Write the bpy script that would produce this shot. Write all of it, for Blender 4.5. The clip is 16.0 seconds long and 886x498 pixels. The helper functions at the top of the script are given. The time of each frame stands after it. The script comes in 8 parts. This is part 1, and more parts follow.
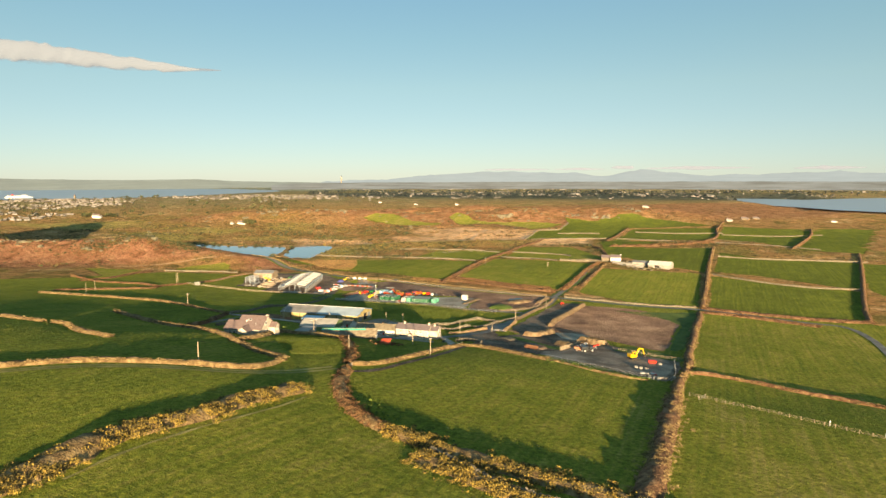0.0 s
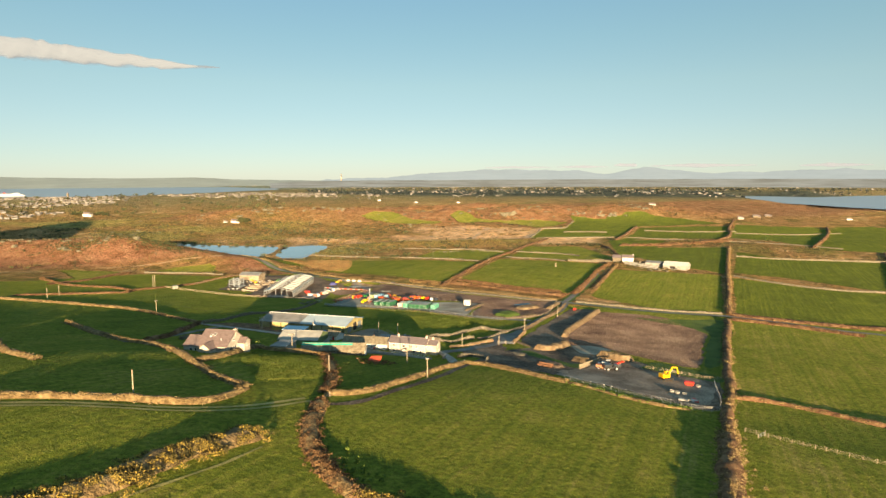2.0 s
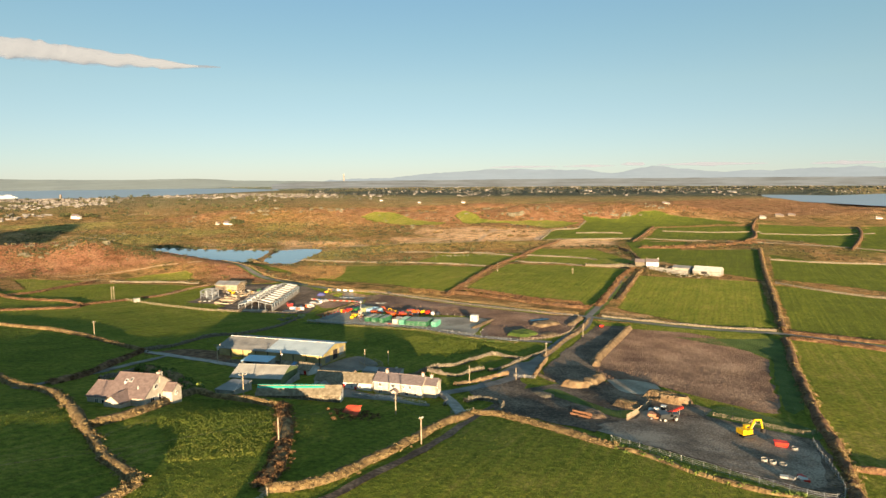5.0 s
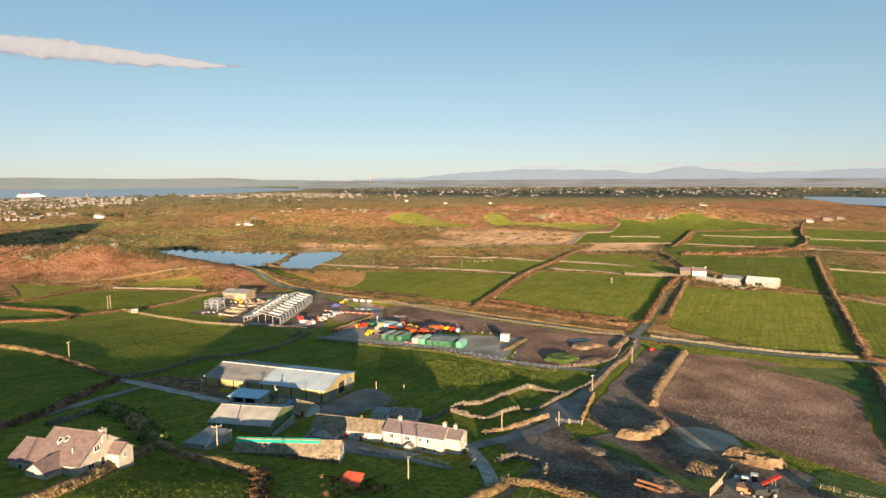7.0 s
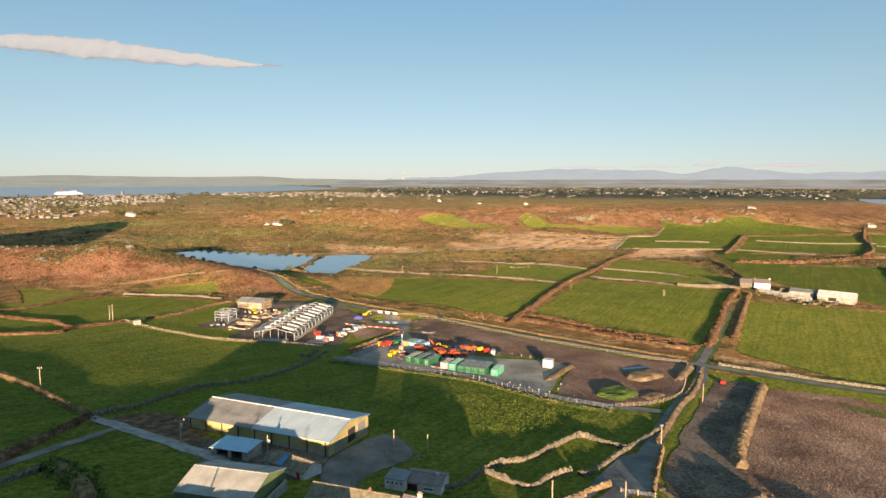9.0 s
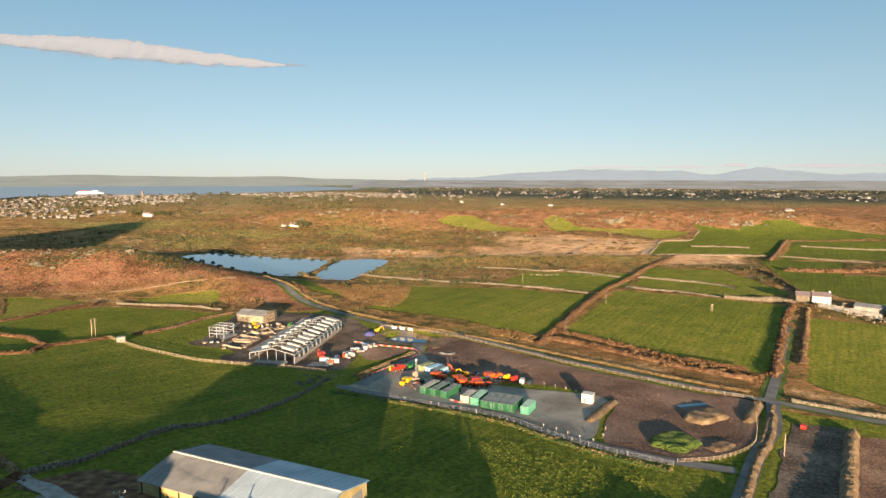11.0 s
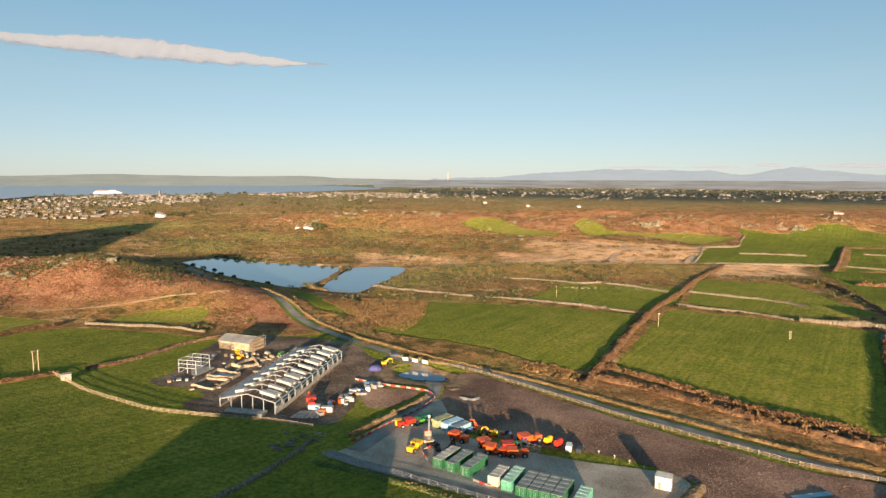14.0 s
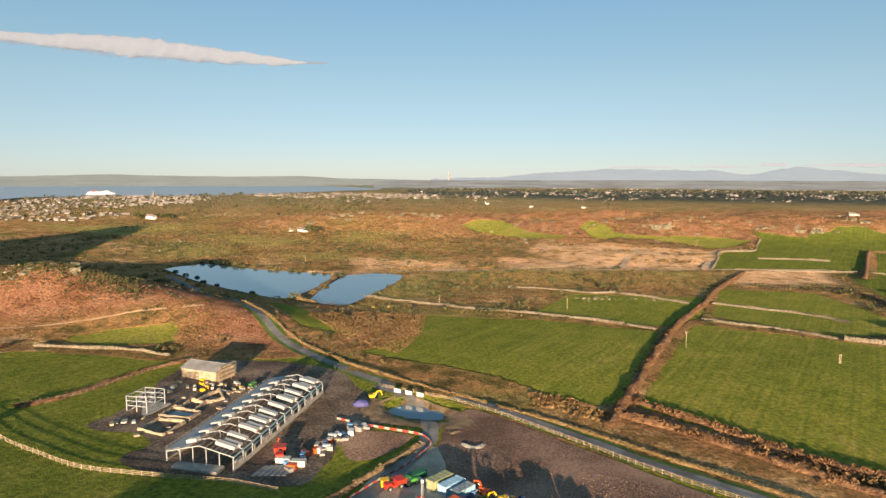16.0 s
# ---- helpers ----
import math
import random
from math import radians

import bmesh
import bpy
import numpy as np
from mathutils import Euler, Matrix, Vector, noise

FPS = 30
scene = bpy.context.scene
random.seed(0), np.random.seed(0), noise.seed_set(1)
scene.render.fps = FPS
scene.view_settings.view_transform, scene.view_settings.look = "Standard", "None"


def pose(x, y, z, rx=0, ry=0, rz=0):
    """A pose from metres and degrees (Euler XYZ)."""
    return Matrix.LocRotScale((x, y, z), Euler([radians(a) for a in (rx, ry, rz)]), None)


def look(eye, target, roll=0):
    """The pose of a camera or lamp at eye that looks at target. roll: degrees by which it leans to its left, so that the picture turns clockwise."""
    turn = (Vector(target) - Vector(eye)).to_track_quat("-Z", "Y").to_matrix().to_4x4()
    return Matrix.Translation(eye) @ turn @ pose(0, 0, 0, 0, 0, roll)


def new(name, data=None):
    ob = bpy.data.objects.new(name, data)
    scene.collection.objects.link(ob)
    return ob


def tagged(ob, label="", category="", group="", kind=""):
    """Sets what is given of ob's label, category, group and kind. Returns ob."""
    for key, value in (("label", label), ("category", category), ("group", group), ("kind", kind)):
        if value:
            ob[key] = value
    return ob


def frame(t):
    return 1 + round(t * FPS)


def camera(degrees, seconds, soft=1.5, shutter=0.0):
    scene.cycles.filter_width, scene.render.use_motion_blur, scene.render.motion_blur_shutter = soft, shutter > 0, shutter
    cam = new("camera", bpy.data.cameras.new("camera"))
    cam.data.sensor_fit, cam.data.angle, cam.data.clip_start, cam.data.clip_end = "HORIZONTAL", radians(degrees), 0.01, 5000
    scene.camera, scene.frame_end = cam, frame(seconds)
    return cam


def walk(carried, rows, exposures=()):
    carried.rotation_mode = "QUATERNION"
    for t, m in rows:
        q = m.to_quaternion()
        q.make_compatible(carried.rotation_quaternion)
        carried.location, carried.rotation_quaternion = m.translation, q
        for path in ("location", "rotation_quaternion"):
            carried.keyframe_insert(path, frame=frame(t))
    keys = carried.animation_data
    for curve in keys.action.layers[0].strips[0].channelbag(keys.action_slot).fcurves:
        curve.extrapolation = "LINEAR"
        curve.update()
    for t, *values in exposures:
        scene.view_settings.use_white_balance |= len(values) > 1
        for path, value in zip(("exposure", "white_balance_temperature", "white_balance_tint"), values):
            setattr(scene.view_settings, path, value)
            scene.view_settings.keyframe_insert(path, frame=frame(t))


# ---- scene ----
# seconds, place, yaw, pitch, roll
FLIGHT = [
    (0.0, 0.11, 0.26, 111.29, -3.077, -6.257, -0.082),
    (0.5, 0.94, 11.31, 110.65, -3.043, -6.353, -0.092),
    (1.0, 1.73, 22.38, 109.90, -2.989, -6.388, -0.101),
    (1.5, 2.48, 33.46, 108.95, -2.963, -6.396, -0.121),
    (2.0, 3.23, 44.54, 107.81, -2.961, -6.395, -0.151),
    (2.5, 4.00, 55.63, 106.59, -2.974, -6.391, -0.194),
    (3.0, 4.84, 66.74, 105.42, -2.971, -6.384, -0.243),
    (3.5, 5.72, 77.89, 104.43, -2.936, -6.370, -0.297),
    (4.0, 6.59, 89.04, 103.68, -2.914, -6.338, -0.356),
    (6.5, 9.39, 144.90, 103.74, -0.908, -6.336, -0.352),
    (7.0, 9.53, 155.98, 103.96, -0.143, -6.330, -0.243),
    (7.5, 9.63, 167.04, 104.11, 0.643, -6.341, -0.140),
    (8.0, 9.59, 178.05, 104.20, 1.430, -6.363, -0.062),
    (8.5, 9.38, 189.04, 104.33, 2.179, -6.373, -0.003),
    (9.0, 9.10, 200.04, 104.44, 2.873, -6.378, 0.046),
    (11.5, 6.43, 254.77, 104.42, 5.290, -6.355, 0.190),
    (12.0, 5.59, 265.76, 104.48, 5.728, -6.363, 0.214),
    (12.5, 4.65, 276.74, 104.53, 6.148, -6.364, 0.221),
    (13.0, 3.66, 287.67, 104.47, 6.486, -6.389, 0.228),
    (13.5, 2.66, 298.63, 104.51, 6.751, -6.388, 0.245),
    (14.0, 1.69, 309.62, 104.55, 6.929, -6.379, 0.258),
    (14.5, 0.72, 320.56, 104.57, 7.022, -6.377, 0.257),
    (15.0, -0.34, 331.61, 104.70, 7.035, -6.375, 0.251),
    (15.5, -1.43, 342.67, 104.87, 7.041, -6.379, 0.230),
    (16.0, -2.52, 353.74, 105.10, 7.020, -6.378, 0.193),
]
cam = camera(69.92, 16.0)
walk(cam, [(t, pose(x, y, z, 90 + pitch, 0, yaw) @ pose(0, 0, 0, 0, 0, roll)) for t, x, y, z, yaw, pitch, roll in FLIGHT],
     [(0, 1.83, 6980, 4), (4.2, 1.83, 6950, 4), (6.3, 1.76, 6480, 13), (16, 1.73, 6460, 13)])

# ---- daylight: low sun behind the flight, clear sky ----
SUN_UP, SUN_AZ = 7.0, 173.3
world = bpy.data.worlds.new("sky")
scene.world = world
world.use_nodes = True
wn = world.node_tree
sky = wn.nodes.new("ShaderNodeTexSky")
sky.sky_type = 'NISHITA'
sky.sun_disc = False
sky.sun_elevation = radians(SUN_UP + 9.7)
sky.sun_rotation = radians(SUN_AZ)
sky.altitude, sky.air_density, sky.dust_density, sky.ozone_density = 50, 0.8, 0.12, 2.2
wn.nodes["Background"].inputs["Strength"].default_value = 0.0355
haze = wn.nodes.new("ShaderNodeMix")
haze.data_type = 'RGBA'
haze.inputs[0].default_value = 0.46
haze.inputs[7].default_value = (3.1, 4.5, 4.75, 1)
wn.links.new(sky.outputs[0], haze.inputs[6])
# the low sky is milky, the high sky a deeper blue
sky_dir = wn.nodes.new("ShaderNodeTexCoord")
sky_axes = wn.nodes.new("ShaderNodeSeparateXYZ")
wn.links.new(sky_dir.outputs["Generated"], sky_axes.inputs[0])
milk = wn.nodes.new("ShaderNodeValToRGB")
MILK = [(0.0, (.98, .925, .98)), (.07, (1.06, 1.0, .975)), (.139, (1.08, 1.06, .97)), (.208, (.96, 1.05, 1.01)), (.29, (.84, 1.01, 1.08))]
while len(milk.color_ramp.elements) < len(MILK):
    milk.color_ramp.elements.new(.5)
for stop, (at_, tone_) in zip(milk.color_ramp.elements, MILK):
    stop.position, stop.color = at_, (*tone_, 1)
wn.links.new(sky_axes.outputs[2], milk.inputs[0])
veil = wn.nodes.new("ShaderNodeMix")
veil.data_type, veil.blend_type = 'RGBA', 'MULTIPLY'
veil.inputs[0].default_value = 1.0
wn.links.new(haze.outputs[2], veil.inputs[6])
wn.links.new(milk.outputs["Color"], veil.inputs[7])
wn.links.new(veil.outputs[2], wn.nodes["Background"].inputs["Color"])
sun_data = bpy.data.lights.new("sun", 'SUN')
sun_data.energy, sun_data.angle, sun_data.color = 5.0, radians(0.6), (1.0, 0.73, 0.45)
sun = new("sun", sun_data)
sa, se = radians(SUN_AZ), radians(SUN_UP)
SUN_DIR = Vector((math.sin(sa) * math.cos(se), math.cos(sa) * math.cos(se), math.sin(se)))
sun.matrix_world = look(SUN_DIR * 400, (0, 0, 0))

# ---- materials ----
def ramp_mat(name, colors, scale=0.5, detail=6.0, rough=0.85, bump=0.25, bump_scale=None, fine=None, island=0.0, metal=0.0, spread=(0.3, 0.7), dist=1.0, grain=.35):
    """Noise at two scales through a colour ramp, with bump; island: variation from piece to piece."""
    m = bpy.data.materials.new(name)
    m.use_nodes = True
    n, l = m.node_tree.nodes, m.node_tree.links
    b = n["Principled BSDF"]
    b.inputs["Roughness"].default_value, b.inputs["Metallic"].default_value = rough, metal
    b.inputs["Specular IOR Level"].default_value = 0.25 if not metal else 0.5
    co = n.new("ShaderNodeTexCoord")
    a = n.new("ShaderNodeTexNoise")
    a.inputs["Scale"].default_value, a.inputs["Detail"].default_value = scale, detail
    l.new(co.outputs["Object"], a.inputs["Vector"])
    f = n.new("ShaderNodeTexNoise")
    f.inputs["Scale"].default_value, f.inputs["Detail"].default_value = fine or scale * 9, 4
    l.new(co.outputs["Object"], f.inputs["Vector"])
    mix = n.new("ShaderNodeMath")
    mix.operation = 'MULTIPLY_ADD'
    mix.inputs[1].default_value = grain
    l.new(f.outputs["Fac"], mix.inputs[0])
    sub = n.new("ShaderNodeMath")
    sub.operation = 'ADD'
    sub.inputs[1].default_value = -grain / 2
    l.new(a.outputs["Fac"], sub.inputs[0])
    l.new(sub.outputs[0], mix.inputs[2])
    fac = mix.outputs[0]
    if island:
        g = n.new("ShaderNodeNewGeometry")
        w = n.new("ShaderNodeMath")
        w.operation = 'MULTIPLY_ADD'
        w.inputs[1].default_value = island
        l.new(g.outputs["Random Per Island"], w.inputs[0])
        w2 = n.new("ShaderNodeMath")
        w2.operation = 'ADD'
        w2.inputs[1].default_value = -island / 2
        l.new(fac, w2.inputs[0])
        l.new(w2.outputs[0], w.inputs[2])
        fac = w.outputs[0]
    r = n.new("ShaderNodeValToRGB")
    e = r.color_ramp.elements
    k = len(colors)
    while len(e) < k:
        e.new(0.5)
    for i, c in enumerate(colors):
        e[i].position = spread[0] + (spread[1] - spread[0]) * (i / max(1, k - 1))
        e[i].color = (*c, 1)
    l.new(fac, r.inputs["Fac"])
    l.new(r.outputs["Color"], b.inputs["Base Color"])
    if bump:
        bp = n.new("ShaderNodeBump")
        bp.inputs["Strength"].default_value, bp.inputs["Distance"].default_value = bump, dist
        if bump_scale:
            q = n.new("ShaderNodeTexNoise")
            q.inputs["Scale"].default_value, q.inputs["Detail"].default_value = bump_scale, 5
            l.new(co.outputs["Object"], q.inputs["Vector"])
            l.new(q.outputs["Fac"], bp.inputs["Height"])
        else:
            l.new(f.outputs["Fac"], bp.inputs["Height"])
        l.new(bp.outputs["Normal"], b.inputs["Normal"])
    return m


def plain(name, c, rough=0.6, metal=0.0, var=0.12, scale=1.2):
    """Paint, plastic or metal with slight dirt."""
    dark = tuple(v * (1 - var) * 0.9 for v in c)
    light = tuple(min(1, v * (1 + var * 0.6)) for v in c)
    return ramp_mat(name, [dark, c, light], scale=scale, rough=rough, metal=metal, bump=0.05, dist=0.02)


M = {}
M["bank"] = ramp_mat("bank earth and dead grass", [(.075, .05, .024), (.18, .12, .055), (.30, .215, .105)], scale=0.5, bump=0.8, bump_scale=1.6, rough=.95)
M["redbank"] = ramp_mat("bracken bank", [(.065, .034, .019), (.15, .08, .042), (.27, .165, .086)], scale=0.4, bump=0.8, bump_scale=1.6, rough=.95)
M["drystalk"] = ramp_mat("dead grass stalks", [(.12, .078, .034), (.25, .172, .078), (.38, .285, .14)], scale=.3, island=.6, bump=0, rough=.9)
M["bracken"] = ramp_mat("dead bracken", [(.06, .032, .017), (.15, .08, .038), (.28, .165, .078)], scale=.3, island=.6, bump=0, rough=.9)
M["gorse"] = ramp_mat("gorse in flower", [(.06, .052, .02), (.13, .10, .034), (.22, .16, .045), (.36, .25, .05)], scale=.25, island=.7, bump=0, rough=.85)
M["leaf"] = ramp_mat("green leaves", [(.05, .085, .014), (.11, .16, .028), (.18, .225, .045)], scale=.3, island=.6, bump=0, rough=.7)
M["stone"] = ramp_mat("dry stone", [(.07, .06, .043), (.155, .13, .096), (.28, .24, .18)], scale=1.3, fine=5, bump=1.0, bump_scale=2.6, rough=.95, dist=.4)
M["rock"] = ramp_mat("lichened rock", [(.08, .07, .045), (.16, .14, .095), (.27, .24, .18)], scale=.35, fine=2, bump=.8, rough=.95)
M["asphalt"] = ramp_mat("worn tarmac", [(.10, .095, .09), (.155, .148, .14), (.23, .22, .205)], scale=.15, fine=4, bump=.3, bump_scale=5, rough=.85, dist=.08)
M["gravel"] = ramp_mat("compacted gravel", [(.21, .17, .132), (.345, .285, .225), (.48, .41, .33)], scale=.07, fine=2.2, bump=.5, bump_scale=3, rough=.95, dist=.15, grain=.9)
M["concrete"] = ramp_mat("concrete", [(.20, .19, .17), (.30, .285, .26), (.38, .365, .34)], scale=.4, fine=5, bump=.1, rough=.9)
M["mud"] = ramp_mat("bare disturbed soil", [(.055, .038, .028), (.125, .088, .064), (.25, .18, .13)], scale=.07, fine=1.1, bump=.7, bump_scale=1.5, rough=.95, dist=.5, grain=1.0)
M["spoil"] = ramp_mat("sandy spoil", [(.10, .065, .035), (.19, .13, .075), (.27, .20, .12)], scale=.3, fine=2, bump=.6, bump_scale=1.2, rough=.95)
M["timber"] = ramp_mat("weathered timber", [(.20, .15, .10), (.34, .27, .19), (.45, .38, .28)], scale=1.5, bump=.1, rough=.85)
M["steel"] = plain("galvanised steel", (.52, .53, .54), rough=.45, metal=.7)
M["white"] = ramp_mat("white render", [(.42, .40, .37), (.56, .54, .51), (.64, .62, .60)], scale=.6, fine=6, bump=.1, rough=.9, dist=.03)
M["cream"] = ramp_mat("cream render", [(.34, .30, .25), (.43, .39, .33), (.50, .46, .39)], scale=.5, fine=6, bump=.1, rough=.9, dist=.03)
M["slate"] = ramp_mat("purple-grey slate", [(.12, .092, .095), (.155, .125, .128), (.19, .16, .162)], scale=1.2, fine=8, bump=.2, rough=.7, dist=.05)
M["oldslate"] = ramp_mat("lichened grouted slate", [(.13, .105, .07), (.20, .165, .115), (.28, .235, .17)], scale=.9, fine=6, bump=.3, rough=.9, dist=.06)
M["glass"] = plain("dark window glass", (.03, .035, .04), rough=.08, var=.1)
M["frame"] = plain("white window frame", (.75, .74, .72), rough=.4)
M["reddoor"] = plain("red painted boards", (.50, .03, .025), rough=.5)
M["cable"] = plain("black cable", (.03, .03, .03), rough=.5)
# near-black: paints the shade inside open doorways, also colours dark parts
M["shadowgap"] = plain("opening shade and dark parts", (.035, .03, .028), rough=.9)


# ---- geometry helpers ----
class Geo:
    """Gathers vertices and faces of one part."""

    def __init__(self):
        self.v, self.f = [], []

    def add(self, verts, faces):
        k = len(self.v)
        self.v.extend([tuple(p) for p in verts])
        self.f.extend([tuple(i + k for i in q) for q in faces])
        return self

    def box(self, x, y, z, sx, sy, sz, turn=0.0, tilt=0.0):
        """Centre of the base, size, turn about z and tilt about x in degrees."""
        c, s = math.cos(radians(turn)), math.sin(radians(turn))
        ct, st = math.cos(radians(tilt)), math.sin(radians(tilt))
        out = []
        for k in (0, 1):
            for a, b in ((-1, -1), (1, -1), (1, 1), (-1, 1)):
                px, py, pz = a * sx / 2, b * sy / 2, k * sz
                py, pz = py * ct - pz * st, py * st + pz * ct
                out.append((x + px * c - py * s, y + px * s + py * c, z + pz))
        return self.add(out, [(0, 3, 2, 1), (4, 5, 6, 7), (0, 1, 5, 4), (1, 2, 6, 5), (2, 3, 7, 6), (3, 0, 4, 7)])

    def bar(self, a, b, w, h=None, n=4):
        """A straight bar from a to b: square when n is 4, else round."""
        a, b = Vector(a), Vector(b)
        d = (b - a).normalized()
        u = d.cross(Vector((0, 0, 1)))
        u = Vector((1, 0, 0)) if u.length < 1e-4 else u.normalized()
        t = u.cross(d)
        h = h or w
        ring = []
        for k in range(n):
            an = 2 * math.pi * (k + 0.5) / n
            r = 0.7071 if n == 4 else 0.5
            ring.append(u * (math.cos(an) * w * r) + t * (math.sin(an) * h * r))
        vs = [a + q for q in ring] + [b + q for q in ring]
        fs = [(k, (k + 1) % n, n + (k + 1) % n, n + k) for k in range(n)]
        fs += [tuple(range(n - 1, -1, -1)), tuple(range(n, 2 * n))]
        return self.add(vs, fs)

    def prism(self, outline, y0, y1):
        """An outline in x and z, drawn along y."""
        n = len(outline)
        vs = [(x, y0, z) for x, z in outline] + [(x, y1, z) for x, z in outline]
        fs = [(k, (k + 1) % n, n + (k + 1) % n, n + k) for k in range(n)]
        fs += [tuple(range(n - 1, -1, -1)), tuple(range(n, 2 * n))]
        return self.add(vs, fs)

    def lump(self, x, y, z, rx, ry, rz, seed=0, rough=0.25, n=8, m=5):
        """An uneven rounded heap or boulder."""
        rnd = random.Random(seed)
        off = Vector((rnd.uniform(0, 99), rnd.uniform(0, 99), 0))
        vs = []
        for j in range(1, m):
            th = math.pi * j / m
            for i in range(n):
                an = 2 * math.pi * i / n
                d = Vector((math.sin(th) * math.cos(an), math.sin(th) * math.sin(an), math.cos(th)))
                k = 1 + rough * 2 * noise.noise(d * 1.7 + off)
                vs.append((x + d.x * rx * k, y + d.y * ry * k, z + d.z * rz * k))
        vs += [(x, y, z + rz), (x, y, z - rz)]
        t, bt = len(vs) - 2, len(vs) - 1
        fs = []
        for j in range(m - 2):
            for i in range(n):
                a, b = j * n + i, j * n + (i + 1) % n
                fs.append((a, a + n, b + n, b))
        fs += [(t, i, (i + 1) % n) for i in range(n)]
        fs += [(bt, (m - 2) * n + (i + 1) % n, (m - 2) * n + i) for i in range(n)]
        return self.add(vs, fs)

    def ob(self, name, material, parent=None, label="", smooth=False):
        me = bpy.data.meshes.new(name)
        me.from_pydata(self.v, [], self.f)
        me.materials.append(material)
        if smooth:
            me.polygons.foreach_set("use_smooth", [True] * len(me.polygons))
        me.update()
        o = new(name, me)
        if parent is not None:
            o.parent = parent
        return tagged(o, label) if label else o


def thing(name, x, y, turn, label, category, group="", kind="", z=None, sink=0.0):
    """An empty at the base of a thing."""
    o = new(name)
    o.matrix_world = pose(x, y, (gz(x, y) if z is None else z) - sink, 0, 0, turn)
    return tagged(o, label, category, group, kind)


# ---- the lie of the land ----
GRID_X = (-700, -330, -180, -80, 0, 90, 180, 340, 700)
GRID_Y = (80, 180, 250, 330, 430, 540, 660, 820, 1050, 1450)
SPOT = (
    (64.8, 56, 51.4, 47, 40.7, 32.8, 24.3, 17, 14.6, 18.9),
    (62, 57.9, 53, 45.4, 35.8, 28.7, 24.4, 14.7, 13.8, 26.1),
    (59.4, 57, 52.3, 43.4, 32.4, 23.4, 18.4, 14.2, 13.2, 26),
    (55.3, 53.5, 48.4, 34.9, 26.1, 17.2, 17.3, 12.9, 11.2, 22.1),
    (48, 42.5, 38.5, 28.7, 21.9, 15.9, 17, 15.1, 15.4, 21),
    (38.4, 34.2, 30.3, 24.2, 18.7, 17, 17.5, 16.1, 17.2, 23.7),
    (30.6, 27.8, 21.4, 17.9, 14.1, 15.1, 18.5, 16.4, 16.1, 28),
    (22.7, 18.2, 14.1, 10, 9.3, 11.9, 15, 18.7, 16.1, 31.2),
    (13.2, 8.4, 7.4, 9.2, 9.5, 10.1, 12.6, 17.6, 17.7, 32.2),
)
POND_A = [(-358, 950), (-346, 990), (-280, 965), (-186, 938), (-172, 920), (-173, 826), (-190, 820), (-232, 845), (-285, 884)]
POND_B = [(-160, 808), (-169, 928), (-115, 938), (-128, 803), (-146, 800)]
POOL = [(-52, 590), (-48.8, 595), (-38, 592.5), (-29.5, 585.5), (-33, 582.5), (-44, 583.5), (-51, 586.5)]
BAY = [(1165, 2416), (1138, 2119), (1073, 1822), (1078, 1679), (1072, 1542), (1093, 1464), (1148, 1326), (2205, 2499), (1852, 2443), (1617, 2330), (1438, 2222), (1387, 2340), (1291, 2398)]
SEA = [(-1621, 1335), (-1185, 1658), (-1270, 1851), (-1191, 1968), (-983, 2045), (-845, 2346), (-771, 2746), (-655, 3160), (-731, 3499), (-1180, 4200), (-2340, 4300), (-3250, 4420), (-4700, 4100), (-4700, 1400)]
POND_Z, POOL_Z, BAY_Z, SEA_Z = 12.5, 14.6, 35.0, 53.0


def weights(g, v):
    g = np.asarray(g, float)
    v = np.clip(v, g[0], g[-1])
    n = len(g)
    i = np.clip(np.searchsorted(g, v) - 1, 0, n - 2)
    h = g[i + 1] - g[i]
    s = (v - g[i]) / h
    w = np.zeros((len(v), n))
    r = np.arange(len(v))
    w[r, i] += 2 * s**3 - 3 * s**2 + 1
    w[r, i + 1] += -2 * s**3 + 3 * s**2
    for k, c in ((i, s**3 - 2 * s**2 + s), (i + 1, s**3 - s**2)):
        a, b = np.maximum(k - 1, 0), np.minimum(k + 1, n - 1)
        d = g[b] - g[a]
        w[r, b] += c * h / d
        w[r, a] -= c * h / d
    return w


def outside(poly, x, y):
    """Distance from an outline, negative inside."""
    p = np.asarray(poly, float)
    q = np.roll(p, -1, 0)
    best = np.full(len(x), 1e18)
    odd = np.zeros(len(x), bool)
    for (ax, ay), (bx, by) in zip(p, q):
        dx, dy = bx - ax, by - ay
        t = np.clip(((x - ax) * dx + (y - ay) * dy) / (dx * dx + dy * dy), 0, 1)
        best = np.minimum(best, (x - ax - t * dx) ** 2 + (y - ay - t * dy) ** 2)
        cross = (ay > y) != (by > y)
        with np.errstate(divide='ignore', invalid='ignore'):
            odd ^= cross & (x < (bx - ax) * (y - ay) / (by - ay if by != ay else 1e-9) + ax)
    d = np.sqrt(best)
    return np.where(odd, -d, d)


def smooth01(v):
    v = np.clip(v, 0, 1)
    return v * v * (3 - 2 * v)


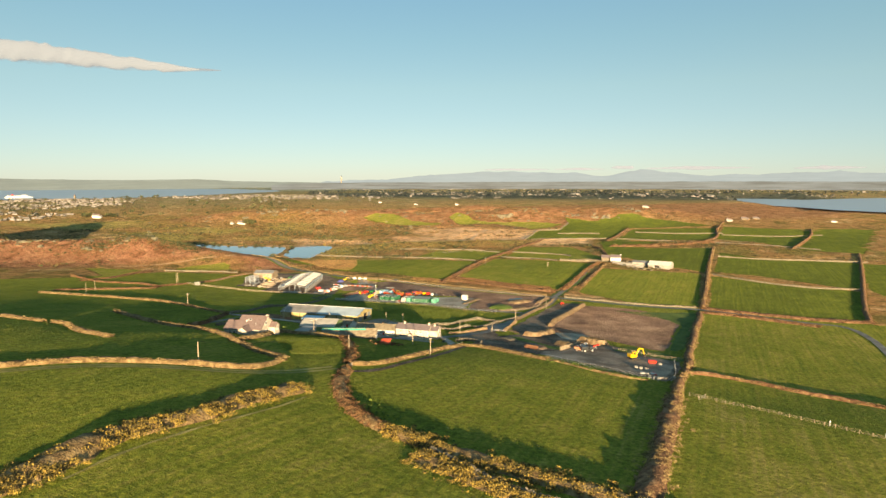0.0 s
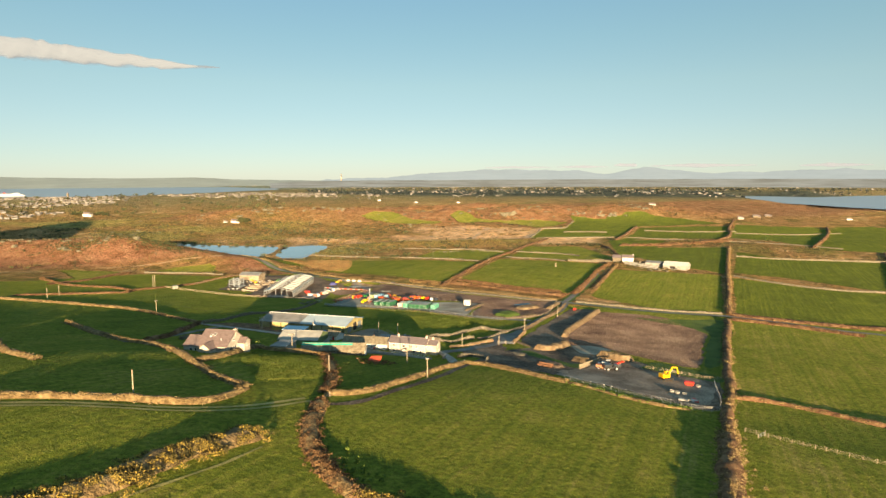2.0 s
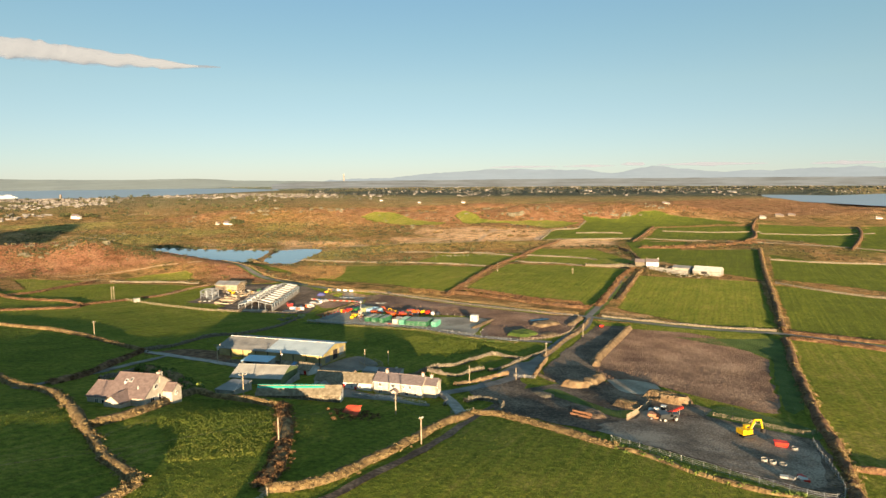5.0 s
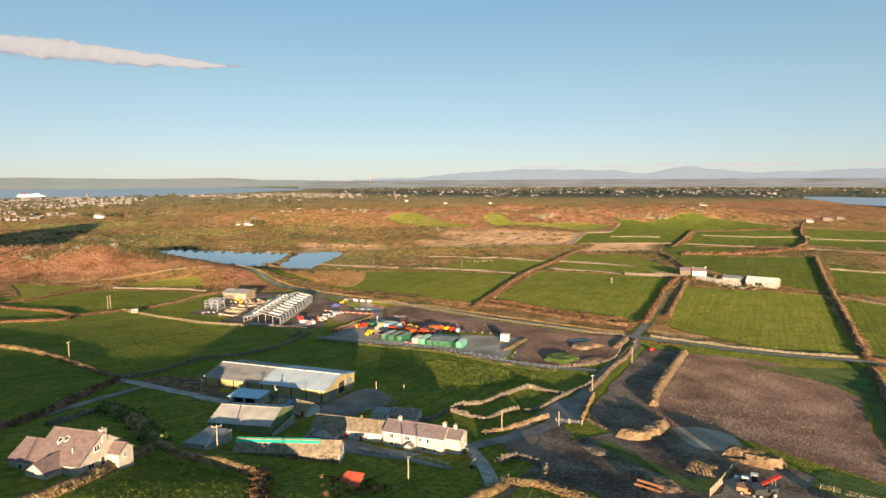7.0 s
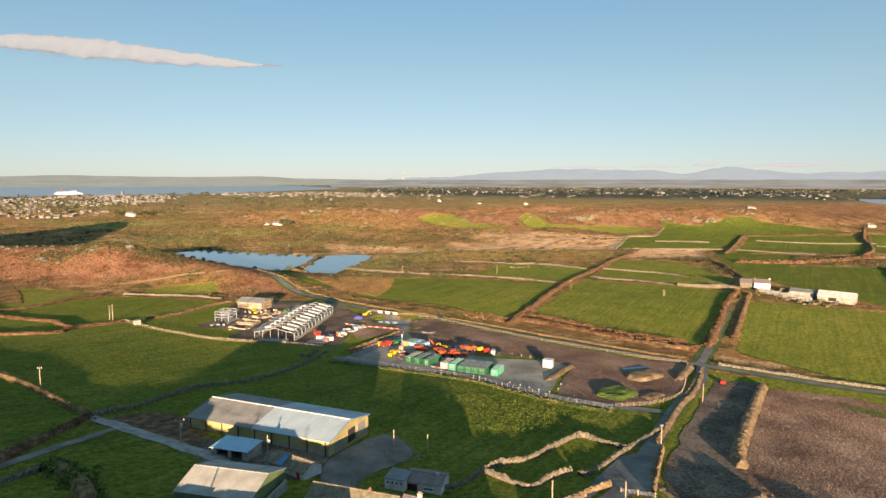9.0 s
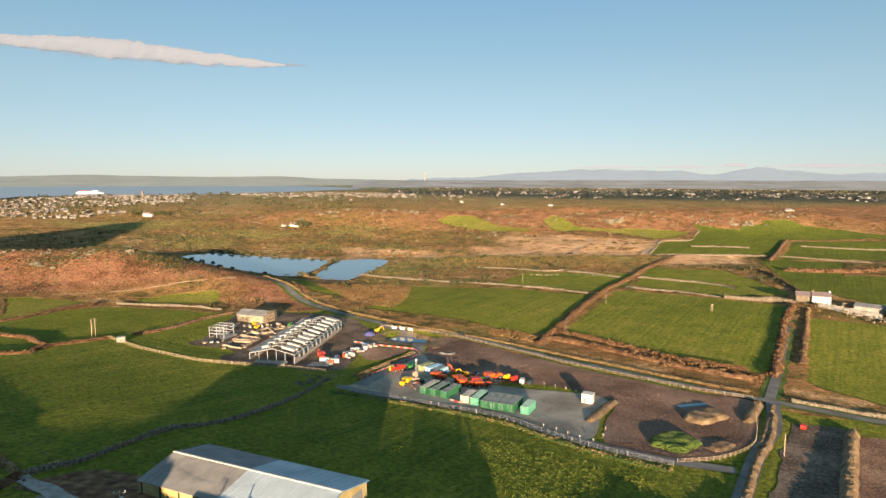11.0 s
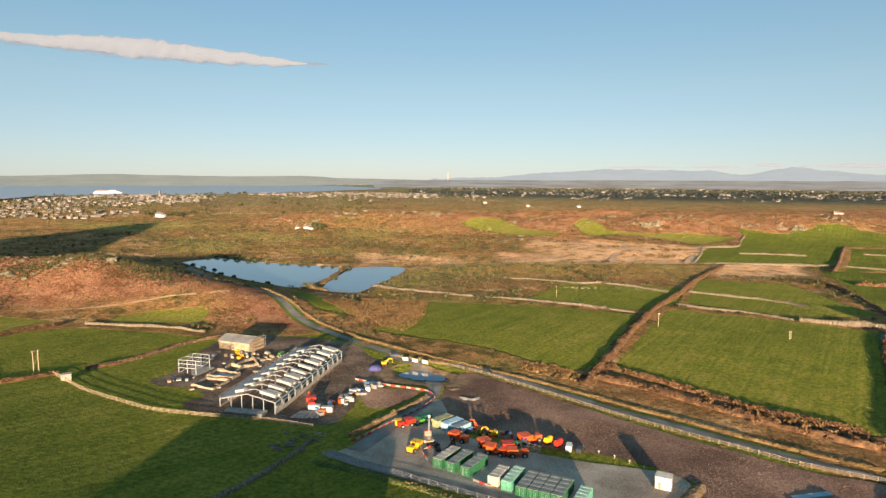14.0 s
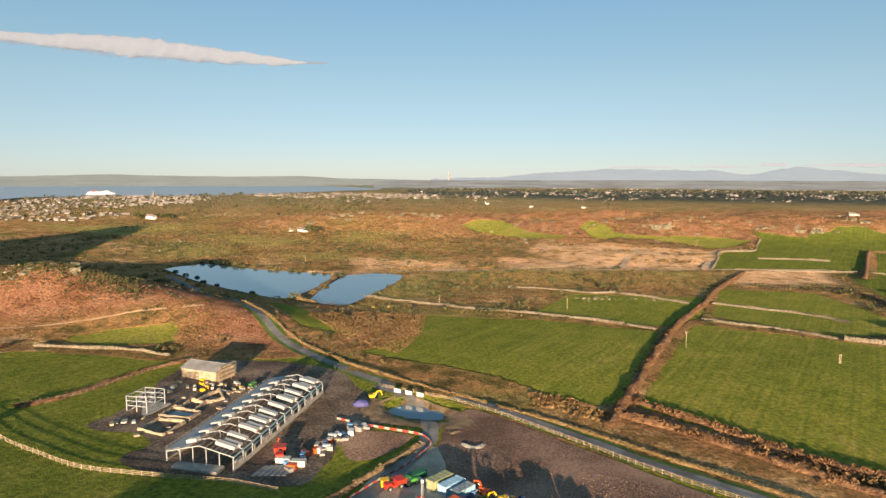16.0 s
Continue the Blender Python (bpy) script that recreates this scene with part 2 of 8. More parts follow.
# rounded rises: x, y, half-widths, height
# the -1.9 hollow and the unseen last hill are shaped for their shade
RISES = [(-310, 731, 122, 42, 25.8), (-427, 748.5, 69, 32, 10), (-302, 709, 22, 36, 5.4), (-160, 700, 45, 26, 5), (-60, 1400, 260, 60, 18), (205, 1330, 180, 55, 20),
         (470, 1380, 170, 70, 20), (-330, 1420, 200, 60, 12), (60, 1560, 300, 60, 20), (-110, 392, 40, 40, -1.5), (-72, 250, 28, 16, -2.2), (-40, 287, 20, 18, 1.2), (-66, 472, 58, 46, -1.9), (-66, 225, 30, 22, -1.2), (-600, 775, 105, 70, 80)]


def land_level(r):
    """The far country is drawn in to a few kilometres, so it stands higher than the near land."""
    return SEA_Z + 1.2 + 5 * smooth01((r - 2300) / 2500)


def heights(x, y):
    x, y = np.atleast_1d(np.asarray(x, float)), np.atleast_1d(np.asarray(y, float))
    z = ((weights(GRID_X, x) @ np.asarray(SPOT)) * weights(GRID_Y, y)).sum(1)
    for a, b, ra, rb, h in RISES:
        z = z + h * np.exp(-((x - a) / ra) ** 2 - ((y - b) / rb) ** 2)
    r = np.hypot(x, y)
    f = smooth01((r - 1550) / 750)
    # a low shelf of shore in front of the inlet
    z = np.where((x > 700) & (y > 900), np.minimum(z, 31), z)
    f = f * (1 - .9 * smooth01((x - 800) / 250) * smooth01((2100 - r) / 250))
    z = z * (1 - f) + land_level(r) * f
    for poly, level, edge in ((POND_A, POND_Z - 1.2, 12), (POND_B, POND_Z - 1.2, 9), (POOL, POOL_Z - 1, 5), (BAY, BAY_Z - 4, 120), (SEA, SEA_Z - 3, 60)):
        w = smooth01(1 - outside(poly, x, y) / edge)
        z = z * (1 - w) + level * w
    return z


def gz(x, y):
    return float(heights([x], [y])[0])


def lines(*runs):
    """Grid lines from runs of (start, end, step)."""
    out = []
    for a, b, s in runs:
        out += list(np.arange(a, b, s))
    return np.array(out + [runs[-1][1]])


def smooth_line(pts, step):
    """A curve through plan points, sampled about every step metres."""
    p = [np.array(q, float) for q in pts]
    p = [2 * p[0] - p[1]] + p + [2 * p[-1] - p[-2]]
    out = []
    for a, b, c, d in zip(p, p[1:], p[2:], p[3:]):
        n = max(1, int(round(np.linalg.norm(c - b) / step)))
        for k in range(n):
            t = k / n
            out.append(0.5 * (2 * b + (c - a) * t + (2 * a - 5 * b + 4 * c - d) * t * t + (3 * b - a - 3 * c + d) * t**3))
    out.append(p[-2])
    return np.array(out)


def side(line):
    d = np.gradient(line, axis=0)
    d /= np.linalg.norm(d, axis=1)[:, None] + 1e-9
    return np.stack([-d[:, 1], d[:, 0]], 1)


def polar(az, r):
    return math.sin(radians(az)) * r, math.cos(radians(az)) * r


LAID_LINES, LAID_AREAS = [], []


def ribbon(name, pts, width, material, label, lift=0.14, across=3, wob=0.0, category="road"):
    """A road or track laid over the land."""
    line = smooth_line(pts, 3.0)
    LAID_LINES.append((line, width / 2 + .4))
    nrm = side(line)
    g = Geo()
    rows = []
    for k in range(across):
        o = (k / (across - 1) - 0.5) * width
        jitter = np.array([wob * noise.noise(Vector((i * 0.35, k * 7.0, len(pts)))) for i in range(len(line))])[:, None]
        q = line + nrm * (o + (jitter if k in (0, across - 1) else 0))
        rows.append(np.column_stack([q, heights(q[:, 0], q[:, 1]) + lift]))
    n = len(line)
    g.v = [tuple(v) for r in rows for v in r]
    g.f = [(k * n + i, (k + 1) * n + i, (k + 1) * n + i + 1, k * n + i + 1)[::-1] for k in range(across - 1) for i in range(n - 1)]
    return tagged(g.ob(name, material, smooth=True), label, category, "", "structure")


def patch(name, poly, material, label, lift=0.08, step=6.0, curve=True, level=None, category="ground", rim=0.0):
    """A piece of ground cover with a clear outline, laid over the land."""
    LAID_AREAS.append(poly)
    from mathutils.geometry import delaunay_2d_cdt
    pts = smooth_line(list(poly) + [poly[0]], 5.0)[:-1] if curve else np.array(poly, float)
    if rim:
        pts = pts + np.array([[rim * noise.noise(Vector((p[0] * .12, p[1] * .12, 3))), rim * noise.noise(Vector((p[0] * .12, p[1] * .12, 9)))] for p in pts])
    lo, hi = pts.min(0), pts.max(0)
    gx, gy = np.meshgrid(np.arange(lo[0], hi[0], step), np.arange(lo[1], hi[1], step))
    ins = np.column_stack([gx.ravel(), gy.ravel()])
    ins = ins[outside(pts, ins[:, 0], ins[:, 1]) < -step * .35]
    allp = [Vector(p) for p in pts] + [Vector(p) for p in ins]
    n = len(pts)
    vs, _, fs, *_ = delaunay_2d_cdt(allp, [], [list(range(n))], 1, 1e-4)
    xs, ys = np.array([v[0] for v in vs]), np.array([v[1] for v in vs])
    zs = heights(xs, ys) + lift if level is None else np.full(len(xs), level)
    g = Geo()
    g.v = list(zip(xs, ys, zs))
    g.f = [tuple(f) for f in fs]
    return tagged(g.ob(name, material, smooth=True), label, category, "", "structure")


def tufts(centres, radius, per, size, seed=1, flat=0.7, up=0.0):
    """Many small leaf blades round given centres (n x 3): a Geo with one quad for each blade."""
    rs = np.random.RandomState(seed)
    c = np.repeat(np.asarray(centres, float), per, 0)
    n = len(c)
    rad = np.repeat(np.broadcast_to(np.asarray(radius, float), (len(centres),)), per)
    d = rs.normal(size=(n, 3))
    d /= np.linalg.norm(d, axis=1)[:, None]
    d[:, 2] = np.abs(d[:, 2]) * flat
    c = c + d * (rad * rs.uniform(.55, 1.05, n))[:, None]
    a = rs.normal(size=(n, 3)) * (1, 1, .6)
    a /= np.linalg.norm(a, axis=1)[:, None]
    b = np.cross(a, rs.normal(size=(n, 3)))
    b[:, 2] += up * np.sign(b[:, 2] + 1e-9)
    b /= np.linalg.norm(b, axis=1)[:, None]
    s = size * rs.uniform(.6, 1.4, n)[:, None]
    v = np.stack([c - a * s * .5 - b * s, c + a * s * .5 - b * s * .8, c + a * s * .35 + b * s, c - a * s * .4 + b * s * .8], 1).reshape(-1, 3)
    g = Geo()
    g.v = v.tolist()
    g.f = np.arange(4 * n).reshape(n, 4).tolist()
    return g


HEDGE_N = [0]


def bank(pts, width, height, material, label, leaf=None, leaf_mat=None, leaf_r=0.8, leaf_size=0.28, per=26, dens=1.0, step=1.6, name="hedge_bank", gaps=0.0, rough=1.0, spread=0.7):
    """An old field bank: uneven earth ridge with growth on it."""
    HEDGE_N[0] += 1
    sd = HEDGE_N[0]
    line = smooth_line(pts, step)
    line = line + np.array([[noise.noise(Vector((i * .13, sd, 0))), noise.noise(Vector((i * .13, sd, 5)))] for i in range(len(line))]) * .5 * rough
    nrm = side(line)
    prof = [(-.5, -.12), (-.40, .35), (-.24, .85), (0, 1.0), (.24, .85), (.40, .35), (.5, -.12)]
    n = len(line)
    g = Geo()
    base = heights(line[:, 0], line[:, 1])
    edge = {k: heights(*(line + nrm * width * prof[k][0]).T) for k in (0, 6)}
    for k, (o, h) in enumerate(prof):
        for i in range(n):
            j = noise.noise(Vector((line[i, 0] * .22, line[i, 1] * .22, k * 1.7 + sd)))
            big = 1 + .35 * noise.noise(Vector((i * .09, sd * 3.3, 2)))
            end = min(1.0, .3 + min(i, n - 1 - i) * .35)
            w = width * (o + .10 * j * rough) * big
            x, y = line[i] + nrm[i] * w
            zz = edge[k][i] if k in edge else base[i]
            g.v.append((x, y, zz + height * h * end * (1 + .55 * j * rough) * big))
    g.f = [(k * n + i, k * n + i + 1, (k + 1) * n + i + 1, (k + 1) * n + i) for k in range(len(prof) - 1) for i in range(n - 1)]
    g.f = [f[::-1] for f in g.f]
    o = tagged(g.ob(name, material, smooth=True), label, "hedge bank")
    if leaf:
        rs = np.random.RandomState(sd)
        m = int(n * step * dens)
        idx = rs.randint(0, n, m)
        keep = np.array([noise.noise(Vector((line[i, 0] * .05, line[i, 1] * .05, sd))) > gaps - .5 for i in idx])
        idx = idx[keep]
        off = rs.normal(size=len(idx)) * width * spread * .38
        p = line[idx] + nrm[idx] * off[:, None] + rs.normal(size=(len(idx), 2)) * .4
        z = base[idx] + height * np.clip(1.05 - np.abs(off / width) * 1.6, .1, 1) * .75
        rad = leaf_r * rs.uniform(.5, 1.3, len(idx))
        tufts(np.column_stack([p, z]), rad, per, leaf_size, sd).ob(leaf, leaf_mat, o)
    return o


def stone_wall(pts, width=.7, height=1.25, label="dry stone field wall with tumbled top", material=None, step=.55, name="stone_wall"):
    """A dry stone wall with an uneven top."""
    HEDGE_N[0] += 1
    sd = HEDGE_N[0]
    line = smooth_line(pts, step)
    nrm = side(line)
    n = len(line)
    prof = [(-.5, -.3), (-.42, .8), (-.15, 1.0), (.15, 1.0), (.42, .8), (.5, -.3)]
    base = heights(line[:, 0], line[:, 1])
    g = Geo()
    for k, (o, h) in enumerate(prof):
        for i in range(n):
            j = noise.noise(Vector((line[i, 0] * 1.6, line[i, 1] * 1.6, k * 2.1 + sd)))
            big = 1 + .4 * noise.noise(Vector((line[i, 0] * .1, line[i, 1] * .1, sd)))
            x, y = line[i] + nrm[i] * width * (o * (1 + .5 * big * .2) + .32 * j)
            g.v.append((x, y, base[i] + height * h * (1 + .55 * j) * big))
    g.f = [(k * n + i, k * n + i + 1, (k + 1) * n + i + 1, (k + 1) * n + i)[::-1] for k in range(len(prof) - 1) for i in range(n - 1)]
    return tagged(g.ob(name, material or M["stone"]), label, "wall")


def heap(pts, width, height, label, material, slope=1.6, step=1.1, name="soil_mound", rough=.22, crust=None):
    """A tipped stockpile: steep sides, uneven flat top, drawn along a line."""
    HEDGE_N[0] += 1
    sd = HEDGE_N[0]
    line = smooth_line(pts, 2.0)
    nrm = side(line)
    wob = np.array([1 + .22 * noise.noise(Vector((i * .35, sd, 0))) for i in range(len(line))])[:, None]
    wob2 = np.array([1 + .22 * noise.noise(Vector((i * .35, sd, 7))) for i in range(len(line))])[:, None]
    ends = np.minimum(1, .62 + .2 * np.minimum(np.arange(len(line)), np.arange(len(line))[::-1]))[:, None]
    out = np.vstack([line + nrm * width / 2 * wob * ends, (line - nrm * width / 2 * wob2 * ends)[::-1]])
    from mathutils.geometry import delaunay_2d_cdt
    lo, hi = out.min(0), out.max(0)
    gx_, gy_ = np.meshgrid(np.arange(lo[0], hi[0], step), np.arange(lo[1], hi[1], step))
    ins = np.column_stack([gx_.ravel(), gy_.ravel()])
    ins = ins + np.random.RandomState(sd).uniform(-.3, .3, ins.shape) * step
    ins = ins[outside(out, ins[:, 0], ins[:, 1]) < -step * .3]
    vs, _, fs, *_ = delaunay_2d_cdt([Vector(p) for p in out] + [Vector(p) for p in ins], [], [list(range(len(out)))], 1, 1e-4)
    xs, ys = np.array([v[0] for v in vs]), np.array([v[1] for v in vs])
    d = np.clip(-outside(out, xs, ys), 0, 99)
    nz_ = np.array([noise.noise(Vector((x * .28, y * .28, sd))) + .5 * noise.noise(Vector((x * .9, y * .9, sd))) for x, y in zip(xs, ys)])
    up = np.clip(d / slope, 0, 1) ** .8
    g = Geo()
    g.v = list(zip(xs, ys, heights(xs, ys) - .15 + height * up * (1 + rough * nz_)))
    g.f = [tuple(f) for f in fs]
    o = g.ob(name, material)
    if crust:
        # the undisturbed top keeps its darker crust
        o.data.materials.append(crust)
        o.data.polygons.foreach_set("material_index", [1 if min(up[v] for v in f) > .93 else 0 for f in g.f])
    return tagged(o, label, "soil mound")


def fence(pts, height=1.25, spacing=2.6, rails=3, post_w=.14, rail_w=.07, label="timber post and rail fence", material=None, mesh_mat=None, name="fence"):
    """Posts, each a part, and rails run from post to post."""
    material = material or M["timber"]
    line = smooth_line(pts, spacing)
    z = heights(line[:, 0], line[:, 1])
    x0, y0 = line[0]
    root = new(name)
    root.matrix_world = pose(x0, y0, z[0])
    tagged(root, label, "fence")
    me = Geo().box(0, 0, -.3, post_w, post_w, height + .45).ob("post", material, root)
    for k in range(len(line)):
        o = me if k == 0 else new("post", me.data)
        o.parent = root
        o.location = (line[k, 0] - x0, line[k, 1] - y0, z[k] - z[0])
        o.rotation_euler = (random.uniform(-.04, .04), random.uniform(-.04, .04), random.uniform(0, .5))
    for r in range(rails):
        h = height * (r + 1) / (rails + .15)
        g = Geo()
        for k in range(len(line) - 1):
            a = (line[k, 0] - x0, line[k, 1] - y0, z[k] - z[0] + h)
            b = (line[k + 1, 0] - x0, line[k + 1, 1] - y0, z[k + 1] - z[0] + h)
            g.bar(a, b, rail_w * .6, rail_w * 1.6)
        g.ob("rail" if rail_w > .04 else "wire", material, root)
    return root


# ---- ground cover ----
# the farmed land this side of the lane, and the pastures beyond it
PASTURE = [
    [(-4800, -900), (4800, -900), (4800, 150), (700, 420), (330, 418), (225, 458), (118, 488), (60, 528), (-26, 596), (-82, 628), (-105, 646), (-165, 625), (-200, 628), (-240, 622), (-258, 600), (-300, 560), (-420, 520), (-4800, 350)],
    [(-67, 762), (29, 749), (78, 724), (36, 600), (22, 600), (-12, 632), (-82, 660), (-60, 700)],
    [(103, 749), (172, 711), (208, 690), (138, 546), (130, 535), (99, 550), (44, 600)],
    [(39, 850), (138, 846), (116, 775), (86, 740), (3, 772)],
    [(160, 889), (228, 875), (232, 740), (176, 725), (121, 776)],
    [(187, 1012), (236, 1140), (277, 1153), (318, 1247), (321, 1289), (363, 1266), (401, 1269), (443, 1316), (477, 1324), (495, 1300), (429, 1190), (325, 1008), (295, 1012), (206, 1004)],
    [(295, 965), (379, 951), (267, 744), (239, 741)],
    [(-318, 633), (-262, 633), (-268, 571)],
    [(-238, 650), (-224, 671), (-197, 685), (-188, 672), (-182, 657), (-209, 646), (-231, 642)],
    [(267, 835), (337, 834), (408, 826), (308, 636), (284, 670), (262, 730)],
    [(318, 964), (413, 1150), (487, 1159), (579, 1158), (531, 1066), (459, 952), (401, 982)],
    [(604, 1183), (488, 980), (521, 923), (513, 820), (687, 1047), (720, 1114), (669, 1138)],
    [(721, 1087), (515, 808), (536, 787), (576, 767), (848, 1104), (823, 1125), (750, 1121)],
    [(356, 1210), (397, 1291), (482, 1306), (548, 1273), (587, 1194), (409, 1168)],
    [(398, 788), (318, 640), (351, 620), (394, 560), (410, 548), (522, 685), (508, 706), (446, 723), (414, 743)],
    [(302, 612), (404, 535), (326, 421), (232, 471)],
    [(513, 690), (900, 640), (700, 425), (400, 470), (414, 541)],
    [(144, 526), (204, 653), (298, 627), (225, 475), (176, 483)],
    [(-97, 1350), (-68, 1381), (-31, 1376), (-17, 1350), (4, 1314), (49, 1280), (68, 1273), (51, 1250), (4, 1270), (-46, 1308), (-82, 1330)],
    [(83, 1310), (105, 1341), (133, 1282), (161, 1264), (213, 1259), (279, 1256), (303, 1239), (273, 1191), (234, 1173), (206, 1229), (165, 1244), (98, 1257)],
    [(-190, 790), (-150, 760), (-95, 690), (-130, 700), (-170, 760)],
]


def ground_material():
    m = bpy.data.materials.new("pasture and heath")
    m.use_nodes = True
    n, l = m.node_tree.nodes, m.node_tree.links
    b = n["Principled BSDF"]
    b.inputs["Roughness"].default_value = .95
    b.inputs["Specular IOR Level"].default_value = .03
    b.inputs["Sheen Weight"].default_value, b.inputs["Sheen Roughness"].default_value = .10, .6
    b.inputs["Sheen Tint"].default_value = (.55, .60, .20, 1)
    co = n.new("ShaderNodeTexCoord")

    def nz(scale, detail=6, stretch=None, rough=.55):
        t = n.new("ShaderNodeTexNoise")
        t.inputs["Scale"].default_value, t.inputs["Detail"].default_value, t.inputs["Roughness"].default_value = scale, detail, rough
        src = co.outputs["Object"]
        if stretch:
            mp = n.new("ShaderNodeMapping")
            mp.inputs["Scale"].default_value = stretch[:3]
            mp.inputs["Rotation"].default_value = (0, 0, radians(stretch[3]))
            l.new(src, mp.inputs["Vector"])
            src = mp.outputs[0]
        l.new(src, t.inputs["Vector"])
        return t.outputs["Fac"]

    def ramp(fac, stops):
        r = n.new("ShaderNodeValToRGB")
        e = r.color_ramp.elements
        while len(e) < len(stops):
            e.new(.5)
        for i, (p, c) in enumerate(stops):
            e[i].position, e[i].color = p, (*c, 1)
        l.new(fac, r.inputs["Fac"])
        return r.outputs["Color"]

    def math_(op, a, c, d=None):
        q = n.new("ShaderNodeMath")
        q.operation = op
        for i, v in enumerate((a, c, d)):
            if v is None:
                continue
            if isinstance(v, (int, float)):
                q.inputs[i].default_value = v
            else:
                l.new(v, q.inputs[i])
        return q.outputs[0]

    def mixc(fac, a, c, mode='MIX'):
        q = n.new("ShaderNodeMix")
        q.data_type, q.blend_type = 'RGBA', mode
        if isinstance(fac, (int, float)):
            q.inputs[0].default_value = fac
        else:
            l.new(fac, q.inputs[0])
        l.new(a, q.inputs[6])
        l.new(c, q.inputs[7])
        return q.outputs[2]

    def attr(name):
        a = n.new("ShaderNodeAttribute")
        a.attribute_name = name
        return a.outputs["Fac"]

    wide, mid, fine = nz(.012, 5), nz(.07, 7), nz(.9, 5)
    # drilled and mown rows run with the long hedge banks
    rowax = []
    for vec in ((.891, -.454, 0), (.454, .891, 0)):
        dp = n.new("ShaderNodeVectorMath")
        dp.operation = 'DOT_PRODUCT'
        l.new(co.outputs["Object"], dp.inputs[0])
        dp.inputs[1].default_value = vec
        rowax.append(dp.outputs["Value"])
    cmb = n.new("ShaderNodeCombineXYZ")
    l.new(rowax[0], cmb.inputs[0])
    l.new(math_('MULTIPLY', rowax[1], .022), cmb.inputs[1])
    rt = n.new("ShaderNodeTexNoise")
    rt.inputs["Scale"].default_value, rt.inputs["Detail"].default_value = .55, 4
    l.new(cmb.outputs[0], rt.inputs["Vector"])
    stripes = rt.outputs["Fac"]
    g = math_('MULTIPLY_ADD', fine, .55, math_('MULTIPLY_ADD', mid, .55, math_('MULTIPLY_ADD', stripes, .6, math_('MULTIPLY_ADD', wide, .35, -.525))))
    g = math_('ADD', g, math_('MULTIPLY_ADD', attr("tint"), .30, -.15))
    grass = ramp(g, [(.22, (.085, .110, .017)), (.45, (.154, .182, .024)), (.62, (.224, .224, .036)), (.80, (.33, .27, .08))])
    h = math_('MULTIPLY_ADD', nz(.013, 9, None, .68), .85, math_('MULTIPLY_ADD', mid, .6, math_('MULTIPLY_ADD', fine, .35, -.40)))
    heath = ramp(h, [(0.33, (0.12, 0.085, 0.032)), (0.40, (0.27, 0.19, 0.067)), (0.45, (0.46, 0.255, 0.115)), (0.49, (0.57, 0.29, 0.135)), (0.53, (0.34, 0.185, 0.078)), (0.565, (0.48, 0.30, 0.125)), (0.61, (0.66, 0.39, 0.20)), (0.68, (0.72, 0.49, 0.29))])
    bright = ramp(nz(.016, 6), [(.54, (0, 0, 0)), (.62, (1, 1, 1))])
    olive = ramp(fine, [(.3, (0.172, 0.149, 0.040)), (.7, (0.322, 0.265, 0.081))])
    heath = mixc(math_('MULTIPLY', bright, .75), heath, olive)
    blot = ramp(nz(.085, 7, None, .72), [(.50, (0, 0, 0)), (.56, (1, 1, 1))])
    scrub = ramp(fine, [(.35, (.055, .045, .018)), (.65, (.14, .10, .04))])
    heath = mixc(math_('MULTIPLY', blot, .6), heath, scrub)
    dry = ramp(math_('ADD', math_('MULTIPLY', mid, .6), math_('MULTIPLY', fine, .4)), [(.40, (.20, .11, .05)), (.44, (.50, .27, .14)), (.49, (.70, .40, .225)), (.62, (.80, .52, .33))])
    heath = mixc(attr("dry"), heath, dry)
    meadow = ramp(math_('ADD', math_('MULTIPLY', mid, .55), math_('MULTIPLY', fine, .45)), [(.38, (0.16, 0.14, 0.045)), (.46, (0.36, 0.30, 0.088)), (.54, (0.50, 0.37, 0.13)), (.64, (0.58, 0.40, 0.19))])
    heath = mixc(attr("meadow"), heath, meadow)
    rust = ramp(math_('ADD', math_('MULTIPLY', mid, .65), math_('MULTIPLY', fine, .35)), [(.36, (0.11, 0.052, 0.028)), (.43, (0.25, 0.108, 0.066)), (.52, (0.36, 0.165, 0.105)), (.64, (0.43, 0.235, 0.145))])
    heath = mixc(attr("rust"), heath, rust)
    edge = math_('ADD', attr("grass"), math_('MULTIPLY_ADD', nz(.10, 6), .9, -.45))
    sharp = n.new("ShaderNodeMapRange")
    sharp.inputs[1].default_value, sharp.inputs[2].default_value = .42, .58
    l.new(edge, sharp.inputs[0])
    col = mixc(sharp.outputs[0], heath, grass)
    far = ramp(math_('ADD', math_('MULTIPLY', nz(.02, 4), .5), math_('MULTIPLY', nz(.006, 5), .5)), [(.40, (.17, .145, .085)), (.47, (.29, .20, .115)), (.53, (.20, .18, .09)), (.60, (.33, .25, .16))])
    # the blue in these woodland tones is distance haze put into the colour
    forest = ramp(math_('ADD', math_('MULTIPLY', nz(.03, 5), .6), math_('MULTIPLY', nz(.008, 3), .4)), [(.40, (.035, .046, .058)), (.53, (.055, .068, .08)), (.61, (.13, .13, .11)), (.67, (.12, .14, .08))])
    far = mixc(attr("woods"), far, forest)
    # far shore pastures are greyed and paled to carry haze in their colour
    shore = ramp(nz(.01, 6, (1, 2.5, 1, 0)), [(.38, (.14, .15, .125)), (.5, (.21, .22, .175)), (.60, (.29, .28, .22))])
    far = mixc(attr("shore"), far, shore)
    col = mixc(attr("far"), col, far)
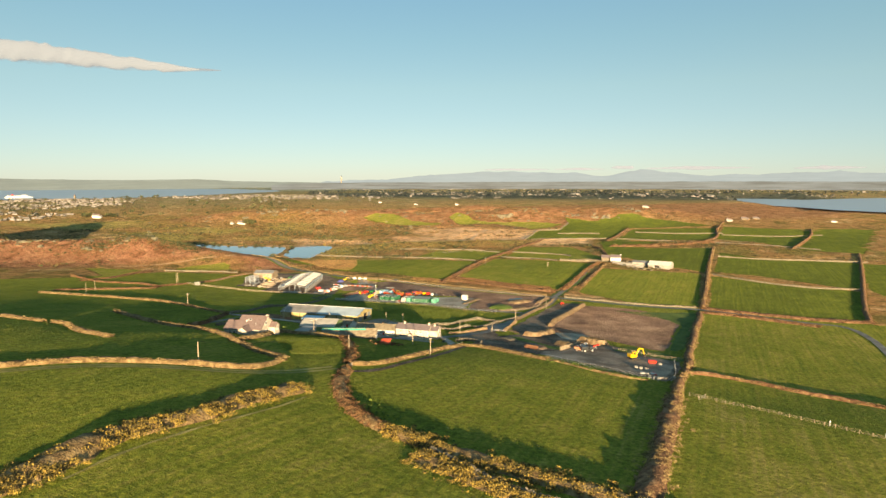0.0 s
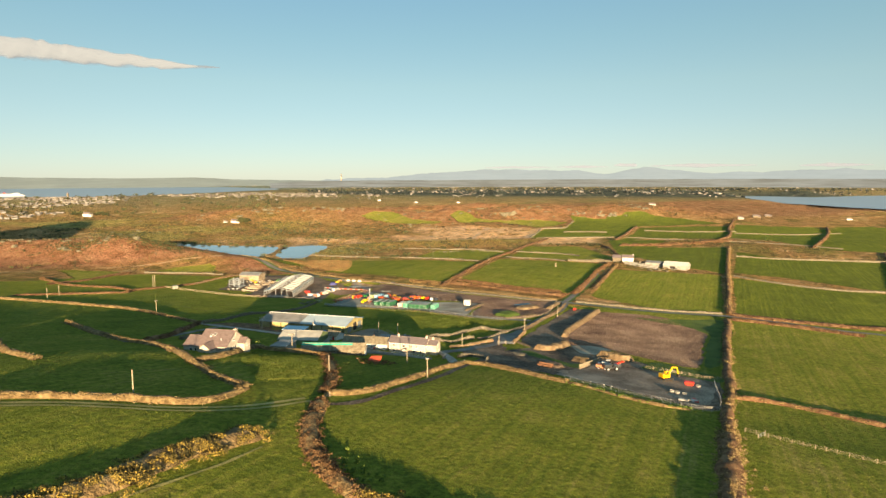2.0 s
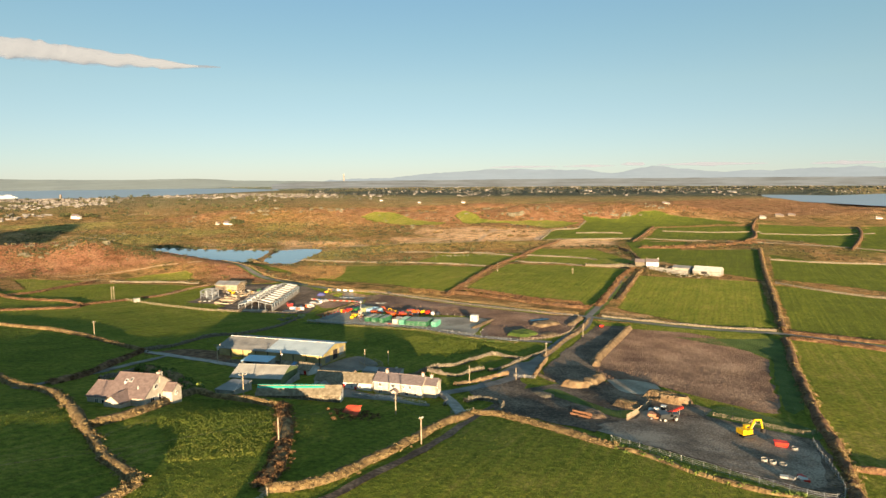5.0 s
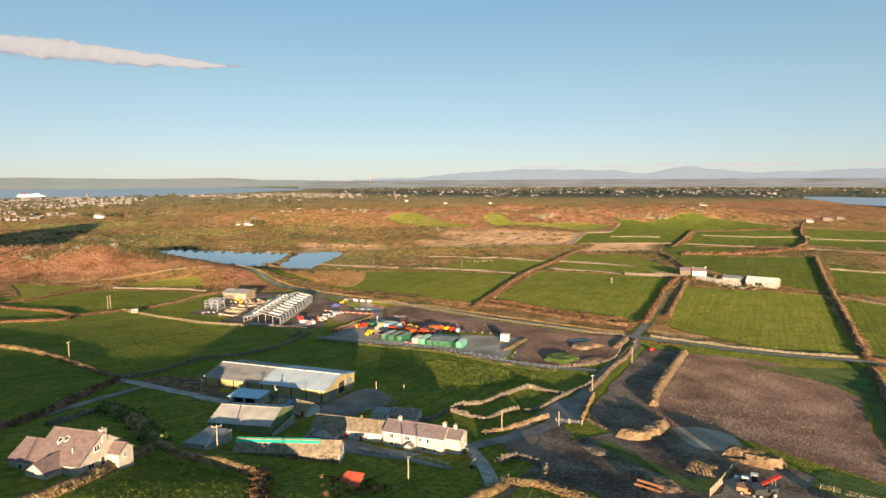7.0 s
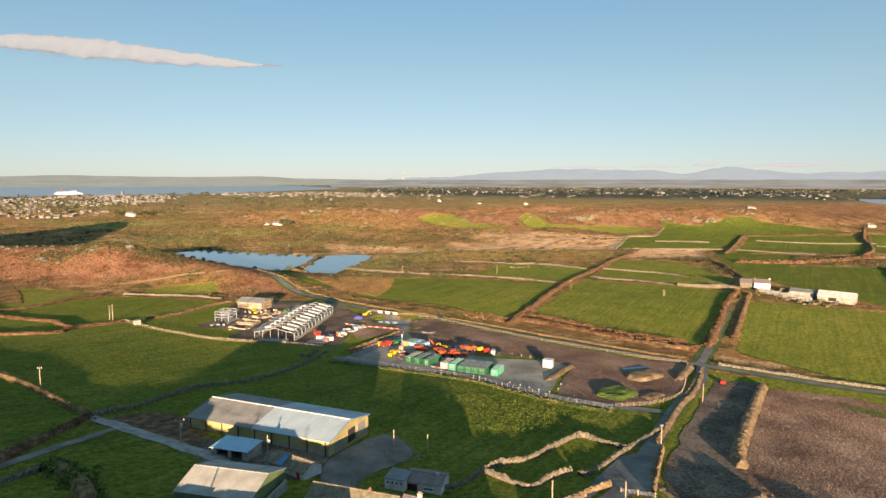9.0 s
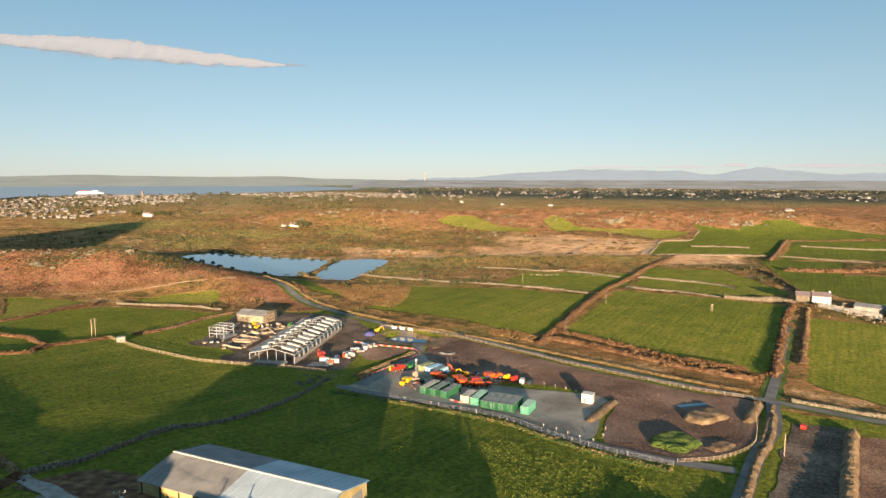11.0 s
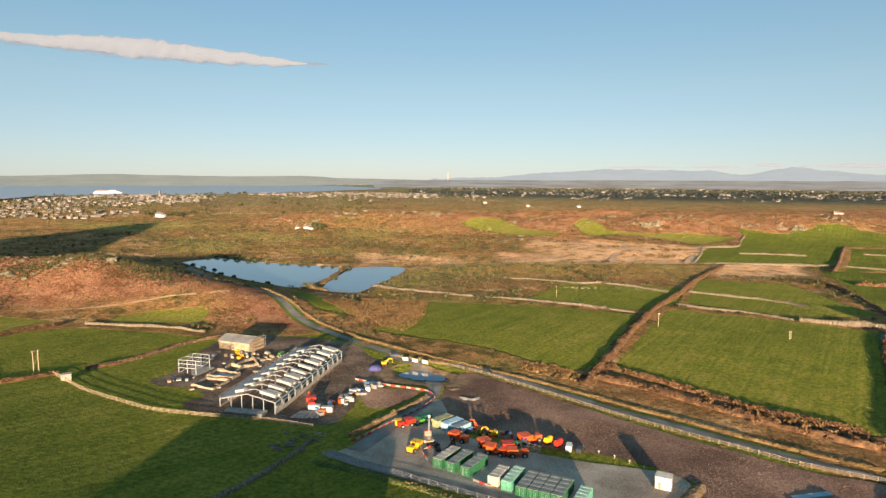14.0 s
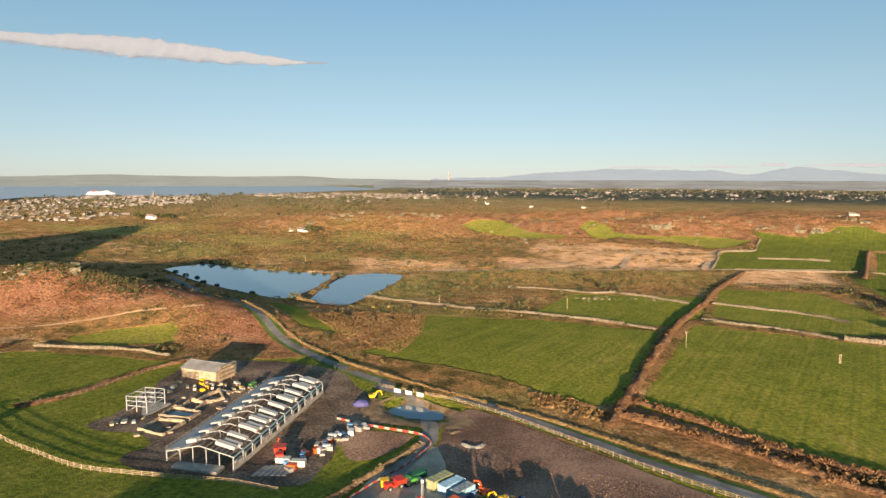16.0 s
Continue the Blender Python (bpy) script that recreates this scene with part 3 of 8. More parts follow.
    speck = ramp(math_('ADD', math_('MULTIPLY', nz(3.4, 3), .5), math_('MULTIPLY', nz(.6, 4), .5)), [(.39, (.52, .52, .52)), (.5, (1, 1, 1)), (.61, (1.5, 1.46, 1.36))])
    col = mixc(1.0, col, speck, 'MULTIPLY')
    l.new(col, b.inputs["Base Color"])
    bp = n.new("ShaderNodeBump")
    bp.inputs["Strength"].default_value, bp.inputs["Distance"].default_value = 1.0, 2.0
    lumps = math_('MULTIPLY', math_('SUBTRACT', 1.0, sharp.outputs[0]), math_('MULTIPLY', nz(.11, 5), 3.0))
    bh = math_('ADD', math_('ADD', math_('MULTIPLY', nz(2.2, 3), .9), math_('MULTIPLY', nz(.35, 4), 1.4)), math_('MULTIPLY', stripes, .35))
    rough_h = math_('MULTIPLY_ADD', math_('SUBTRACT', 1.0, sharp.outputs[0]), .6, .6)
    smoother = math_('MULTIPLY_ADD', attr("dry"), -.6, 1.0)
    l.new(math_('MULTIPLY', math_('MULTIPLY_ADD', bh, rough_h, lumps), smoother), bp.inputs["Height"])
    l.new(bp.outputs["Normal"], b.inputs["Normal"])
    return m


DRY = [[(182, 1004), (238, 1145), (192, 1169), (146, 1179), (101, 1215), (57, 1217), (26, 1201), (4, 1149), (22, 1078), (45, 1040), (-29, 1078), (-14, 983)],
       [(208, 993), (297, 1016), (263, 909), (253, 927), (225, 916), (181, 921)],
       [(-130, 990), (-29, 1005), (110, 990), (200, 1010), (190, 1022), (60, 1006), (-120, 1012)], [(-212, 1064), (-144, 1058), (-78, 1053), (-25, 986), (-83, 986), (-162, 975)]]
MEADOW = [[(-461, 1059), (-494, 1185), (-379, 1162), (-344, 1066), (-417, 1022)], [(-551, 1304), (-365, 1254), (-286, 1206), (-331, 1125), (-427, 1191)],
          [(-295, 1073), (-232, 1110), (-187, 1050), (-267, 1036)], [(-291, 1312), (-196, 1304), (-191, 1195), (-269, 1208)], [(-848, 1383), (-653, 1429), (-484, 1353), (-555, 1313), (-591, 1241), (-736, 1307)],
          [(-84, 985), (195, 985), (146, 906), (43, 891), (-23, 885), (-76, 931)], [(-130, 789), (-58, 787), (-19, 801), (-69, 704), (-116, 712)], [(-620, 1500), (-300, 1560), (-200, 1480), (-420, 1440)],
          [(-130, 900), (-90, 960), (-60, 850), (-110, 820)]]
RUST = [[(-620, 620), (-320, 640), (-235, 690), (-200, 715), (-165, 655), (-105, 652), (-150, 715), (-215, 790), (-300, 850), (-620, 820)],
        [(-150, 790), (-70, 765), (-62, 705), (-90, 680), (-118, 720)], [(35, 590), (124, 525), (136, 545), (100, 552), (44, 604)]]

gx = lines((-4900, -1500, 170), (-1500, -600, 40), (-600, 600, 6), (600, 1500, 30), (1500, 4900, 170))
gy = lines((-900, -60, 60), (-60, 780, 6), (780, 1300, 9), (1300, 1700, 12), (1700, 2400, 25), (2400, 4900, 125))
mx, my = np.meshgrid(gx, gy)
fx, fy = mx.ravel(), my.ravel()
fz = heights(fx, fy)
lump = np.array([noise.noise(Vector((x * .016, y * .016, 1))) + .5 * noise.noise(Vector((x * .05, y * .05, 4))) for x, y in zip(fx, fy)])
grass_w, tint = np.zeros(len(fx)), np.full(len(fx), .5)
tr = random.Random(5)
for k, poly in enumerate(PASTURE):
    d = outside(poly, fx, fy)
    grass_w = np.maximum(grass_w, np.clip(.5 - d / 8, 0, 1))
    if k:
        west = np.mean([q[0] for q in poly]) < 240
        far_off = np.mean([q[1] for q in poly]) > 1150 or np.mean([q[0] for q in poly]) < -180
        # eastern pastures get a darker tint that partly carries the shade on them
        tint = np.where(d < 3, .95 if far_off and west else tr.uniform(.35, .75) if west else tr.uniform(-.2, .02), tint)
# fields of the near land differ a little in how green they are
NEAR_TINT = [([(-90, 60), (-35, 192), (-23, 223), (-20, 187), (20, 140), (60, 60)], .62), ([(50, 60), (110, 224), (200, 130), (160, 60)], .95),
             ([(110, 224), (123, 268), (190, 220), (150, 180)], .42), ([(123, 268), (225, 460), (310, 410), (270, 330), (182, 226)], .78),
             ([(-18, 226), (25, 300), (103, 244), (54, 135), (30, 140)], .68), ([(-110, 385), (-200, 500), (-184, 539), (-70, 515), (-80, 440)], .5),
             ([(-60, 495), (-80, 440), (-60, 390), (-20, 390), (50, 400), (60, 432)], .25), ([(-190, 420), (-110, 385), (-110, 310), (-160, 330)], .3)]
for poly, v in NEAR_TINT:
    tint = np.where(outside(poly, fx, fy) < 0, v, tint)


def zone(polys, soft):
    w = np.zeros(len(fx))
    for p in polys:
        w = np.maximum(w, smooth01(.5 - outside(p, fx, fy) / soft))
    return w


dry_w, rust_w, meadow_w = zone(DRY, 22), zone(RUST, 34), zone(MEADOW, 40)
MOOR = [[(-560, 1330), (-250, 1390), (-110, 1310), (60, 1240), (200, 1180), (330, 1190), (480, 1330), (640, 1290), (900, 1330), (1200, 1480), (1150, 1800), (700, 1760), (100, 1740), (-400, 1700)]]
rust_w = np.maximum(rust_w, zone(MOOR, 120) * .8)
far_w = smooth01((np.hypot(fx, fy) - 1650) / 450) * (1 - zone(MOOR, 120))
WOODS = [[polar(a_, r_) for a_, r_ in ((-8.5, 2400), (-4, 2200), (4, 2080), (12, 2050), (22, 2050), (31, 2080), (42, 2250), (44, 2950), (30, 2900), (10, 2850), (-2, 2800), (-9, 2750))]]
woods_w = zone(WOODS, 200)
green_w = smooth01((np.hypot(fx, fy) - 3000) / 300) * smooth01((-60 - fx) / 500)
fz = fz + lump * np.clip(1 - grass_w, 0, 1) * np.where(np.hypot(fx, fy) > 1000, 2.6 + 3.2 * zone(MOOR, 120), 1.0) * np.clip(1 - far_w, 0, 1) * (fy > 600)
for poly in (POND_A, POND_B, POOL):
    fz = np.where(outside(poly, fx, fy) < 6, heights(fx, fy), fz)
ground_geo = Geo()
ground_geo.v = list(zip(fx.tolist(), fy.tolist(), fz.tolist()))
nx, ny = len(gx), len(gy)
ground_geo.f = [(j * nx + i, j * nx + i + 1, (j + 1) * nx + i + 1, (j + 1) * nx + i) for j in range(ny - 1) for i in range(nx - 1)]
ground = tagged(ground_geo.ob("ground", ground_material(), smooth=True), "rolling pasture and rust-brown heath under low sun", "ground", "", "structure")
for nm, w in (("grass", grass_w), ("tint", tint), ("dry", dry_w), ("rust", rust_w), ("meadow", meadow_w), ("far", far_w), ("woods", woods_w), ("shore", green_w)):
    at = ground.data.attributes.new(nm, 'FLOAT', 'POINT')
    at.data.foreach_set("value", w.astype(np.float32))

# ---- water ----
def water_material(name, tone, rough):
    m = bpy.data.materials.new(name)
    m.use_nodes = True
    n, l = m.node_tree.nodes, m.node_tree.links
    b = n["Principled BSDF"]
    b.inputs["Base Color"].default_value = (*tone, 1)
    b.inputs["Roughness"].default_value = rough
    b.inputs["IOR"].default_value = 1.5 if rough < .2 else 1.12
    t = n.new("ShaderNodeTexNoise")
    t.inputs["Scale"].default_value, t.inputs["Detail"].default_value = .25, 3
    co = n.new("ShaderNodeTexCoord")
    l.new(co.outputs["Object"], t.inputs["Vector"])
    bp = n.new("ShaderNodeBump")
    bp.inputs["Strength"].default_value, bp.inputs["Distance"].default_value = .03, .2
    l.new(t.outputs["Fac"], bp.inputs["Height"])
    l.new(bp.outputs["Normal"], b.inputs["Normal"])
    return m


# reflected sky is partly put into both base colours, most of all the sea
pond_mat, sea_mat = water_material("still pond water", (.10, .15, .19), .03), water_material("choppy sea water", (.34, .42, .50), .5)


def grown(poly, by):
    p = np.array(poly, float)
    c = p.mean(0)
    d = p - c
    return [tuple(q) for q in c + d * (1 + by / np.linalg.norm(d, axis=1)[:, None])]


patch("pond", grown(POND_A, 3), pond_mat, "still blue farm pond reflecting the sky", level=POND_Z, category="pond", step=30)
bank([(-150, 798), (-166, 806), (-172, 828), (-170, 866), (-173, 905), (-176, 930), (-182, 944)], 7.0, 2.6, M["bank"], "tan earth dam between the two ponds", leaf="dead_grass", leaf_mat=M["drystalk"], leaf_r=.6, leaf_size=.25, per=12, dens=2.0, name="pond_dam")
patch("pond", grown(POND_B, 3), pond_mat, "smaller still pond beside the dam", level=POND_Z, category="pond", step=30)
patch("settling_pool", grown(POOL, 1.5), pond_mat, "shallow settling pool on the building site", level=POOL_Z, category="pool", step=10)
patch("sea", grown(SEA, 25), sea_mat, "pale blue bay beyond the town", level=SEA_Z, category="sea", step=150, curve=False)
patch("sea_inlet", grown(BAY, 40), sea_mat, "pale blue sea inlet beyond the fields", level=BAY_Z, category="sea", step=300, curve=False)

# ---- worked ground ----
M["plough"] = ramp_mat("cleared brown field", [(.13, .074, .05), (.27, .16, .108), (.42, .275, .19)], scale=.05, fine=1.5, bump=.9, bump_scale=2.4, rough=.95, dist=.7, grain=1.3)
M["padearth"] = ramp_mat("rolled stony earth", [(.11, .082, .062), (.22, .165, .125), (.38, .30, .235)], scale=.09, fine=1.8, bump=.5, bump_scale=3, rough=.95, dist=.2, grain=1.0)
M["darkearth"] = ramp_mat("stripped brown subsoil", [(.085, .05, .036), (.175, .105, .075), (.30, .19, .14)], scale=.045, fine=1.6, bump=.7, bump_scale=2.6, rough=.95, dist=.45, grain=1.0)
M["newgrass"] = ramp_mat("uncut green strip", [(.05, .085, .014), (.09, .14, .025), (.13, .17, .035)], scale=.1, fine=1.2, bump=1.0, bump_scale=1.6, rough=.95, dist=1.5)
patch("cleared_field", [(118, 463), (133, 466), (172, 455), (178, 416), (174, 395), (155, 361), (134, 318), (118, 328), (101, 349), (92, 357), (84, 356), (84, 370), (90, 392), (113, 432)], M["plough"], "stripped brown field with rough dead stubble", rim=2.5)
patch("haul_strip", [(114, 474), (133, 470), (114, 435), (87, 384), (82, 357), (68, 345), (59, 360), (76, 401)], M["mud"], "dark bare soil strip between spoil ridges", lift=.12, rim=2)
patch("compound_yard", [(-57, 494), (-49, 510), (-44, 534), (-34, 555), (-27, 556), (-20, 524), (0, 510), (21, 502), (50, 494), (46, 470), (38, 446), (24, 454), (1, 470), (-19, 478)], M["gravel"], "grey stone-surfaced works compound", lift=.14, rim=1)
patch("stripped_ground", [(-29, 556), (-28, 570), (-22, 590), (-10, 584.5), (10, 567.5), (26, 553.5), (39, 541.5), (58, 525.5), (76, 512.5), (91, 502.5), (109, 495), (97, 461), (80, 440), (63, 433), (44, 441), (46, 462), (53, 489), (32, 507), (8, 513), (-18, 529)], M["darkearth"], "stripped brown earth beside the works compound", lift=.18, rim=.8)
patch("site_ground", [(-112, 518), (-119, 520), (-122, 528), (-120, 537), (-128, 543), (-146, 542), (-148, 550), (-146, 561), (-151, 586), (-152, 628), (-119, 636), (-85, 628), (-73, 612), (-51, 580), (-61, 551), (-64, 522), (-89, 520)], M["mud"], "muddy building site ground", lift=.10, rim=2)
patch("digging_ground", [(32, 306), (40, 330), (62, 346), (82, 352), (100, 330), (115, 312), (131, 296), (108, 249), (93, 256), (76, 273), (56, 293), (39, 302)], M["mud"], "dark dug-over works ground", lift=.10, rim=2)
patch("works_pad", [(66, 297), (78, 304), (86, 314), (100, 306), (124, 291), (107, 254), (93, 258), (76, 274), (60, 290)], M["padearth"], "grey stone working platform", lift=.16, rim=1.5)
patch("green_strip", [(150, 450), (184, 448), (211, 445), (186, 390), (147, 326), (139, 322), (157, 361), (178, 400), (176, 425), (165, 436)], M["newgrass"], "green uncut strip round the cleared field", lift=.12, rim=2)
M["yard"] = ramp_mat("dirty yard concrete", [(.11, .10, .088), (.185, .168, .148), (.27, .245, .215)], scale=.12, fine=2, bump=.4, bump_scale=3, rough=.95, grain=.6, dist=.2)
patch("farm_yard", [(-31, 321), (-29, 345), (-30, 366), (-18, 388), (-8, 372), (-18, 356), (-20, 338), (-10, 326), (4, 322), (0, 316), (-14, 318)], M["yard"], "worn grey concrete farmyard", lift=.12)
patch("farm_apron", [(-70, 362), (-62, 356), (-50, 350), (-33, 350), (-28, 366), (-50, 372), (-70, 372)], M["mud"], "muddy ground between the sheds", lift=.10, rim=1)
patch("barn_side_earth", [(-108, 378), (-84, 374), (-70, 366), (-72, 382), (-84, 392), (-98, 392)], M["redbank"], "reddish churned earth beside the barn", lift=.10, rim=1)

patch("dug_floor", [(84, 355), (94, 356), (102, 349), (98, 337), (85, 336)], M["gravel"], "flat grey stone floor of a shallow digging", lift=.16, rim=1.5)
patch("grass_strip", [(57, 339), (61, 338), (67, 323), (74, 312), (81, 313), (74, 303), (68, 310), (60, 324), (54, 334)], M["newgrass"], "narrow green weedy strip through the works", lift=.18, rim=1)
patch("grass_strip", [(104, 310), (113, 322), (118, 323), (128, 312), (136, 300), (130, 292), (116, 300)], M["newgrass"], "rough green strip beside the works fence", lift=.18, rim=1)
patch("lane_apron", [(52, 381), (66, 388), (60, 371), (54, 354), (45, 359), (37, 350), (30, 343), (36, 352), (42, 364)], M["asphalt"], "wide worn tarmac apron before the works gate", lift=.26, rim=.5)
patch("yard_dirt", [(26, 336), (36, 344), (44, 352), (50, 345), (44, 330), (38, 318), (30, 322)], M["mud"], "bare brown earth beside the farm gate", lift=.12, rim=1.5)
M["sand"] = ramp_mat("bleached sandy earth", [(.42, .27, .15), (.58, .38, .23), (.70, .50, .33)], scale=.05, fine=.7, bump=.6, bump_scale=1, rough=.95)
# ---- lanes ----
ribbon("road", [(-330, 905), (-265, 835), (-203, 762), (-164, 718), (-133, 679), (-105, 651), (-82, 631), (-62, 617), (-41, 610), (-26, 602), (-11, 593), (10, 576), (27, 562), (39, 550), (59, 535), (76, 521), (91, 511), (103, 505), (118, 497), (144, 485), (170, 474), (196, 467), (223, 461), (250, 444), (277, 424), (298, 411), (292, 379), (273, 340), (250, 300)], 4.6, M["asphalt"], "narrow grey tarmac lane", lift=.2)
VERGE = [(-265, 835), (-203, 762), (-164, 718), (-133, 679), (-105, 651), (-82, 631), (-62, 617), (-41, 610), (-26, 602), (-11, 593), (10, 576), (27, 562), (39, 550), (59, 535), (76, 521), (91, 511)]
ribbon("verge", VERGE, 9.5, M["newgrass"], "rough green grass verge of the lane", lift=.12, wob=1.6, category="verge")
ribbon("verge", [(117, 500), (136, 538), (153, 573), (173, 615), (200, 673), (211, 692)], 8.0, M["newgrass"], "green grass verge of the farm lane", lift=.12, wob=1.2, category="verge")
ribbon("verge", [(118, 497), (144, 485), (170, 474), (196, 467), (223, 461), (250, 444), (277, 424)], 9.0, M["newgrass"], "rough green verge along the lane", lift=.12, wob=1.5, category="verge")
ribbon("road", [(117, 497), (105, 467), (93, 448), (78, 420), (64, 391), (55, 374), (47, 357), (40, 348), (33, 342), (25, 335), (18, 330)], 5.0, M["asphalt"], "grey farm lane with worn tarmac", lift=.24)
ribbon("road", [(117, 500), (136, 538), (153, 573), (173, 615), (200, 673), (211, 692)], 4.0, M["asphalt"], "straight lane to the white farm", lift=.24)
ribbon("track", [(48, 358), (42, 339), (40, 324), (41, 312), (50, 300), (62, 290)], 7.0, M["mud"], "muddy stone track into the works", lift=.20, wob=2)
ribbon("track", [(-26, 222), (-17, 224), (-10, 231), (-3, 243), (5, 256), (14, 273), (25, 298), (36, 318)], 2.4, M["mud"], "rutted earth track beside the field", lift=.14, wob=1.0)
ribbon("driveway", [(16, 332), (20, 316), (22, 300)], 4.0, M["concrete"], "pale concrete driveway", lift=.22)
ribbon("driveway", [(-110, 384), (-95, 377), (-80, 369), (-66, 362), (-56, 356)], 4.5, M["concrete"], "pale concrete farm track", lift=.22, wob=1)
ribbon("track", [(-96, 378), (-100, 362), (-104, 340), (-108, 318), (-112, 300)], 3.0, M["yard"], "worn dark drive to the bungalow", lift=.2, wob=1)
ribbon("track", [(-58, 497), (-45, 490), (-20, 480), (8, 468), (25, 452), (42, 440), (60, 432), (78, 428)], 5.0, M["asphalt"], "dark perimeter track of the compound", lift=.24)
ribbon("track", [(-50, 500), (-44, 518), (-38, 540), (-33, 560), (-36, 580), (-45, 598), (-62, 612)], 6.0, M["asphalt"], "dark haul road through the site", lift=.24, wob=1)
ribbon("path", [(-211, 953), (-162, 958), (-82, 992), (20, 978), (102, 984), (169, 1001), (229, 1011), (299, 1016)], 7.0, M["sand"], "sandy track over the heath", lift=.4, wob=3)
ribbon("path", [(-95, 1079), (-32, 1070), (28, 1043), (51, 1000)], 5.0, M["sand"], "faint sandy track across bare ground", lift=.4, wob=2)
ribbon("path", [(97, 991), (115, 1065), (143, 1158)], 6.0, M["sand"], "pale sandy track through the scrub", lift=.4, wob=2)
ribbon("path", [(181, 1008), (209, 1085), (235, 1153)], 9.0, M["sand"], "broad sandy track beside the wall", lift=.4, wob=2)
M["worn"] = ramp_mat("worn pale grass", [(.22, .20, .06), (.32, .28, .095), (.42, .36, .14)], scale=.1, fine=1.2, bump=.6, bump_scale=1.6, rough=.95)
ribbon("track", [(-150, 172), (-111, 194), (-85, 201.5), (-59, 205), (-42, 213), (-28, 226)], 1.5, M["worn"], "worn wheel track across the pasture", lift=.10, wob=.3)
ribbon("track", [(-150, 169.5), (-111, 191.5), (-85, 199), (-58, 202.5), (-40, 211), (-26, 224)], 1.3, M["worn"], "worn wheel track across the pasture", lift=.10, wob=.3)
ribbon("track", [(-67, 121), (-62, 134), (-54, 148), (-46, 160), (-38, 172), (-31, 186)], .8, M["worn"], "worn pale path along the gorse hedge", lift=.10, wob=.4)
ribbon("path", [(-295, 646), (-277, 655), (-257, 669), (-238, 684), (-224, 695), (-207, 703), (-190, 714)], 1.7, M["sand"], "pale footpath across the bracken hill", lift=.3, wob=.8)

# ---- hedge banks, walls and fences ----
DRYB = dict(leaf="dead_grass", leaf_mat=M["drystalk"], leaf_r=.6, leaf_size=.12, per=46, dens=3.6)
BRK = dict(leaf="bracken", leaf_mat=M["bracken"], leaf_r=.85, leaf_size=.14, per=60, dens=3.0)
GRS = dict(leaf="gorse", leaf_mat=M["gorse"], leaf_r=1.4, leaf_size=.17, per=130, dens=4.0)
bank([(-86, 92), (-80, 106), (-75, 118), (-72, 130), (-67, 143), (-60, 152), (-53, 161), (-48, 174), (-41, 183), (-35, 193)], 8.0, 2.0, M["bank"], "thick gorse hedge in yellow flower", name="gorse_hedge", spread=.9, **GRS)
bank([(-23, 224), (-23, 206), (-20, 188), (-14, 174), (-7, 165)], 5.0, 1.7, M["bank"], "brown scrub hedge beside the field", name="scrub_hedge", **{**BRK, "dens": 9.0, "per": 44})
bank([(-7, 165), (4, 157), (14, 150), (27, 142), (42, 133), (60, 122)], 7.0, 1.4, M["bank"], "gorse and bramble hedge in yellow flower", name="gorse_hedge", spread=1.0, **GRS)
bank([(2, 148), (14, 138), (26, 128), (40, 118)], 8.0, 1.2, M["bank"], "low gorse thicket beside a stone wall", name="gorse_hedge", spread=1.0, **GRS)
stone_wall([(5, 153), (14, 142), (20, 134), (28, 129), (42, 121)], 1.0, 1.3)
bank([(-175, 168), (-150, 180), (-123, 194), (-113, 199), (-102, 203), (-87, 206), (-73, 208), (-57, 210), (-50, 217), (-46, 231)], 3.0, 1.5, M["bank"], "tan field bank with dead grass", **DRYB)
bank([(-46, 231), (-55, 240), (-63, 250), (-77, 269), (-93, 290), (-103, 299), (-112, 303), (-124, 313), (-141, 329), (-160, 348)], 3.2, 1.5, M["bank"], "curving tan earth field bank", **DRYB)
bank([(-162, 292), (-152, 285), (-140, 268), (-130, 258), (-116, 248)], 3.0, 1.3, M["bank"], "short and broken tan field bank", **DRYB)
bank([(-230, 330), (-197, 312), (-181, 302), (-166, 293)], 3.0, 1.3, M["bank"], "weathered tan field bank", **DRYB)
bank([(38, 100), (54, 135), (65, 156), (79, 184), (97, 221)], 6.5, 1.9, M["redbank"], "broad tan hedge bank between fields", spread=.8, **{**DRYB, "dens": 9.0, "leaf_r": .8})
bank([(97, 221), (112, 250), (128, 278), (142, 308), (160, 344), (186, 395), (206, 432), (214, 450)], 4.2, 1.8, M["redbank"], "tall tan hedge bank between fields", spread=.8, **{**DRYB, "dens": 6.0})
bank([(226, 471), (268, 553), (334, 684), (408, 826)], 4.5, 2.0, M["redbank"], "straight hedge bank running away over the fields", **{**DRYB, "dens": 3.0, "leaf_r": 1.0})
bank([(121, 269), (136, 265), (150, 257), (163, 245), (176, 234), (200, 208)], 2.6, 1.3, M["redbank"], "low russet bank between fields", **DRYB)
fence([(105, 226), (117, 216), (126, 209), (136, 199), (150, 184), (170, 164)], 1.2, 3.2, 3, .12, .03, "post and wire stock fence")
bank([(26, 303), (33, 303), (40, 297), (48, 289), (55, 281), (62, 274)], 4.0, 1.3, M["bank"], "grassy bank in front of the works", **DRYB)
bank([(62, 274), (70, 266), (78, 256), (87, 249), (97, 246)], 2.2, .9, M["bank"], "low weedy bank below the works fence", leaf="weeds", leaf_mat=M["leaf"], leaf_r=.7, leaf_size=.22, per=18, dens=1.2)
bank([(-23, 232), (-16, 235), (-9, 243), (-1, 256), (6, 270), (16, 290), (25, 302)], 2.8, 1.4, M["bank"], "tan bank with gorse beside the track", **DRYB)
bank([(-72, 262), (-68, 269), (-65, 277), (-64, 289), (-64, 304), (-62, 311), (-54, 304), (-43, 299), (-34, 294)], 3.2, 1.5, M["bank"], "tan bank round a small paddock", **DRYB)
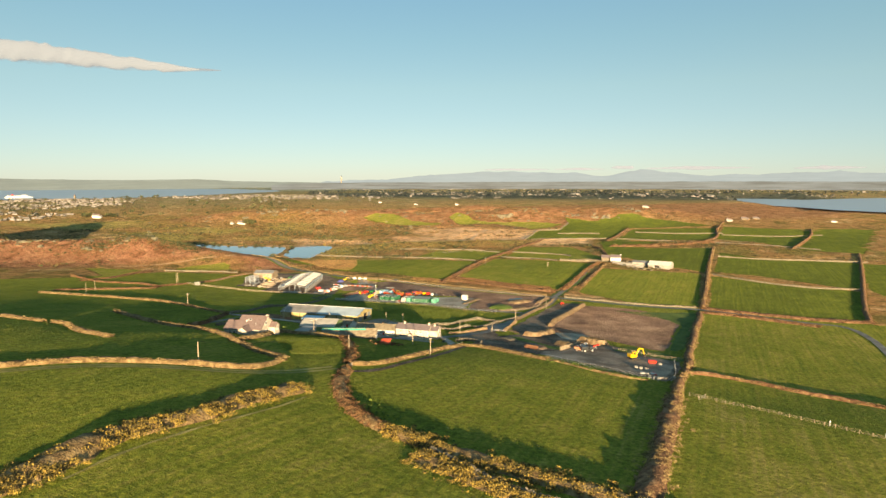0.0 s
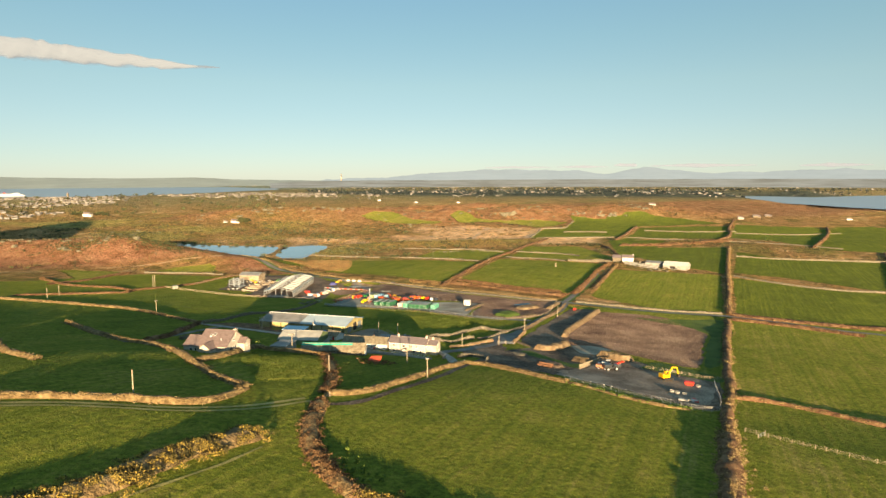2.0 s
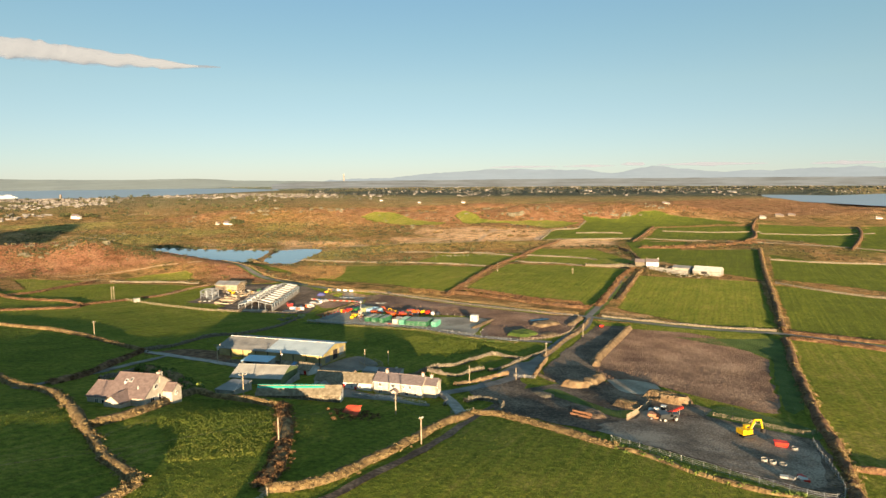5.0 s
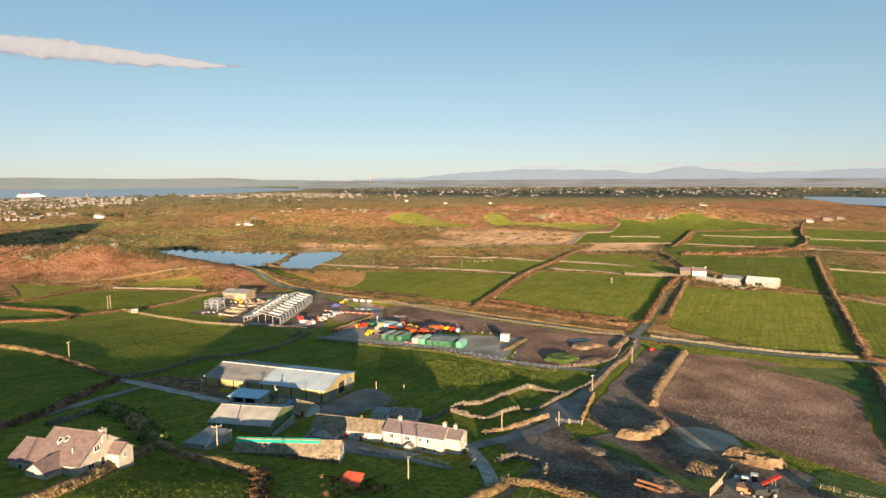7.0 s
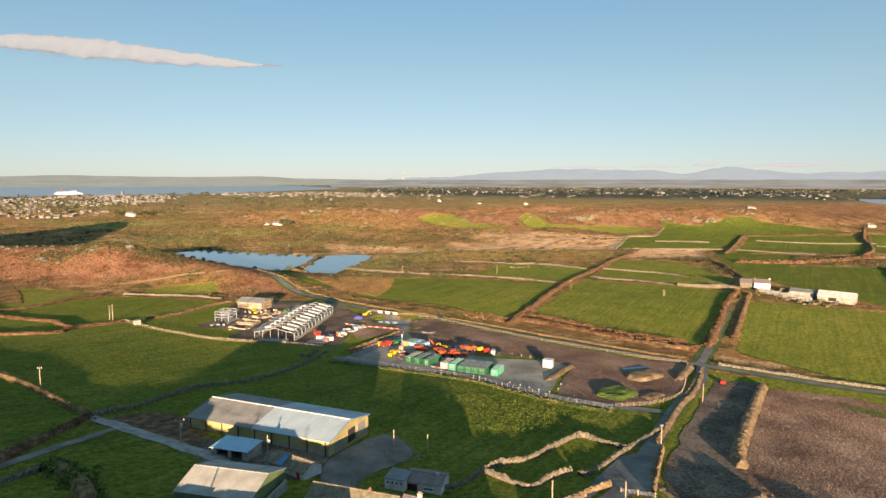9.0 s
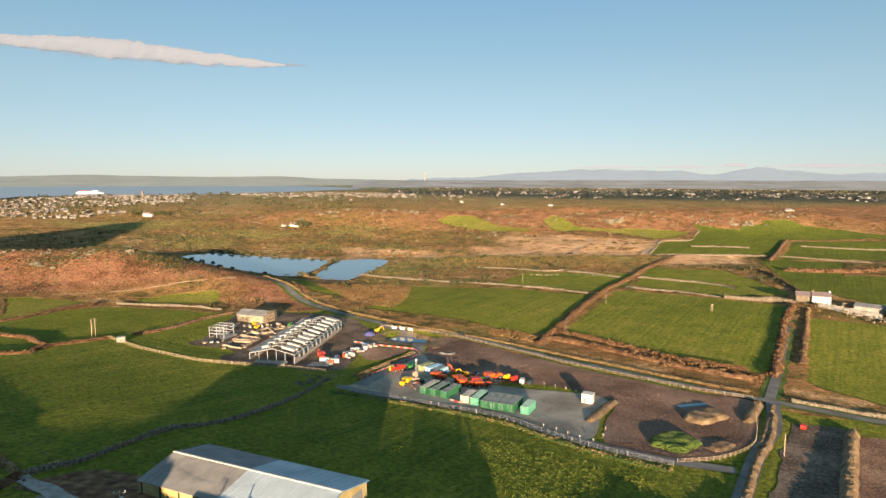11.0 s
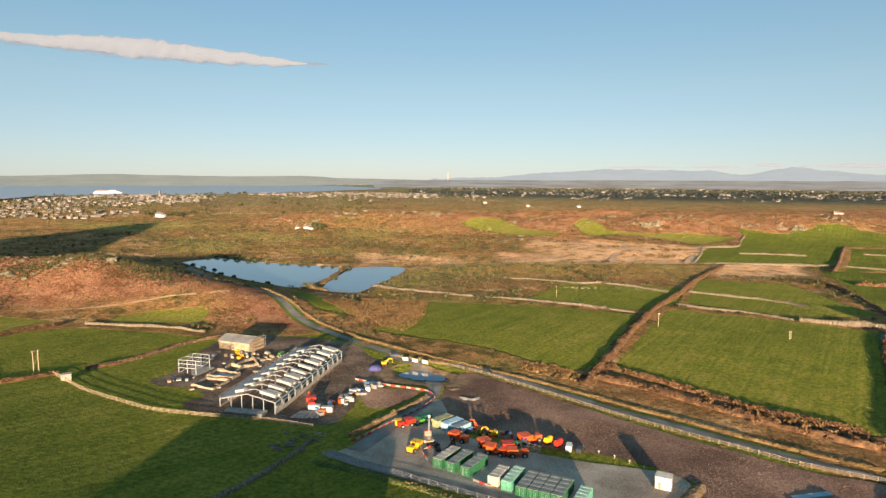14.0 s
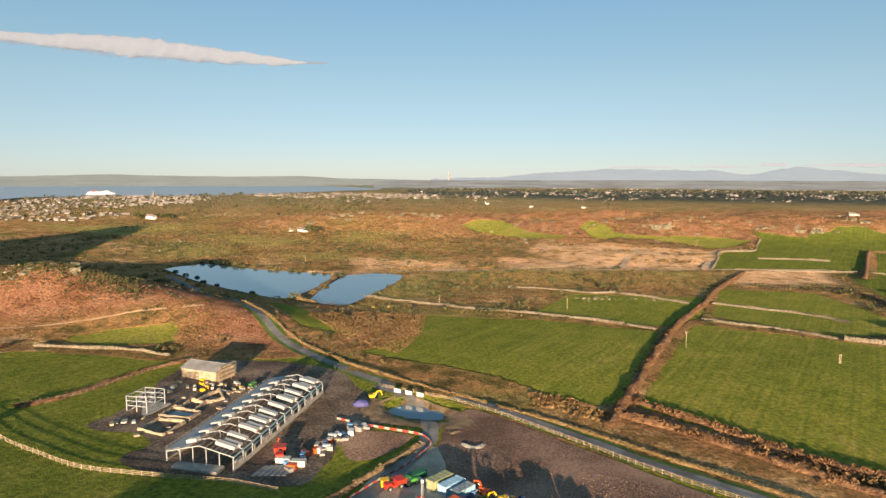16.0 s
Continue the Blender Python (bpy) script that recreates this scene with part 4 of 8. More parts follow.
bank([(-32, 295), (-26, 270), (-23, 248), (-23, 233)], 4.0, 1.6, M["bank"], "brown bramble hedge round the paddock", name="scrub_hedge", **{**BRK, "dens": 9.0, "per": 44})
bank([(-260, 455), (-183, 423), (-168, 418), (-150, 409), (-132, 398), (-117, 389), (-110, 385)], 2.8, 1.3, M["bank"], "tan bank between shaded fields", **DRYB)
stone_wall([(-110, 385), (-103, 397), (-100, 406), (-97, 418), (-92, 428), (-86, 433), (-81, 440), (-77, 450), (-72, 468), (-68, 488), (-66, 506)], 0.9, 1.3)
bank([(-110, 383), (-109, 367), (-108, 350), (-106, 331), (-108, 310)], 3.4, 1.4, M["redbank"], "dark overgrown bank beside the drive", **BRK)
stone_wall([(-98, 322), (-96, 332), (-94, 343)], .8, 1.4, "pale garden wall of the bungalow")
bank([(-94, 343), (-83, 336), (-71, 322), (-64, 313)], 5.0, 2.7, M["bank"], "lush green garden hedge", name="garden_hedge", leaf="leaves", leaf_mat=M["leaf"], leaf_r=1.4, leaf_size=.3, per=70, dens=2.0, spread=1.0)
bank([(-181, 553), (-174, 568), (-170, 592), (-166, 611), (-158, 628)], 2.6, 1.2, M["redbank"], "russet bank beside the building site", **BRK)
bank([(-260, 470), (-204, 498), (-201, 508), (-200, 517), (-196, 525), (-187, 543)], 3.0, 1.2, M["redbank"], "russet bank grown over with bracken", **BRK)
bank([(-275, 540), (-262, 567), (-260, 580), (-257, 599), (-252, 628)], 3.2, 1.2, M["redbank"], "russet bank at the foot of the hill", **BRK)
stone_wall([(-240, 632), (-220, 636), (-195, 640), (-170, 634)], 0.9, 1.1)
bank([(-300, 575), (-262, 540), (-240, 532), (-221, 529), (-203, 516)], 3.0, 1.2, M["redbank"], "broken russet bank between fields", **BRK)
bank([(30, 578), (43, 613), (63, 668), (94, 748), (128, 818), (149, 869), (181, 932), (216, 995)], 5.0, 1.9, M["redbank"], "long russet hedge bank over the pasture", **{**BRK, "dens": 3.5, "leaf_r": 1.0})
stone_wall([(-128, 838), (-101, 820), (-69, 808), (-38, 788), (-10, 778), (27, 763), (55, 749), (77, 731)], 1.3, 1.4, "old stone wall overgrown with grass")
stone_wall([(112, 765), (127, 752), (148, 740), (170, 716)], 1.2, 1.4, "old stone wall overgrown with grass")
stone_wall([(173, 715), (189, 709), (205, 706), (216, 699)], 2.0, 2.4, "tall pale stone wall near the white farm")
SCR = dict(leaf="brushwood", leaf_mat=M["bracken"], leaf_r=1.5, leaf_size=.3, per=45, dens=1.3)
bank([(212, 692), (182, 637), (158, 586), (131, 530)], 4.0, 2.0, M["redbank"], "leafless thorn hedge along the lane", name="thorn_hedge", **SCR)
bank([(216, 682), (186, 620), (166, 579), (153, 552)], 3.5, 1.4, M["redbank"], "low hedge along the farm lane", **DRYB)
bank([(34, 592), (48, 583), (61, 572), (72, 562), (83, 551), (94, 541), (106, 533), (124, 524)], 4.5, 1.6, M["redbank"], "rust-coloured scrub beside the lane", name="scrub_hedge", **{**SCR, "dens": 1.0})
bank([(44, 606), (60, 590), (75, 574), (90, 558), (104, 549), (124, 538)], 4.0, 1.4, M["redbank"], "russet bracken bank beside the pasture", **SCR)
stone_wall([(-12, 880), (11, 872), (53, 854), (71, 858), (81, 852), (95, 841), (112, 824), (118, 818)], 1.5, 1.5, "ruined stone wall with boulders")
stone_wall([(135, 822), (151, 811), (163, 802), (178, 794), (192, 777), (198, 762)], 1.3, 1.4, "low stone wall across rough pasture")
bank([(409, 1160), (378, 1102), (346, 1038), (303, 956)], 5.0, 2.4, M["redbank"], "tan wall bank between far pastures", **{**DRYB, "dens": .8})
bank([(638, 1255), (585, 1166), (551, 1107), (525, 1050), (491, 989), (447, 933)], 5.5, 2.6, M["redbank"], "tan hedge bank up to the far farm", **{**DRYB, "dens": .8})
bank([(730, 1113), (677, 1030), (591, 915), (507, 809)], 5.5, 2.6, M["redbank"], "dark hedge bank between far pastures", **{**DRYB, "dens": .8})
bank([(281, 871), (304, 860), (332, 859), (381, 876), (433, 907), (461, 915)], 9, 2.6, M["redbank"], "dark scrub belt below the far pastures", name="scrub_hedge", leaf="brushwood", leaf_mat=M["bracken"], leaf_r=2.0, leaf_size=.5, per=40, dens=1.0)
bank([(258, 889), (257, 854), (253, 816), (242, 757), (234, 716)], 4.0, 2.2, M["redbank"], "dark hedge bank behind the white farm", **{**DRYB, "dens": 1.2})
stone_wall([(209, 1008), (264, 1005), (325, 1000), (372, 968), (398, 942), (432, 925), (452, 908), (500, 860), (540, 800)], 1.4, 1.3, "low tan wall along the brown strip")
stone_wall([(187, 1008), (212, 1075), (236, 1142), (277, 1155), (296, 1200), (318, 1250)], 1.6, 1.6, "tan boundary wall beside the sandy ground")
stone_wall([(401, 1100), (470, 1072), (545, 1070)], 1.4, 1.4, "low wall across a far pasture")
stone_wall([(530, 1045), (610, 1010), (690, 1020)], 1.4, 1.4, "low wall across a far pasture")
stone_wall([(330, 1080), (300, 1090), (260, 1092)], 2.4, 1.6, "tumbled wall line in a far pasture")
bank([(567, 765), (484, 647), (367, 485), (327, 425)], 4.5, 2.0, M["redbank"], "dark hedge bank between far fields", **{**DRYB, "dens": 1.0})
stone_wall([(375, 746), (418, 724), (461, 715), (530, 700)], 1.2, 1.5)
stone_wall([(308, 621), (333, 583), (365, 555), (409, 541)], 1.2, 1.4)
bank([(223, 466), (242, 456), (276, 440), (300, 430), (330, 425)], 7.0, 1.6, M["redbank"], "broad brown scrub verge of the lane", name="scrub_hedge", **{**BRK, "dens": 4.0})
bank([(216, 452), (240, 440), (262, 424), (280, 410)], 6.0, 1.5, M["redbank"], "broad brown scrub verge of the lane", name="scrub_hedge", **{**BRK, "dens": 4.0})
stone_wall([(125, 499), (144, 491), (170, 480), (196, 472), (220, 468)], 1.2, 1.2, "low stone wall along the lane")
bank([(-205, 772), (-164, 724), (-128, 683), (-100, 655), (-80, 637), (-62, 626), (-44, 614), (-17, 599), (12, 581), (30, 567), (60, 543), (90, 520), (112, 508)], 1.8, .8, M["bank"], "low tan grassy bank along the lane", **{**DRYB, "dens": 4.0, "leaf_r": .6})
fence([(-61, 610), (-40, 603), (-26, 597), (-11, 588), (10, 571), (26, 557), (39, 545), (58, 529), (76, 516), (91, 506), (110, 499)], 1.5, 3.2, 3, .16, .06, "timber post and rail roadside fence")
fence([(-187, 541), (-163, 526), (-142, 518), (-127, 514), (-112, 515), (-95, 517), (-83, 518), (-69, 516)], 1.5, 2.8, 3, .16, .08, "pale timber post and rail fence round the site")
fence([(-181, 556), (-172, 570), (-168, 592), (-164, 611), (-156, 630)], 1.3, 3.0, 2, .14, .05, "timber post fence along the site edge")
fence([(-58, 493), (-34, 484), (-14, 474), (9, 463), (27, 447), (42, 436), (60, 428)], 1.8, 3.2, 4, .07, .035, "galvanised steel compound fence", M["steel"])
fence([(62, 279), (70, 271), (80, 261), (90, 253), (107, 247), (126, 288)], 1.9, 3.0, 4, .07, .035, "galvanised steel mesh works fence", M["steel"])
bank([(-60, 489), (-34, 480), (-14, 470), (9, 459.5), (27, 443.5), (42, 432.5), (58, 425)], 3.4, .5, M["newgrass"], "low grassy verge outside the compound fence", leaf="verge_grass", leaf_mat=M["drystalk"], leaf_r=.4, leaf_size=.2, per=10, dens=3.0, name="grass_verge")
stone_wall([(0, 350), (5, 353), (12, 364), (17, 370), (26, 376), (34, 387), (43, 397), (50, 392), (56, 388)], 0.9, 1.4, "rambling stone wall beside the farm lane")
stone_wall([(12, 364), (23, 356), (29, 362), (36, 368)], 0.9, 1.3, "stone wall of a small paddock")
stone_wall([(38, 366), (42, 369), (56, 388), (72, 408)], 1.2, 1.0, "pale stone wall along the farm lane")
stone_wall([(22, 341), (30, 347), (37, 353)], 1.6, 1.2, "tumbled tan wall by the farm gate", M["spoil"])
stone_wall([(67, 389), (60, 370), (54.5, 355)], 1.0, 1.5, "straight tan-faced wall beside the works gate", M["spoil"])
stone_wall([(37, 354), (41, 357), (45, 360)], 1.0, 1.5, "tan-faced wall beside the works gate", M["spoil"])


# ---- buildings ----
def gable_geo(L, W, eave, ridge, sink, x=0.0, y=0.0):
    """Walls of a gabled block, ridge along x."""
    g = Geo()
    out = [(-W / 2, -sink), (W / 2, -sink), (W / 2, eave), (0, ridge), (-W / 2, eave)]
    vs = [(x - L / 2, y + a, z) for a, z in out] + [(x + L / 2, y + a, z) for a, z in out]
    fs = [(k, (k + 1) % 5, 5 + (k + 1) % 5, 5 + k)[::-1] for k in range(5)] + [tuple(range(5)), tuple(range(9, 4, -1))]
    return g.add(vs, fs)


def slope_geo(L, W, eave, ridge, s, over, thick, x=0.0, y=0.0, x0=None, x1=None):
    """One roof slope with thickness; s: -1 or 1, the side of the ridge."""
    a, b = (x - L / 2 - over if x0 is None else x0), (x + L / 2 + over if x1 is None else x1)
    k = (ridge - eave) / (W / 2)
    ye, ze = W / 2 + over, eave - over * k
    q = [(0, ridge + .02), (ye, ze + .02), (ye, ze + thick), (0, ridge + thick)]
    vs = [(a, y + s * u, z) for u, z in q] + [(b, y + s * u, z) for u, z in q]
    fs = [(0, 1, 5, 4), (1, 2, 6, 5), (2, 3, 7, 6), (3, 0, 4, 7), (0, 3, 2, 1), (4, 5, 6, 7)]
    return Geo().add(vs, fs)


def block(root, L, W, eave, ridge, wall, roof, x=0.0, y=0.0, turn=0.0, over=.35, thick=.16, sink=2.5, roof2=None, cap=True):
    """A gabled block under a house: wall, two roof slopes and a ridge."""
    w = gable_geo(L, W, eave, ridge, sink).ob("wall", wall, root)
    rs = [slope_geo(L, W, eave, ridge, -1, over, thick).ob("roof", roof, root), slope_geo(L, W, eave, ridge, 1, over, thick).ob("roof", roof2 or roof, root)]
    parts = [w] + rs
    if cap:
        parts.append(Geo().bar((-L / 2 - over, 0, ridge + thick), (L / 2 + over, 0, ridge + thick), .35, .18).ob("ridge_tiles", roof, root))
    for o in parts:
        o.matrix_local = pose(x, y, 0, 0, 0, turn)
    return parts


def opening(root, x, y, z, w, h, ang, kind="window", fill=None, rim=None, mullions=1):
    """A window or door on a wall that faces ang degrees."""
    c, s = math.cos(radians(ang)), math.sin(radians(ang))
    g = Geo()
    t = ang + 90
    ux, uy = -s, c

    def at(u, d):
        return x + ux * u + c * d, y + uy * u + s * d
    f = .09
    for u in (-w / 2 + f / 2, w / 2 - f / 2):
        px, py = at(u, .03)
        g.box(px, py, z, f, .10, h, t)
    for v in (0, h - f):
        px, py = at(0, .03)
        g.box(px, py, z + v, w, .10, f, t)
    for m in range(1, mullions + 1):
        px, py = at(-w / 2 + w * m / (mullions + 1), .03)
        g.box(px, py, z, .06, .08, h, t)
    o = g.ob(kind, rim or M["frame"], root)
    px, py = at(0, .0)
    Geo().box(px, py, z + .02, w - .04, .06, h - .04, t).ob("pane" if kind == "window" else "leaf", fill or M["glass"], o)
    if kind == "window":
        px, py = at(0, .08)
        Geo().box(px, py, z - .10, w + .2, .22, .09, t).ob("sill", rim or M["frame"], o)
    return o


def chimney(root, x, y, z, w=.9, d=.6, h=1.3, mat=None, pots=2):
    o = Geo().box(x, y, z, w, d, h).box(x, y, z + h, w + .16, d + .16, .14).ob("chimney", mat or M["cream"], root)
    for k in range(pots):
        px = x + (k - (pots - 1) / 2) * .4
        Geo().bar((px, y, z + h + .1), (px, y, z + h + .55), .24, .24, 8).ob("chimney_pot", M["terracotta"], o)
    return o


M["terracotta"] = plain("terracotta", (.42, .20, .12), rough=.8)
M["tinroof"] = ramp_mat("pale grey fibre cement", [(.28, .265, .24), (.35, .335, .305), (.41, .395, .36)], scale=.25, fine=3, bump=.08, rough=.75)
M["midroof"] = ramp_mat("weathered grey fibre cement", [(.17, .165, .155), (.23, .22, .21), (.28, .27, .255)], scale=.25, fine=3, bump=.08, rough=.75)
M["blueroof"] = ramp_mat("pale blue-grey sheeting", [(.30, .36, .41), (.36, .43, .48), (.42, .49, .54)], scale=.15, fine=2, bump=.08, rough=.55)
M["greyroof"] = ramp_mat("grey sheeting", [(.15, .15, .152), (.20, .20, .202), (.25, .25, .252)], scale=.2, fine=2, bump=.08, rough=.6)
M["yellowboard"] = ramp_mat("yellowed timber boarding", [(.25, .20, .085), (.35, .285, .125), (.42, .35, .18)], scale=.3, fine=4, bump=.15, rough=.85)
M["greenclad"] = ramp_mat("dull green cladding", [(.09, .13, .06), (.14, .19, .085), (.19, .24, .11)], scale=.3, fine=3, bump=.1, rough=.7)
M["blockwork"] = ramp_mat("grey blockwork", [(.22, .20, .18), (.32, .30, .27), (.40, .38, .34)], scale=.6, fine=5, bump=.2, rough=.95, dist=.05)
M["blue"] = plain("blue sheeting", (.10, .22, .42), rough=.5)
M["skyblue"] = plain("light blue steel sheet", (.30, .48, .62), rough=.45)
M["tealcloth"] = plain("teal green netting", (.02, .42, .32), rough=.8)
M["redsheet"] = plain("red painted sheeting", (.55, .09, .045), rough=.6)
M["pinkroof"] = ramp_mat("faded pink-brown roof", [(.18, .135, .125), (.235, .18, .165), (.28, .225, .205)], scale=.5, fine=4, bump=.1, rough=.8)


def seams(root, L, W, eave, ridge, step, mat, x0, x1, turn=0.0, x=0.0, y=0.0):
    """Raised sheet joints down both slopes of a roof."""
    g = Geo()
    px = x0
    while px <= x1:
        for s in (-1, 1):
            g.bar((px, s * (W / 2 + .3), eave - .3 * (ridge - eave) / (W / 2) + .19), (px, 0, ridge + .19), .10, .07)
        px += step
    o = g.ob("sheet_joints", mat, root)
    o.matrix_local = pose(x, y, 0, 0, 0, turn)
    return o


# two-storey farmhouse with the long low house beside it
farm = thing("farmhouse", 2.6, 328, -20.8, "cream two-storey farmhouse with purple slate roof", "house")
block(farm, 17.8, 7.4, 4.8, 6.9, M["cream"], M["slate"])
block(farm, 5.0, 6.0, 4.4, 6.0, M["cream"], M["slate"], 10.6, 1.6, 0)
block(farm, 2.6, 2.2, 2.1, 2.9, M["cream"], M["slate"], -.6, -4.5, 90, over=.15)
for wx, wz, ww in ((-6.4, 3.0, 1.3), (-1.6, 3.0, 1.5), (2.3, 3.0, .9), (4.6, 3.0, .9), (-6.4, .7, 1.3), (3.4, .7, 1.2), (6.6, .7, 1.0)):
    opening(farm, wx, -3.7, wz, ww, 1.3, -90)
opening(farm, 13.1, .6, 3.0, 1.0, 1.3, 0)
opening(farm, 13.1, 2.6, .6, 1.0, 1.3, 0)
opening(farm, 8.9, -2.5, 3.0, .7, 1.2, 0)
chimney(farm, -5.3, 0, 6.6)
chimney(farm, 8.2, 0, 6.6)
chimney(farm, 10.8, 1.6, 5.8, pots=1)
Geo().bar((8.7, -3.8, 0), (8.7, -3.8, 4.7), .12, .12, 8).ob("drainpipe", M["frame"], farm)
Geo().bar((-8.9, -4.1, 4.65), (8.9, -4.1, 4.65), .14, .12).ob("gutter", M["frame"], farm)

low = thing("farm_cottage", -17.4, 335.6, -15.8, "long low whitewashed cottage with lichened slate roof", "house")
block(low, 21.5, 7.4, 2.8, 5.0, M["white"], M["oldslate"])
block(low, 7.0, 7.4, 2.0, 4.2, M["white"], M["oldslate"], -5.2, -3.6, 90)
chimney(low, 3.5, 0, 4.7, .7, .5, .8, M["oldslate"], 1)
opening(low, .3, -3.7, 0, 1.1, 2.0, -90, "door", M["reddoor"], M["reddoor"], 0)
opening(low, 3.4, -3.7, .7, .9, 1.0, -90)
opening(low, 6.6, -3.7, .9, .7, .8, -90, mullions=0)
opening(low, 4.8, -3.7, 0, .9, 1.3, -90, "door", M["reddoor"], M["reddoor"], 0)
opening(low, -6.4, -7.1, .6, .6, .9, -90, mullions=0)

ws = thing("outbuilding", -9.6, 351, -14, "white flat-roofed outbuilding with small vents", "outbuilding")
Geo().box(0, 0, -2, 5.2, 5.6, 5.0).ob("wall", M["white"], ws)
Geo().box(0, 0, 3.0, 5.6, 6.0, .2).ob("roof", M["greyroof"], ws)
for k in range(4):
    opening(ws, -1.8 + k * 1.2, -2.8, 2.1, .35, .35, -90, mullions=0, rim=M["shadowgap"])
pb = thing("garage", -2.6, 352.0, -14, "white garage with faded pink-brown roof", "garage")
block(pb, 9.6, 7.0, 2.6, 3.6, M["white"], M["pinkroof"])
opening(pb, -2.6, -3.5, 0, 2.6, 2.1, -90, "door", M["shadowgap"], M["reddoor"], 0)
opening(pb, 1.6, -3.5, .9, 2.4, .7, -90, mullions=2)
chimney(pb, 3.0, -.5, 3.2, .8, .8, .9, M["cream"], 0)

sb = thing("stone_barn", -30, 313.2, -3.4, "long low stone barn partly roofed with teal netting", "barn")
block(sb, 27, 5.8, 2.0, 4.1, M["stone"], M["oldslate"], sink=3)
Geo().add([(-13.8, -.9, 3.75), (8.2, -.9, 3.75), (8.2, .4, 4.42), (-13.8, .4, 4.42), (-13.8, -.9, 3.66), (8.2, -.9, 3.66), (8.2, .4, 4.30), (-13.8, .4, 4.30)], [(0, 1, 2, 3), (7, 6, 5, 4), (0, 4, 5, 1), (3, 2, 6, 7), (0, 3, 7, 4), (1, 5, 6, 2)]).ob("roof_net", M["tealcloth"], sb, "teal green netting over the ridge")
g = gable_geo(.12, 5.7, 2.0, 4.0, 3)
o = g.ob("end_wall", M["white"], sb, "whitewashed gable end")
o.location = (13.56, 0, 0)
opening(sb, 13.62, 0, 1.6, .6, .7, 0, mullions=0, rim=M["shadowgap"])

gs = thing("store_shed", -52.4, 317.3, -15, "low grey flat-roofed store", "shed")
Geo().box(0, 0, -2.5, 7.0, 10.6, 4.6).ob("wall", M["blockwork"], gs)
Geo().box(0, 0, 2.1, 7.4, 11.0, .18).ob("roof", M["greyroof"], gs)

rs_ = thing("fallen_shed", -11.5, 296.5, -25, "collapsed red sheet-roofed shed in the garden", "shed")
Geo().add([(-3, -2, .1), (3, -2.2, .2), (2.6, 1.4, 2.2), (-2.4, 1.6, 1.7), (-3, -2, 0), (3, -2.2, .1), (2.6, 1.4, 2.1), (-2.4, 1.6, 1.6)], [(0, 1, 2, 3), (7, 6, 5, 4), (0, 4, 5, 1), (3, 2, 6, 7), (0, 3, 7, 4), (1, 5, 6, 2)]).ob("roof", M["redsheet"], rs_)
Geo().box(-2, 1.2, -1.5, .2, .2, 3.0).box(2.2, 1.0, -1.5, .2, .2, 3.4).ob("prop", M["timber"], rs_)

# great barn with two-tone roof
gb = thing("barn", -50.7, 385.0, -19.2, "large barn with grey and pale blue sheet roof", "barn")
BL, BW, BE, BR = 50.0, 22.5, 4.6, 7.0
gable_geo(BL, BW, BE, BR, 3).ob("wall", M["yellowboard"], gb)
slope_geo(BL, BW, BE, BR, -1, .4, .16, x0=-25.4, x1=-1.0).ob("roof", M["midroof"], gb, "grey sheet roof")
slope_geo(BL, BW, BE, BR, 1, .4, .16, x0=-25.4, x1=-1.0).ob("roof", M["greyroof"], gb, "dark grey sheet roof")
slope_geo(BL, BW, BE, BR, -1, .4, .16, x0=-1.0, x1=25.4).ob("roof", M["blueroof"], gb, "pale blue-grey sheet roof")
slope_geo(BL, BW, BE, BR, 1, .4, .16, x0=-1.0, x1=25.4).ob("roof", M["blueroof"], gb, "pale blue-grey sheet roof")
seams(gb, BL, BW, BE, BR, 1.9, M["midroof"], -25, -2)
seams(gb, BL, BW, BE, BR, 1.9, M["blueroof"], -1, 25)
Geo().bar((-25.5, 0, BR + .2), (25.5, 0, BR + .2), .5, .2).ob("ridge_cap", M["white"], gb)
Geo().box(0, -BW / 2 - .06, -3, BL + .1, .14, 4.4).ob("plinth", M["blockwork"], gb, "grey blockwork plinth")
g = Geo()
for s in (-1, 1):
    g.bar((25.46, s * (BW / 2 + .4), BE - .1), (25.46, 0, BR + .1), .08, .28)
g.ob("bargeboard", M["blue"], gb, "blue verge trim")
opening(gb, 25.0, 1.0, 0, 4.6, 4.2, 0, "door", M["shadowgap"], M["timber"], 0)
opening(gb, 25.0, 7.0, .3, 5.0, 3.4, 0, "door", M["steel"], M["timber"], 0)
opening(gb, 25.0, -6.0, .3, 4.6, 3.0, 0, "door", M["greyroof"], M["timber"], 0)
for k in range(9):
    Geo().box(-24 + k * 6, -BW / 2 - .18, -3, .25, .2, 7.4).ob("stanchion", M["shadowgap"], gb)

gn = thing("cattle_shed", -47.3, 338.6, -10.7, "green-clad shed with pale roof in evening light", "barn")
block(gn, 18.8, 16.0, 3.2, 5.6, M["greenclad"], M["tinroof"], sink=3, over=.3, cap=True)
seams(gn, 18.8, 16.0, 3.2, 5.6, 2.1, M["tinroof"], -9, 9)
Geo().box(10.6, -1.0, -2.0, .3, 15, 3.4).ob("side_wall", M["blockwork"], gn)

bs = thing("machinery_shed", -55.4, 362.8, -14.4, "open-fronted shed with light blue roof", "shed")
Geo().box(0, 3.3, -2, 11.0, .3, 5.0).box(-5.4, 0, -2, .3, 6.6, 4.8).box(5.4, 0, -2, .3, 6.6, 4.8).box(0, -3.1, -2, .9, .5, 4.7).box(-4.7, -3.1, -2, 1.4, .4, 4.7).box(4.7, -3.1, -2, 1.4, .4, 4.7).ob("wall", M["blockwork"], bs)
